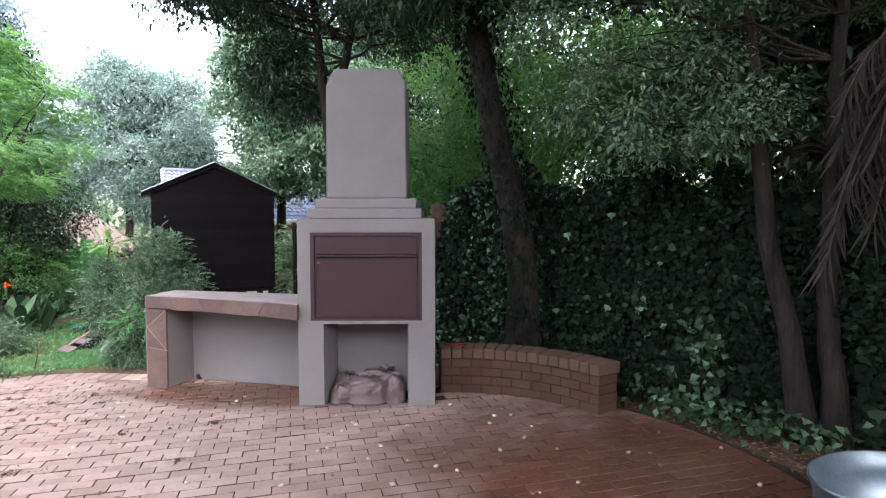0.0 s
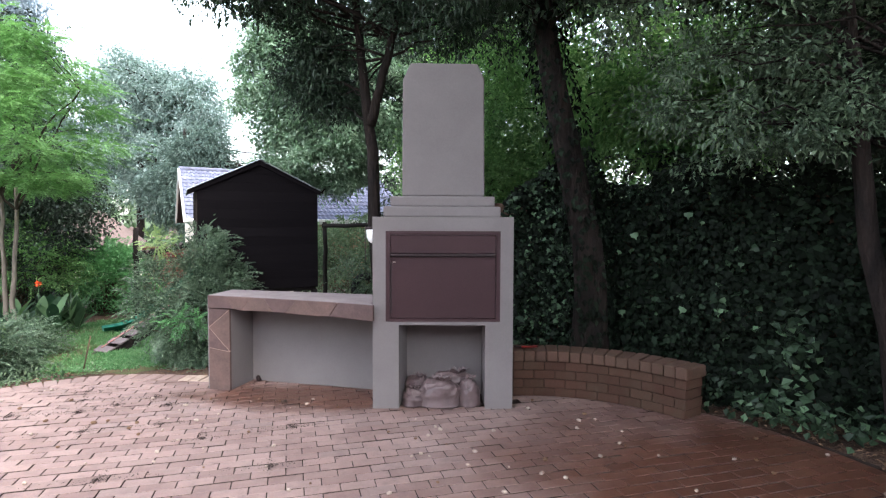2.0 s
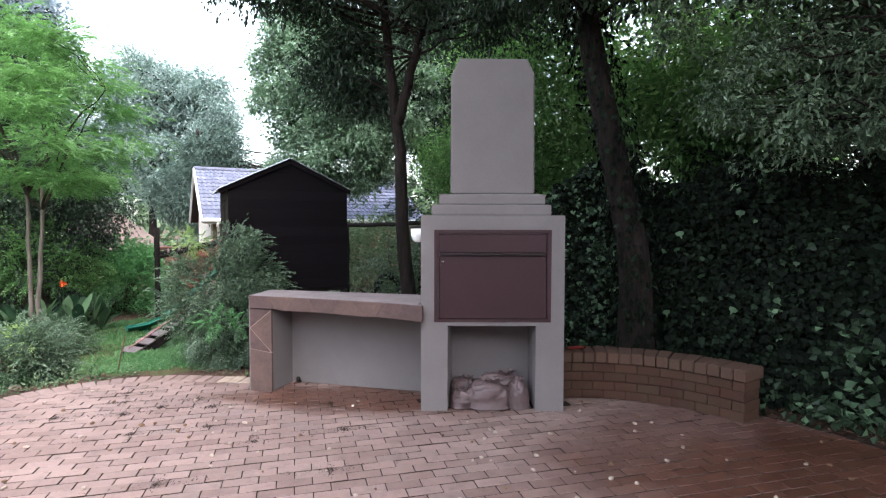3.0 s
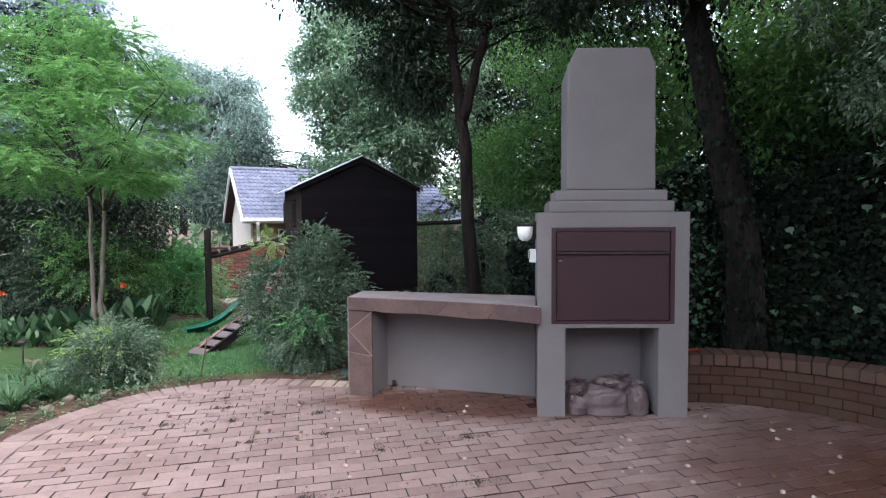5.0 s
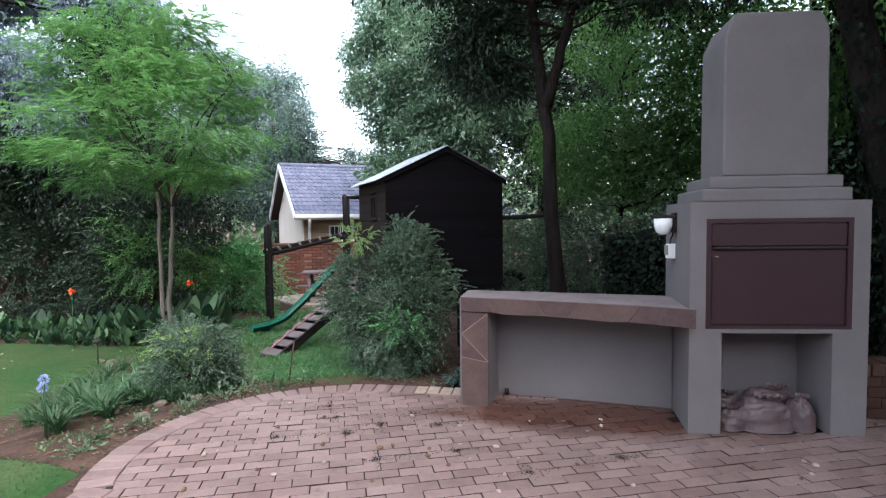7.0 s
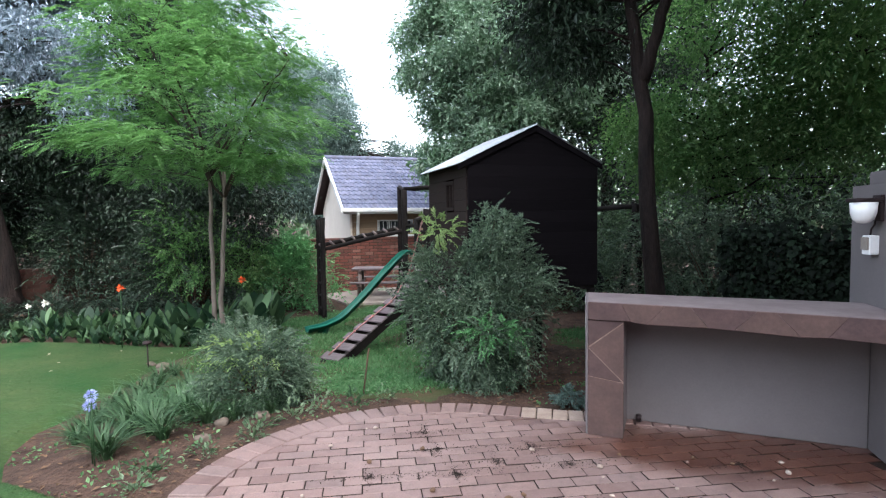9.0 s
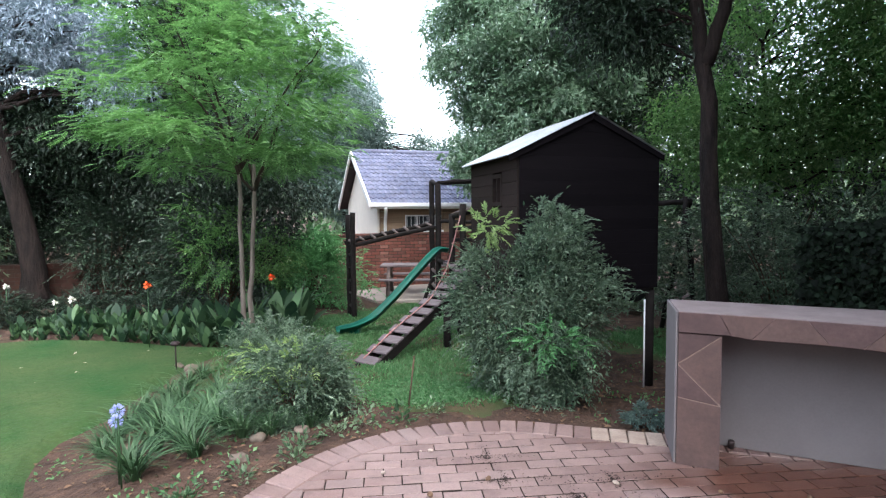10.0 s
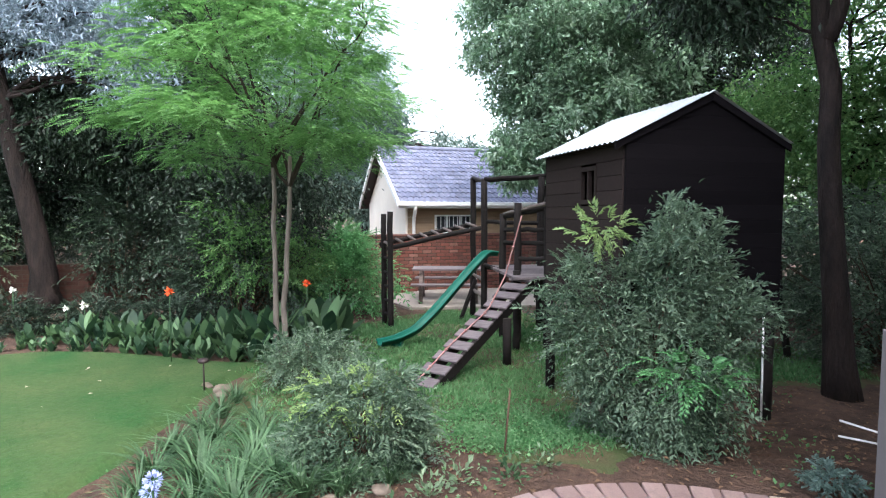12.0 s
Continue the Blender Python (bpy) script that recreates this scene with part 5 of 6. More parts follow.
def feather_tree():
    """Young tree with twin pale stems and flat layers of feathery fronds."""
    off = np.array((-8.56, 8.86, gz(-8.56, 8.86) - 0.05))
    t = thing("young_feathery_tree", "young tree with twin pale stems and feathery leaves", "tree", Matrix.Translation(off))
    stems = [bend(off, (-8.47, 8.75, 2.1), 0, 8, 0.012), bend(off + (0.1, 0.04, 0), (-8.3, 8.86, 2.25), 0, 8, 0.012)]
    tubes = [tube(stems[0], np.linspace(0.04, 0.026, 8), 8), tube(stems[1], np.linspace(0.042, 0.026, 8), 8)]
    # flat tiers of foliage at the ends of an open vase of limbs
    C = []
    for k in range(58):
        h = (k + 0.5) / 58
        a = k * 2.4 + rng.normal(0, 0.25)
        r = (0.55 + 1.2 * math.sin(math.pi * min(1, 0.22 + 0.68 * h))) * rng.uniform(0.45, 1.05)
        C.append((-8.42 + r * math.cos(a) * (1.05 if math.cos(a) < 0 else 0.85), 8.8 + r * math.sin(a), 2.25 + 2.65 * h - 0.12 * r + rng.normal(0, 0.1)))
    C = np.array(C)
    V, F = join(tubes)
    arr_part("stem", V - off, F, M["bark_grey"], t, "pale grey twin stems", True)
    tubes = []
    mains = []
    for k in range(9):
        a = k * 2.4
        s = stems[k % 2][-1 - k % 2]
        e = s + np.array([math.cos(a) * (0.55 + 0.08 * k), math.sin(a) * (0.55 + 0.08 * k), 0.9 + 0.3 * (k % 5)])
        P = bend(s, e, 0.1, 8, 0.03)
        mains.append(P)
        tubes.append(tube(P, np.linspace(0.022, 0.009, 8), 6, False))
    allp = np.concatenate(mains)
    for c in C:
        a = allp[np.argmin(np.linalg.norm(allp - c, axis=1) + np.maximum(0, allp[:, 2] - c[2] + 0.1))]
        tubes.append(tube(bend(a, c, 0.06, 6, 0.02), np.linspace(0.008, 0.003, 6), 4, False))
    V, F = join(tubes)
    arr_part("limb", V - off, F, M["limb"], t, "thin dark limbs", True)
    # fronds: two rows of small leaflets on each
    n = len(C) * 120
    wide = np.repeat(rng.uniform(0.16, 0.3, len(C)), 120)[:, None]
    disc = rng.normal(size=(n, 3)) * np.array([1, 1, 0.3])
    base = np.repeat(C, 120, axis=0) + disc * wide
    tilt = np.repeat(C - np.array((-8.42, 8.8, 3.2)), 120, axis=0) * np.array([0.3, 0.3, 0.0])
    out = disc * np.array([1, 1, 0.5]) * 0.7 + tilt + rng.normal(size=(n, 3)) * np.array([0.6, 0.6, 0.34])
    D = unit(out)
    S = unit(np.cross(D, np.array([[0, 0, 1.0]])) + rng.normal(size=(n, 3)) * 0.22)
    N = np.cross(S, D)
    P_, D_, N_ = [], [], []
    for q in range(9):
        for s in (-1, 1):
            run = 0.02 + 0.022 * q
            P_.append(base + D * run - np.array([0, 0, 1.5 * run * run]))
            D_.append(S * s + D * 0.45 - N * 0.12)
            N_.append(N)
    P_, D_, N_ = np.concatenate(P_), np.concatenate(D_), np.concatenate(N_)
    L = rng.uniform(0.035, 0.065, len(P_)) * np.repeat(1.0 - 0.07 * np.abs(np.arange(9) - 3), 2 * n)
    V, F = leaf_arrays(P_, D_, N_, L, L * 0.42, 0.05)
    arr_part("crown", V - off, F, M["leaf_bright"], t, "feathery bright green crown")


feather_tree()


# ---- shrubs and hedges ----
def shoots(P, D, length, size, pairs=9):
    """Feathered shoots: pairs of narrow leaves along a drooping stem."""
    n = len(P)
    D = unit(D + rng.normal(size=(n, 3)) * 0.45)
    S = unit(np.cross(D, np.array([[0, 0, 1.0]])) + rng.normal(size=(n, 3)) * 0.25)
    N = np.cross(S, D)
    ln = length * rng.uniform(0.5, 1.2, n)
    Pq, Dq, Nq = [], [], []
    for q in range(pairs):
        f = (q + 0.5) / pairs
        at = P + D * (ln * f)[:, None] - np.array([0, 0, 1.0]) * (ln * 0.45 * f * f)[:, None]
        for s in (-1, 1):
            Pq.append(at), Dq.append(S * s * (1.1 - 0.5 * f) + D * 0.7 - N * 0.25 + rng.normal(size=(n, 3)) * 0.15), Nq.append(N)
    Pq, Dq, Nq = np.concatenate(Pq), np.concatenate(Dq), np.concatenate(Nq)
    L = size * rng.uniform(0.7, 1.25, len(Pq))
    return leaf_arrays(Pq, Dq, Nq, L, L * 0.36, 0.1)


def shrub(name, label, base, lobes, leaf, size, clumps, per, spread, tip=None, droop=0.15, aspect=0.4, stems=14, tip_low=None):
    off = np.array((*base, gz(*base) - 0.03))
    t = thing(name, label, "shrub", Matrix.Translation(off))
    cents = []
    for c, r, share in lobes:
        p, d = blob(max(3, int(clumps * share)), c, r, 0.45)
        w = np.array([noise.noise(Vector(v) * 1.7) for v in p])
        cents.append(np.asarray(c) + (p - np.asarray(c)) * (1 + 0.6 * w)[:, None])
    C = np.concatenate(cents)
    low = np.array([gz(x, y) for x, y in C[:, :2]]) + 0.06
    C[:, 2] = np.maximum(C[:, 2], low)
    tubes = []
    for c in C[rng.permutation(len(C))[:stems * 3]]:
        a = off + np.array([*rng.normal(0, 0.06, 2), 0.0])
        tubes.append(tube(bend(a, c, 0.1 * np.linalg.norm(c - a), 6, 0.015), np.linspace(0.014, 0.003, 6), 5, False))
    V, F = join(tubes)
    arr_part("stem", V - off, F, M["twig"], t, "", True)
    V, F = spray_leaves(C, spread * rng.uniform(0.7, 1.3, len(C)), per // 2, size, droop, 0.8, aspect)
    mid = C.mean(axis=0)
    k = rng.integers(0, len(C), int(len(C) * 2.2))
    V2, F2 = shoots(C[k] + rng.normal(size=(len(k), 3)) * spread * 0.4, unit(C[k] - mid) + np.array([0, 0, 0.35]), spread * 1.9, size)
    F = np.concatenate([F, F2 + len(V)])
    V = np.concatenate([V, V2])
    V[:, 2] = np.maximum(V[:, 2], np.repeat(ground_z(V[::4, 0], V[::4, 1]), 4) + 0.004)
    arr_part("foliage", V - off, F, leaf, t)
    for at, mt in ((tip, "leaf_tip"), (tip_low, "leaf_fresh")):
        if not at:
            continue
        c, r, m, pr = at
        p, d = blob(m, c, r, 0.3)
        V, F = shoots(p, d + np.array([0, 0, 0.4]), spread * 1.2, size, max(4, pr // 3))
        arr_part("young_growth", V - off, F, M[mt], t, "yellow-green young growth")["kind"] = "stuff"
    return t


shrub("large_shrub", "large rounded green shrub beside the terrace", (-4.15, 6.95),
      [((-4.2, 6.95, 0.42), (0.64, 0.54, 0.5), 0.5), ((-4.2, 6.95, 0.0), (0.42, 0.4, 0.34), 0.16), ((-4.08, 7.0, 1.08), (0.34, 0.32, 0.42), 0.18), ((-3.72, 7.0, 0.8), (0.34, 0.34, 0.36), 0.12), ((-4.68, 6.9, 0.85), (0.26, 0.26, 0.3), 0.08)], M["leaf_shrub"], 0.043, 560, 72, 0.125,
      ((-4.56, 6.85, 1.4), (0.19, 0.14, 0.13), 40, 24), tip_low=((-3.95, 6.46, 0.5), (0.34, 0.1, 0.14), 60, 24))
shrub("bed_shrub", "leafy green shrub in the flower bed", (-6.03, 6.05),
      [((-6.03, 6.05, 0.02), (0.48, 0.42, 0.38), 1.0)], M["leaf_shrub"], 0.042, 260, 70, 0.11, ((-6.1, 5.95, 0.34), (0.36, 0.3, 0.16), 70, 22))
shrub("low_shrub", "low grey-green shrub behind the flower bed", (-7.6, 8.1), [((-7.6, 8.1, -0.15), (0.6, 0.42, 0.26), 1.0)], M["leaf_shrub"], 0.045, 170, 60, 0.15)
shrub("bright_bush", "bright green bush before the house", (-9.7, 12.7), [((-9.7, 12.7, 0.15), (1.15, 0.8, 0.7), 0.7), ((-9.4, 12.6, 0.8), (0.6, 0.5, 0.4), 0.3)], M["leaf_fresh"], 0.085, 230, 70, 0.26)
shrub("dark_bush", "dark green bush under the trees", (-11.2, 11.6), [((-11.2, 11.6, 0.5), (1.3, 0.8, 0.95), 1.0)], M["leaf_dark"], 0.09, 220, 70, 0.26)
shrub("lime_bush", "light green bush behind the young tree", (-10.7, 11.2), [((-10.7, 11.2, 0.85), (0.8, 0.5, 0.85), 0.6), ((-9.9, 11.6, 0.6), (0.55, 0.4, 0.6), 0.4)], M["leaf_lime"], 0.075, 150, 60, 0.22)
shrub("dark_bush", "dark green bush under the trees", (-14.2, 11.9), [((-14.2, 12.2, 1.0), (1.3, 0.8, 1.5), 1.0)], M["leaf_dark"], 0.1, 220, 70, 0.28)
shrub("pale_bush", "pale green bushes beside the far wall", (-16.8, 9.0), [((-16.8, 9.6, 1.0), (1.6, 1.0, 1.3), 1.0)], M["leaf_mid"], 0.1, 180, 70, 0.3)
shrub("dark_bush", "dark green bush beyond the boundary wall", (-17.8, 12.2), [((-17.8, 12.4, 1.2), (1.9, 0.9, 1.6), 1.0)], M["leaf_dark"], 0.12, 220, 60, 0.34)
shrub("dark_bush", "dark green bush beyond the boundary wall", (-20.0, 9.2), [((-20.0, 9.4, 1.3), (1.8, 1.2, 1.7), 1.0)], M["leaf_dark"], 0.12, 220, 60, 0.34)
for x, y in ((-12.4, 9.75), (-11.1, 9.95), (-13.7, 9.25), (-15.2, 8.9)):
    shrub("low_shrub", "low dark shrub before the boundary wall", (x, y), [((x, y, -0.2), (0.75, 0.4, 0.28), 1.0)], M["leaf_conifer"], 0.06, 110, 50, 0.18)
shrub("small_plant", "small feathery blue-green plant by the kerb", (-3.3, 6.22), [((-3.3, 6.2, 0.0), (0.11, 0.09, 0.06), 1.0)], M["leaf_pine"], 0.032, 30, 24, 0.045)
shrub("hedge_bush", "leafy hedge behind the swing", (-1.0, 10.6), [((-1.3, 10.8, 0.6), (1.5, 0.6, 1.0), 0.6), ((0.5, 9.6, 0.8), (1.3, 0.7, 1.1), 0.4)], M["leaf_shrub"], 0.075, 420, 80, 0.24)
shrub("hedge_bush", "leafy hedge behind the playhouse", (-3.4, 13.4), [((-3.6, 13.6, 0.6), (1.8, 0.6, 1.1), 1.0)], M["leaf_mid"], 0.085, 260, 80, 0.28)

shrub("hedge_bush", "tall dark hedge beyond the swing", (0.2, 14.6), [((-0.6, 14.8, 1.6), (2.6, 0.6, 2.0), 0.6), ((3.0, 13.8, 1.8), (2.4, 0.8, 2.2), 0.4)], M["leaf_dark"], 0.16, 300, 70, 0.42)

shrub("hedge_bush", "tall dark hedge beyond the ivy wall", (5.0, 9.0), [((4.2, 9.2, 2.4), (2.6, 0.8, 1.5), 0.5), ((6.6, 6.2, 2.4), (1.0, 2.6, 1.5), 0.5)], M["leaf_conifer"], 0.14, 460, 70, 0.36)

# ivy-grown wall
ivy_pts = np.array([(-1.6, 8.2), (-0.5, 7.15), (0.9, 6.75), (1.75, 5.85), (2.7, 5.15), (3.6, 4.4), (4.2, 3.2), (4.5, 1.5)])
iw = new("wall_ivy")
tagged(iw, "garden wall hidden under dark ivy", "wall", kind="structure")
Vs, Fs, n = [], [], 0
for a, bb in zip(ivy_pts[:-1], ivy_pts[1:]):
    d = unit(bb - a)
    m_ = np.array((-d[1], d[0]))
    q = [a + m_ * 0.1, bb + m_ * 0.1, bb + m_ * 0.28, a + m_ * 0.28]
    Vs += [(*p, -0.4) for p in q] + [(*p, 1.9 if a[0] > -0.6 else 1.25) for p in q]
    Fs += [(n, n + 1, n + 5, n + 4), (n + 2, n + 3, n + 7, n + 6), (n + 4, n + 5, n + 6, n + 7), (n + 1, n + 2, n + 6, n + 5), (n + 3, n, n + 4, n + 7)]
    n += 8
arr_part("masonry", np.array(Vs), np.array(Fs), M["soil"], iw, "dark masonry")
seg = np.linalg.norm(np.diff(ivy_pts, axis=0), axis=1)
cum = np.concatenate([[0], np.cumsum(seg)])


def ivy(n, size, zmax, depth, mat, name, stretch=(0, 99)):
    s = rng.uniform(stretch[0], min(cum[-1], stretch[1]), n)
    x, y = np.interp(s, cum, ivy_pts[:, 0]), np.interp(s, cum, ivy_pts[:, 1])
    k = np.clip(np.searchsorted(cum, s) - 1, 0, len(seg) - 1)
    d = np.diff(ivy_pts, axis=0)[k] / seg[k][:, None]
    nr = np.stack([d[:, 1], -d[:, 0]], 1)
    z = -0.1 + (zmax + 0.1) * rng.uniform(0, 1, n)
    lump = np.array([noise.noise(Vector((a * 1.3, 0, c * 1.3))) + 0.5 * noise.noise(Vector((a * 3.3, 5, c * 3.3))) for a, c in zip(s, z)])
    out = depth * (0.4 + lump) + rng.uniform(-0.06, 0.06, n) + 0.1 * (z < 0.3)
    top = (zmax - 0.25) * (0.62 + 0.38 * ease(1.2, 2.4, s)) + 0.35 * lump
    ok = z < top
    P = np.stack([x + nr[:, 0] * out, y + nr[:, 1] * out, z], 1)[ok]
    N = np.concatenate([nr, np.full((n, 1), 0.35)], 1)[ok] + rng.normal(size=(ok.sum(), 3)) * 0.45
    D = np.stack([rng.normal(0, 0.5, ok.sum()), rng.normal(0, 0.5, ok.sum()), np.full(ok.sum(), -1.0)], 1)
    N, D = unit(N), unit(D)
    S = unit(np.cross(D, N))
    D = np.cross(N, S)
    L = (size * rng.uniform(0.5, 1.35, ok.sum()))[:, None]
    shape = ((0, 0), (-0.5, 0.1), (-0.42, 0.5), (-0.16, 0.6), (0, 1.0), (0.16, 0.6), (0.42, 0.5), (0.5, 0.1))
    V = np.stack([P + S * L * a + D * L * (bb - 0.2) + N * L * (0.08 - 0.22 * abs(a)) for a, bb in shape], 1).reshape(-1, 3)
    b0 = np.arange(ok.sum(), dtype=np.int32)[:, None] * 8
    F = np.concatenate([b0 + np.array([[0, q, q + 1]]) for q in range(1, 7)]).astype(np.int32)
    ob = arr_part(name, V, F, mat, iw, "dense dark ivy leaves")
    ob["kind"] = "stuff"


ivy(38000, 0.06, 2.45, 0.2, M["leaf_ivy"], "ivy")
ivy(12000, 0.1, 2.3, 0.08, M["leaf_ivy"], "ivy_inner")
# leaves painted as catching light, laid over the shaded ivy
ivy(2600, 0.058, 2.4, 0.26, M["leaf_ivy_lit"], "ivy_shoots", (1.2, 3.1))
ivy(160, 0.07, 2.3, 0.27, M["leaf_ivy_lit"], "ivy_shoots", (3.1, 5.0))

# ivy on the leaning trunk, trailing ivy at the foot of the wall
tq = rng.uniform(0, 1, 1500)
tp = np.array([(0.62, 6.15, -0.1), (0.6, 6.15, 0.8), (0.5, 6.2, 2.0), (0.15, 6.25, 3.5), (0.0, 6.3, 4.6)])
P = np.stack([np.interp(tq, np.linspace(0, 1, 5), tp[:, k]) for k in range(3)], 1)
dd = unit(rng.normal(size=(1500, 3)) * np.array([1, 1, 0.2]))
V, F = leaf_arrays(P + dd * rng.uniform(0.16, 0.27, 1500)[:, None], dd * 0.4 + np.array([0, 0, -1.0]) + rng.normal(size=(1500, 3)) * 0.3, dd, rng.uniform(0.05, 0.09, 1500), rng.uniform(0.04, 0.07, 1500))
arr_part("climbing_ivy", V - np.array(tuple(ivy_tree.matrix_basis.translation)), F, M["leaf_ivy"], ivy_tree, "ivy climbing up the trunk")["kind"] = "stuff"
n = 340
s = rng.uniform(0, 1, n)
P = np.stack([1.6 + 1.2 * s + rng.normal(0, 0.12, n), 5.35 - 1.0 * s + rng.normal(0, 0.12, n), rng.uniform(0.0, 0.35, n) ** 1.6 + 0.02], 1)
P[:110] = np.stack([rng.normal(2.02, 0.09, 110), rng.normal(4.98, 0.07, 110), rng.uniform(0.02, 0.95, 110)], 1)
V, F = leaf_arrays(P, rng.normal(size=(n, 3)) + np.array([-0.3, -0.5, -0.1]), rng.normal(size=(n, 3)) * 0.5 + np.array([-0.2, -0.5, 0.8]), rng.uniform(0.05, 0.1, n), rng.uniform(0.05, 0.085, n))
trail = thing("trailing_ivy", "pale trailing ivy runners at the terrace edge", "ivy")
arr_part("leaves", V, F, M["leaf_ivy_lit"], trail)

# dry palm fronds hanging at the right-hand tree
palm = thing("dead_palm_fronds", "dry brown palm fronds hanging down", "palm", Matrix.Translation((2.75, 4.45, 2.3)))
for k in range(24):
    a = rng.uniform(-3.0, 0.5)
    L = rng.uniform(0.75, 1.25)
    z0 = rng.uniform(-0.1, 0.75)
    q = np.linspace(0, 1, 9)
    P = np.stack([math.cos(a) * L * 0.72 * q + 0.5, math.sin(a) * L * 0.55 * q, z0 + 0.25 * q - L * 1.0 * q ** 2], 1)
    tubes = [tube(P, np.linspace(0.011, 0.004, 9), 5, False)]
    V0, F0 = join(tubes)
    T = unit(np.gradient(P, axis=0))
    qs = np.repeat(np.linspace(0.15, 1, 26), 2)
    B = np.stack([np.interp(qs, q, P[:, c]) for c in range(3)], 1)
    TT = np.stack([np.interp(qs, q, T[:, c]) for c in range(3)], 1)
    SS = unit(np.cross(TT, np.array([[0, 0, 1.0]]))) * np.tile([1, -1], 26)[:, None]
    D = SS * 0.45 + TT * 0.7 + np.array([0, 0, -0.9]) + rng.normal(size=(52, 3)) * 0.15
    V1, F1 = leaf_arrays(B, D, np.cross(TT, SS) + 0.01, rng.uniform(0.22, 0.42, 52), np.full(52, 0.016), 0.1)
    arr_part("frond", np.concatenate([V0, V1]), [F0[0], np.concatenate([F0[1].reshape(-1, 3), F1 + len(V0)])], M["leaf_dead"], palm)


# ---- strap-leaved plants, cannas, flowers ----
def strap(n, h, w, lean, seg=5):
    """A tuft of arching strap leaves round the origin."""
    Vs, Fs, c = [], [], 0
    for _ in range(n):
        a = rng.uniform(0, 2 * math.pi)
        L = h * rng.uniform(0.6, 1.15)
        out = lean * rng.uniform(0.4, 1.2)
        t = np.linspace(0, 1, seg + 1)
        r = L * out * t ** 1.6 + rng.uniform(0, 0.05)
        z = L * (t - 0.45 * out * t ** 2.6)
        ww = w * rng.uniform(0.7, 1.2) * np.array([0.7, 1, 1, 0.85, 0.55, 0.08])[:seg + 1]
        d, s = np.array([math.cos(a), math.sin(a), 0]), np.array([-math.sin(a), math.cos(a), 0])
        C = d * r[:, None] + np.array([0, 0, 1.0]) * z[:, None]
        V = np.stack([C - s * ww[:, None] / 2, C + np.array([0, 0, -0.15]) * ww[:, None], C + s * ww[:, None] / 2], 1).reshape(-1, 3)
        i = np.arange(seg)[:, None] * 3
        F = np.concatenate([i + np.array([[0, 1, 4, 3]]), i + np.array([[1, 2, 5, 4]])])
        Vs.append(V), Fs.append(F + c)
        c += len(V)
    return np.concatenate(Vs), np.concatenate(Fs)


aga = []
for k in range(4):
    V, F = strap(72, 0.36, 0.015, 0.95)
    me = np_mesh("leaves", V, F)
    me.materials.append(M["leaf_blade"])
    aga.append(me)
spots = [(-6.48, 4.78, 0.9), (-6.66, 4.92, 0.95), (-6.3, 5.12, 0.85), (-6.5, 5.25, 1.0), (-6.8, 5.3, 1.0), (-6.2, 5.5, 0.9), (-6.45, 5.6, 1.0), (-6.7, 5.62, 1.0), (-6.98, 5.6, 1.05), (-7.2, 5.8, 1.0), (-6.85, 5.95, 1.0), (-6.5, 5.98, 1.0),
         (-7.4, 6.1, 1.0), (-7.05, 6.25, 1.05), (-6.7, 6.35, 1.0), (-7.6, 6.5, 1.0), (-7.2, 6.6, 1.0), (-6.9, 6.75, 0.95), (-7.5, 6.9, 0.9), (-5.75, 5.72, 0.55), (-5.98, 5.55, 0.7), (-6.55, 6.7, 1.0), (-7.45, 5.55, 0.9), (-7.62, 5.85, 0.95), (-7.78, 6.2, 1.0), (-7.85, 6.6, 1.0), (-7.95, 7.0, 0.95), (-8.05, 7.35, 0.8), (-7.3, 5.3, 0.8)]
for k, (x, y, s) in enumerate(spots):
    t = thing("agapanthus", "clump of arching green agapanthus leaves", "plant", Matrix.Translation((x, y, gz(x, y) - 0.01)) @ Matrix.Rotation(k * 1.3, 4, "Z") @ Matrix.Scale(s, 4), "agapanthus in the bed")
    ob = new("leaves", aga[k % 4])
    ob.parent = t
V, F = leaf_arrays(*(lambda d: (d * 0.02, d, unit(rng.normal(size=d.shape)), np.full(len(d), 0.026), np.full(len(d), 0.01)))(unit(rng.normal(size=(70, 3)) + np.array([0, 0, 0.3]))))
for x, y, h in ((-6.45, 4.66, 0.5), (-6.53, 4.72, 0.42)):
    t = thing("agapanthus_flower", "pale blue agapanthus flower on a tall stalk", "flower", Matrix.Translation((x, y, gz(x, y))))
    bar("stalk", (0, 0, 0), (0.02, -0.02, h), 0.005, M["leaf_blade"], t, 6)
    ob = arr_part("bloom", V * 1.0 + np.array([0.02, -0.02, h]), F, M["flower_blue"], t, "pale blue flower head")


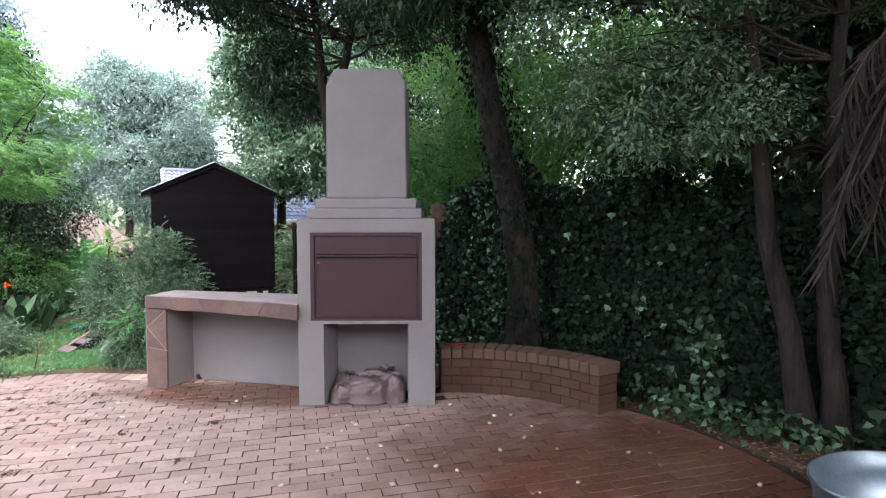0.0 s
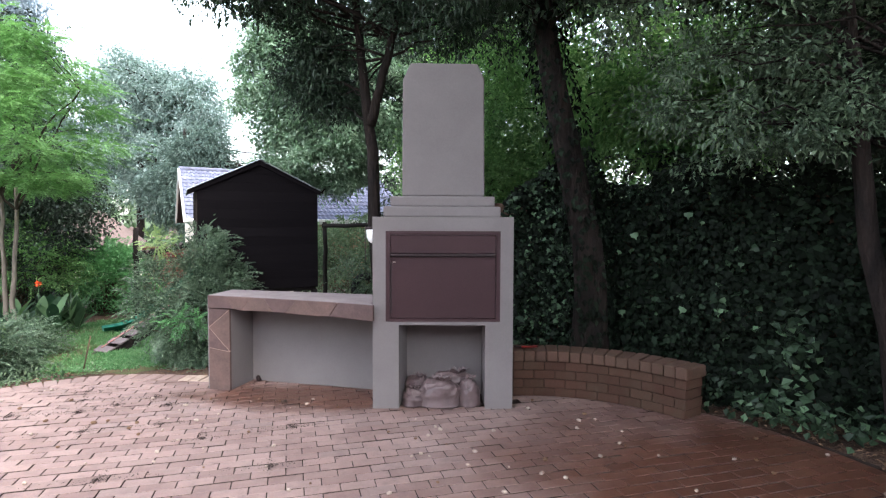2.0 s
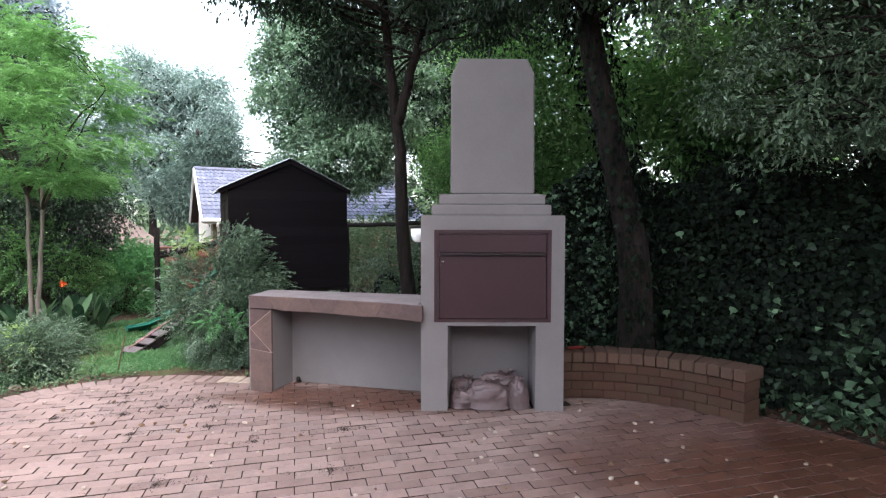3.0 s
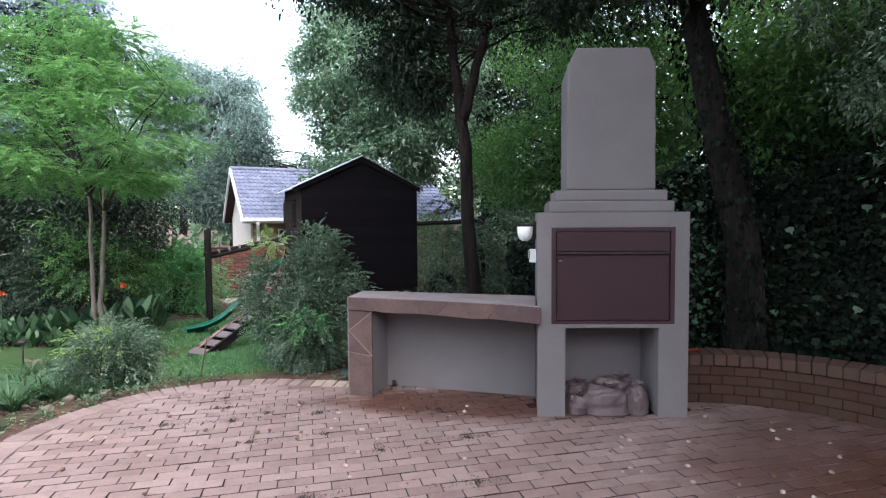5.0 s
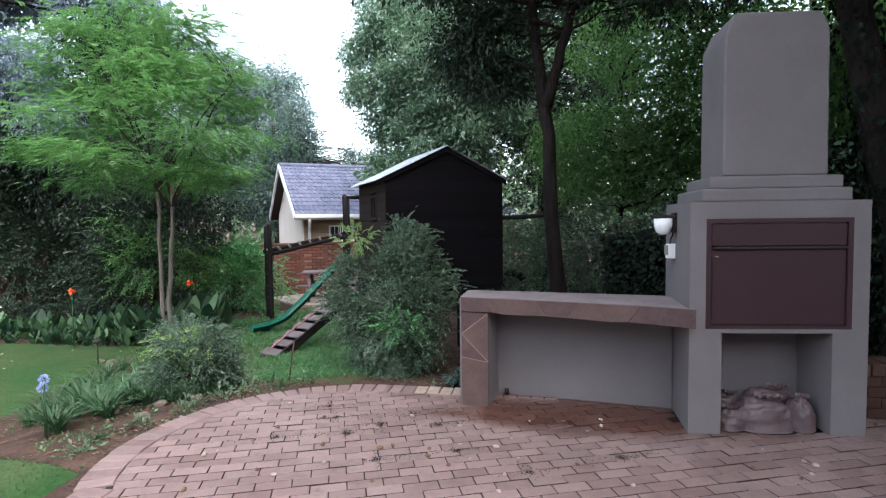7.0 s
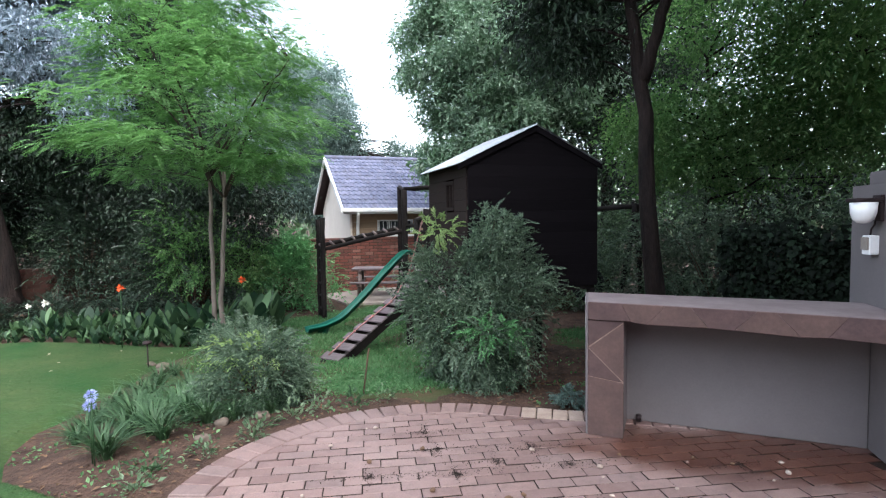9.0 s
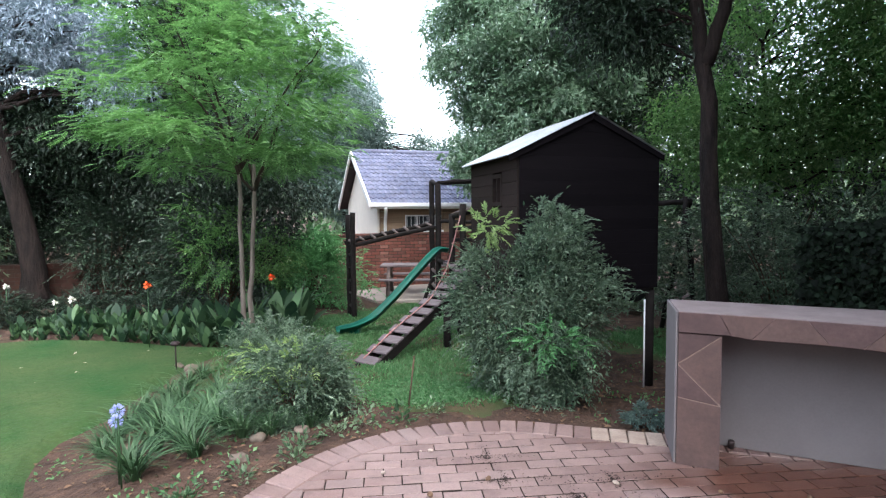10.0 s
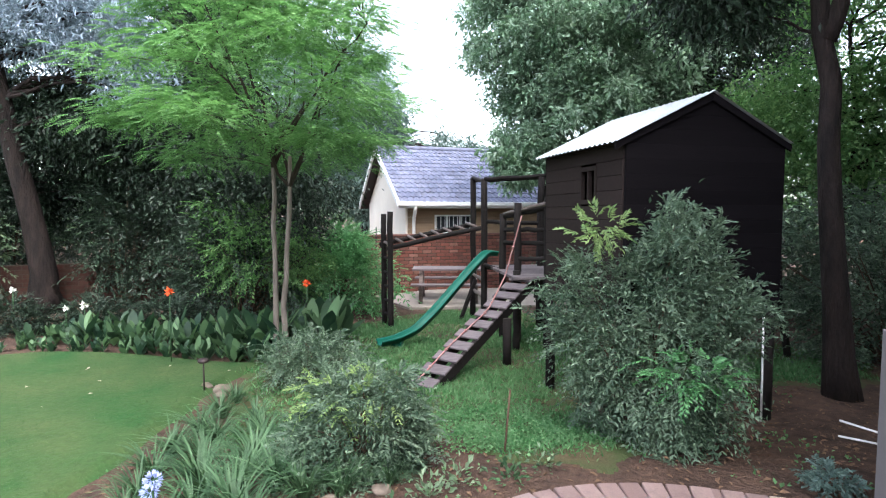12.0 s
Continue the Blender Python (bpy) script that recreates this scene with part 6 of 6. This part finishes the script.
def canna_mesh():
    Vs, Fs, c = [], [], 0
    for k in range(9):
        a = rng.uniform(0, 2 * math.pi)
        h0 = rng.uniform(0.05, 0.3)
        L, w = rng.uniform(0.32, 0.5), rng.uniform(0.11, 0.17)
        t = np.linspace(0, 1, 8)
        up = rng.uniform(0.45, 1.0)
        d, s = np.array([math.cos(a), math.sin(a), 0]), np.array([-math.sin(a), math.cos(a), 0])
        C = d * (0.03 + L * (1 - up * 0.75) * t ** 1.1)[:, None] + np.array([0, 0, 1.0]) * (h0 + L * up * t - 0.1 * (1 - up) * t ** 2)[:, None]
        ww = w * np.sin(np.pi * np.clip(t * 0.94 + 0.05, 0, 1)) ** 0.8
        V = np.stack([C - s * ww[:, None] / 2 + np.array([0, 0, 0.2]) * ww[:, None] * 0.5, C, C + s * ww[:, None] / 2 + np.array([0, 0, 0.2]) * ww[:, None] * 0.5], 1).reshape(-1, 3)
        i = np.arange(7)[:, None] * 3
        Vs.append(V), Fs.append(np.concatenate([i + np.array([[0, 1, 4, 3]]), i + np.array([[1, 2, 5, 4]])]) + c)
        c += len(V)
    me = np_mesh("leaves", np.concatenate(Vs), np.concatenate(Fs))
    me.materials.append(M["leaf_canna"])
    return shade(me)


cm = [canna_mesh() for _ in range(4)]
kk = 0
for k in range(44):
    u = k / 43
    for row in range(-1, 2):
        x = -12.6 + 4.5 * u + rng.normal(0, 0.07)
        y = 8.66 + 0.55 * u + (0.42 if row > 0 else 0.34) * row + rng.normal(0, 0.08)
        s = (0.6 + 0.72 * u + rng.uniform(-0.16, 0.16)) * (0.88 if row >= 0 else 0.5)
        if rng.random() < 0.12:
            continue
        t = thing("canna", "clump of broad upright green canna leaves", "plant", Matrix.Translation((x, y, gz(x, y) - 0.03)) @ Matrix.Rotation(rng.uniform(0, 6.28), 4, "Z") @ Matrix.Scale(s, 4), "cannas along the lawn")
        ob = new("leaves", cm[kk % 4])
        ob.parent = t
        kk += 1
PV, PF = leaf_arrays(*(lambda d: (d * 0.01, d, unit(rng.normal(size=d.shape)), np.full(len(d), 0.085), np.full(len(d), 0.05)))(unit(rng.normal(size=(16, 3)) + np.array([0, 0, 0.5]))))
for x, y, h, mt, lab, s in ((-9.75, 8.35, 0.95, "flower_orange", "orange canna flower on a tall stem", 0.75), (-8.35, 9.3, 0.95, "flower_orange", "orange canna flower on a tall stem", 0.75), (-12.2, 8.95, 0.5, "flower_white", "white rose bloom on a thin stem", 0.6), (-11.9, 9.0, 0.54, "flower_white", "white rose bloom on a thin stem", 0.8), (-13.6, 9.2, 0.7, "flower_white", "white rose bloom on a thin stem", 0.7)):
    t = thing("flower", lab, "flower", Matrix.Translation((x, y, gz(x, y))))
    bar("stem", (0, 0, 0), (0.01, 0, h), 0.007, M["leaf_blade"], t, 6)
    arr_part("bloom", PV * s + np.array([0.01, 0, h]), PF, M[mt], t)
t = thing("spiky_plant", "spiky green strap-leaved plant behind the cannas", "plant", Matrix.Translation((-8.35, 10.0, gz(-8.3, 10))))
V, F = strap(46, 0.85, 0.03, 0.6)
arr_part("leaves", V, F, M["leaf_shrub"], t)


for k in range(12):
    a = radians(100 + 96 * k / 11) + rng.normal(0, 0.03)
    r = LOBE_R + rng.uniform(0.08, 0.42)
    x, y = LOBE[0] + r * math.cos(a), LOBE[1] + r * math.sin(a)
    if lawn_left(x, y) > -0.05 or 96 < math.degrees(a) < 118:
        continue
    t = thing("low_plant", "low leafy plant at the terrace edge", "plant", Matrix.Translation((x, y, gz(x, y) - 0.005)), "low plants along the kerb")
    d = unit(rng.normal(size=(60, 3)) + np.array([0, 0, 0.5]))
    d[:, 2] = np.abs(d[:, 2])
    L = rng.uniform(0.025, 0.06, 60)
    V, F = leaf_arrays(d * rng.uniform(0.02, 0.16, 60)[:, None], d + rng.normal(size=(60, 3)) * 0.3, unit(rng.normal(size=(60, 3)) * 0.5 + np.array([0, 0, 1])), L, L * 0.5)
    V[:, 2] = np.maximum(V[:, 2], 0.008)
    arr_part("leaves", V, F, M["leaf_mid"] if k % 3 else M["leaf_blade"], t)


# stake light, rocks, leaf litter
st = thing("garden_light", "small black solar stake light by the lawn", "lamp", Matrix.Translation((-8.55, 7.5, gz(-8.55, 7.5))))
bar("stake", (0, 0, -0.03), (0, 0, 0.33), 0.009, M["steel_dark"], st, 6)
V, F = lathe([(0.001, 0.33), (0.05, 0.33), (0.06, 0.345), (0.045, 0.37), (0.001, 0.378)], 14)
arr_part("head", V, F, M["steel_dark"], st, "", True)


def rock(x, y, r, mat="rock"):
    bm = bmesh.new()
    bmesh.ops.create_icosphere(bm, subdivisions=3, radius=1)
    for v in bm.verts:
        v.co *= 1 + 0.35 * noise.noise(v.co * 1.3 + Vector((x * 7, y * 3, 0)))
        v.co = Vector((v.co.x * r, v.co.y * r * 0.8, v.co.z * r * 0.6))
    t = thing("rock", "rounded garden stone in the soil", "stone", Matrix.Translation((x, y, gz(x, y) + r * 0.25)), "stones in the bed")
    part("stone", bm, M[mat], t, "", True)


for x, y, r in ((-8.62, 7.62, 0.08), (-8.4, 7.6, 0.1), (-8.3, 7.45, 0.07), (-6.35, 5.95, 0.12), (-6.0, 5.42, 0.06), (-5.75, 5.6, 0.06), (-7.0, 5.3, 0.07), (-5.9, 5.05, 0.06), (-6.35, 5.25, 0.05)):
    rock(x, y, r)
stick = thing("garden_stick", "thin brown stick standing in the bed", "stick", Matrix.Translation((-5.15, 6.3, gz(-5.15, 6.3))))
bar("shaft", (0, 0, -0.02), (0.02, 0.12, 0.42), 0.008, M["twig"], stick, 6)
n = 7000
x, y = rng.uniform(-8.3, 2.9, n), rng.uniform(4.2, 11.5, n)
ok = (patio_sd(x, y) > 0.03) & (lawn_left(x, y) < 0)
x, y = x[ok], y[ok]
P = np.stack([x, y, ground_z(x, y) + 0.012], 1)
D = rng.normal(size=P.shape) * np.array([1, 1, 0.15])
L = rng.uniform(0.02, 0.06, len(x))
V, F = leaf_arrays(P, D, rng.normal(size=P.shape) * 0.3 + np.array([0, 0, 1]), L, L * 0.5)
n = 1500
x, y = rng.uniform(0.9, 2.7, n), rng.uniform(2.4, 5.6, n)
sd = patio_sd(x, y)
ok = (sd > -0.3) & (rng.random(n) < ease(-0.3, 0.02, sd)) & (np.hypot(x - 2.36, y - 3.28) > 0.6) & (np.hypot(x - 0.05, y - 4.1) > 1.78)
P = np.stack([x, y, np.where(sd < 0, 0.006, ground_z(x, y) + 0.015)], 1)[ok]
L = rng.uniform(0.015, 0.05, len(P))
V2, F2 = leaf_arrays(P, rng.normal(size=P.shape) * np.array([1, 1, 0.12]), rng.normal(size=P.shape) * 0.25 + np.array([0, 0, 1]), L, L * 0.5)
V, F = np.concatenate([V, V2]), np.concatenate([F, F2 + len(V)])
tagged(arr_part("leaf_litter", V, F, M["dry_leaf"]), "dry brown fallen leaves on the soil", "leaf litter", kind="stuff")
n = 26000
x, y = rng.uniform(-8.3, -2.6, n), rng.uniform(4.0, 9.5, n)
nz = np.array([noise.noise(Vector((a * 1.4, c * 1.4, 3))) for a, c in zip(x, y)])
ok = (patio_sd(x, y) > 0.05) & (lawn_left(x, y) < 0) & (nz > 0.05) & ((y > 6.2) | (rng.random(n) < 0.18)) & ((x < -4.4) | (rng.random(n) < 0.15))
P = np.stack([x[ok], y[ok], ground_z(x[ok], y[ok]) + 0.01], 1)
D = rng.normal(size=P.shape) * np.array([1, 1, 0.2]) + np.array([0, 0, 0.7])
L = rng.uniform(0.018, 0.045, len(P))
V, F = leaf_arrays(P, D, rng.normal(size=P.shape) * 0.5 + np.array([0, 0, 1]), L, L * 0.65)
# clover between the terrace and the ramp
n = 9000
k = rng.integers(0, 5, n)
cc = np.array([(-5.2, 6.55), (-4.85, 6.75), (-5.45, 6.85), (-5.0, 7.1), (-5.6, 7.3)])[k]
x, y = cc[:, 0] + rng.normal(0, 0.2, n), cc[:, 1] + rng.normal(0, 0.13, n)
P = np.stack([x, y, ground_z(x, y) + rng.uniform(0.01, 0.05, n)], 1)[patio_sd(x, y) > 0.12]
L = rng.uniform(0.014, 0.032, len(P))
V2, F2 = leaf_arrays(P, rng.normal(size=P.shape) * np.array([1, 1, 0.3]), rng.normal(size=P.shape) * 0.4 + np.array([0, 0, 1]), L, L * 0.8)
V, F = np.concatenate([V, V2]), np.concatenate([F, F2 + len(V)])
tagged(arr_part("groundcover", V, F, M["leaf_blade_grass"]), "low green weeds on the soil", "weeds", kind="stuff")

x, y = rng.uniform(-12.5, -7.6, 34), rng.uniform(4.4, 8.2, 34)
ok = lawn_left(x, y) > 0.1
P = np.stack([x[ok], y[ok], ground_z(x[ok], y[ok]) + 0.066], 1)
L = rng.uniform(0.03, 0.06, len(P))
V, F = leaf_arrays(P, rng.normal(size=P.shape) * np.array([1, 1, 0.1]), rng.normal(size=P.shape) * 0.2 + np.array([0, 0, 1]), L, L * 0.6)
tagged(arr_part("fallen_petals", V, F, M["pod"]), "pale fallen petals on the lawn", "petals", kind="stuff")

# far woods round the place
n = 1500
a = rng.uniform(0, 2 * math.pi, n)
r = rng.uniform(38, 62, n)
C = np.stack([-4 + r * np.cos(a), 6 + r * np.sin(a), -1 + 6.5 * rng.uniform(0, 1, n) ** 0.8 * (1 + 0.25 * np.sin(a * 9))], 1)
V, F = spray_leaves(C, 2.2, 26, 0.95, 0.2, 0.8, 0.6)
tagged(arr_part("far_woods", V, F, M["leaf_mid"]), "distant belt of green trees", "woods", kind="stuff")

# ---- terrace paving ----
patio = part("pavement", prism([(EDGE_X + 0.15, -2.2), (2.3, -2.2), (2.3, 4.1), (2.0, 4.7), (1.2, 5.5), (0.8, 5.8), (-4.0, 5.8), (-4.8, 5.5), (-5.25, 5.0), (-5.3, 4.2), (EDGE_X + 0.15, 3.7)], -0.2, -0.014, 2), M["sand"])
tagged(patio, "clay brick paved terrace with a curved border", "pavement", kind="structure")


def paver_mesh(l, w, h=0.05, c=0.006):
    xs, ys = (-l / 2, l / 2), (-w / 2, w / 2)
    V = [(x, y, z) for z, k in ((-h, 0), (-c, 0), (0, c)) for x, y in ((xs[0] + k, ys[0] + k), (xs[1] - k, ys[0] + k), (xs[1] - k, ys[1] - k), (xs[0] + k, ys[1] - k))]
    F = [(8, 9, 10, 11)] + [(a, (a + 1) % 4, (a + 1) % 4 + 4, a + 4) for a in range(4)] + [(a + 4, (a + 1) % 4 + 4, (a + 1) % 4 + 8, a + 8) for a in range(4)]
    return np.array(V), np.array(F)


PL, PW, TURN_DEG = 0.217, 0.1025, 20.5
PV, PF = paver_mesh(PL - 0.007, PW - 0.0085, 0.05, 0.0025)
pm = np_mesh("paver", PV, PF)
pm.materials.append(M["paver"])
shade(pm, False)
# earth clings to the sides, down in the joints
pm.materials.append(M["sand"])
sides = np.array([0] + [1] * 4 + [0] * 4, np.int32)
pm.polygons.foreach_set("material_index", sides)
ct, sn = math.cos(radians(TURN_DEG)), math.sin(radians(TURN_DEG))
near, rest, cutV, cutF, cn = [], [], [], [], 0
for r in range(-80, 80):
    for c in range(-45, 45):
        a, b2 = (c + 0.5 * (r % 2)) * PL, r * PW
        x, y = -1.5 + a * ct - b2 * sn, 2.5 + a * sn + b2 * ct
        sd = float(patio_sd(x, y))
        if sd > -0.11 or y < -2.1:
            continue
        if 0.0 <= x + 1.47 <= 1.25 and y > 5.2 + 0.09 * (x + 1.47) and (x - 0.05) < -0.3:
            continue
        z = rng.normal(0, 0.0018) - 0.001
        gxn = float(patio_sd(x + 0.01, y) - patio_sd(x - 0.01, y)) / 0.02
        gyn = float(patio_sd(x, y + 0.01) - patio_sd(x, y - 0.01)) / 0.02
        rect = [(x + p * ct - q * sn, y + p * sn + q * ct) for p, q in ((-0.104, -0.047), (0.104, -0.047), (0.104, 0.047), (-0.104, 0.047))]
        over = [sd + (p - x) * gxn + (q - y) * gyn + 0.217 for p, q in rect]
        if max(over) > 0:
            # a paver cut along the kerb
            poly = []
            for k in range(4):
                a0, a1, o0, o1 = rect[k], rect[(k + 1) % 4], over[k], over[(k + 1) % 4]
                if o0 <= 0:
                    poly.append(a0)
                if (o0 <= 0) != (o1 <= 0):
                    f = o0 / (o0 - o1)
                    poly.append((a0[0] + (a1[0] - a0[0]) * f, a0[1] + (a1[1] - a0[1]) * f))
            if len(poly) >= 3:
                m_ = len(poly)
                cutV += [(*p, z) for p in poly] + [(*p, z - 0.05) for p in poly]
                cutF += [(cn, cn + k, cn + k + 1) for k in range(1, m_ - 1)]
                cutF += [t3 for k in range(m_) for t3 in ((cn + k, cn + m_ + k, cn + (k + 1) % m_), (cn + (k + 1) % m_, cn + m_ + k, cn + m_ + (k + 1) % m_))]
                cn += 2 * m_
            continue
        m = Matrix.Translation((x, y, z)) @ Matrix.Rotation(radians(TURN_DEG) + rng.normal(0, 0.008), 4, "Z") @ Matrix.Rotation(rng.normal(0, 0.006), 4, "X")
        (near if -5.3 < x < -2.9 and 3.65 < y < 6 else rest).append(m)
rng.shuffle(near)
near, extra = near[:300], near[300:]
for m in near:
    ob = new("paver", pm)
    ob.parent = patio
    ob.matrix_basis = m
Vs = np.concatenate([np.c_[PV, np.ones(12)] @ np.array(m).T for m in rest + extra])[:, :3]
Fs = np.concatenate([PF + 12 * k for k in range(len(rest) + len(extra))])
ob = arr_part("pavers", np.concatenate([Vs, np.array(cutV)]), [Fs, np.array(cutF) + len(Vs)], M["paver_rest"], patio)
ob.data.materials.append(M["sand"])
ob.data.polygons.foreach_set("material_index", np.concatenate([np.tile(sides, len(Fs) // 9), np.zeros(len(ob.data.polygons) - len(Fs), np.int32)]))
ob["kind"] = "stuff"
# border of headers
BV, BF = paver_mesh(0.111, 0.21, 0.07, 0.006)
bmh = np_mesh("border_brick", BV, BF)
bmh.materials.append(M["paver"])
bmp = np_mesh("border_brick", BV, BF)
bmp.materials.append(M["pale_brick"])
shade(bmh, False), shade(bmp, False)
path = []
x = -1.7
while x > LOBE[0]:
    path.append((x, EDGE_Y - 0.105, 0.0))
    x -= 0.119
a = math.pi / 2
while a < radians(212):
    path.append((LOBE[0] + (LOBE_R - 0.105) * math.cos(a), LOBE[1] + (LOBE_R - 0.105) * math.sin(a), a - math.pi / 2))
    a += 0.119 / (LOBE_R - 0.105)
y = path[-1][1] - 0.119
while y > -1:
    path.append((EDGE_X + 0.105, y, math.pi / 2))
    y -= 0.119
for x, y, rot in path:
    ob = new("border_brick", bmp if -3.68 < x < -3.2 and y > 5 else bmh)
    ob.parent = patio
    ob.matrix_basis = Matrix.Translation((x, y, 0.002 + rng.normal(0, 0.002))) @ Matrix.Rotation(rot + rng.normal(0, 0.02), 4, "Z")

# fallen pods and petals, tufts in the joints
pod = bmesh.new()
bmesh.ops.create_icosphere(pod, subdivisions=2, radius=0.013)
for v in pod.verts:
    v.co *= 1 + 0.4 * noise.noise(v.co * 60)
    v.co.z *= 0.7
pod_me = bpy.data.meshes.new("pod")
pod.to_mesh(pod_me)
pod.free()
pod_me.materials.append(M["pod"])
brown = pod_me.copy()
brown.materials[0] = M["dry_leaf"]
for k in range(170):
    x, y = rng.uniform(-4.9, 2.1), rng.uniform(2.2, 5.6)
    if patio_sd(x, y) > -0.2 or (-1.75 < x < -0.1 and y > 4.95) or (x < -1.5 and y > 5.3) or (x > -0.25 and math.hypot(x - BC[0], y - BC[1]) > 1.4 and y > 4.8):
        continue
    ob = new("fallen_pod", pod_me if rng.random() < 0.55 else brown)
    s = rng.uniform(0.6, 1.4)
    ob.matrix_basis = Matrix.Translation((x, y, 0.01 * s)) @ Matrix.Rotation(rng.uniform(0, 6.28), 4, "Z") @ Matrix.Diagonal((s * rng.uniform(0.8, 1.5), s, s, 1))
    tagged(ob, "small fallen seed pod lying on the paving", "seed pod", "fallen pods")
n = 3600
cx = np.array([(-4.15, 5.05), (-3.95, 4.75), (-3.6, 4.35), (-3.3, 5.0), (-4.45, 4.6), (-2.6, 4.3), (-1.9, 3.9), (-2.9, 3.6), (-3.55, 5.2), (-3.75, 4.95), (-3.1, 4.55), (-4.3, 5.3), (-2.3, 5.2), (-2.0, 4.6)])
k = rng.integers(0, len(cx), n)
# creeping along the joints, which run with the courses
u, w = rng.normal(0, 0.2, n) * (rng.random(n) < 0.7) + rng.normal(0, 0.02, n), rng.normal(0, 0.018, n)
side = rng.random(n) < 0.35
u, w = np.where(side, w, u), np.where(side, u * 0.4, w)
P = np.c_[cx[k, 0] + u * ct - w * sn, cx[k, 1] + u * sn + w * ct, np.full(n, 0.001)]
L = rng.uniform(0.006, 0.02, n)
V, F = leaf_arrays(P, rng.normal(size=(n, 3)) * np.array([1, 1, 0.4]) + np.array([0, 0, 0.15]), rng.normal(size=(n, 3)) * 0.4 + np.array([0, 0, 1]), L, L * 0.4)
tagged(arr_part("joint_weeds", V, F, M["moss"]), "small dark dry weeds in the paving joints", "weeds", kind="stuff")
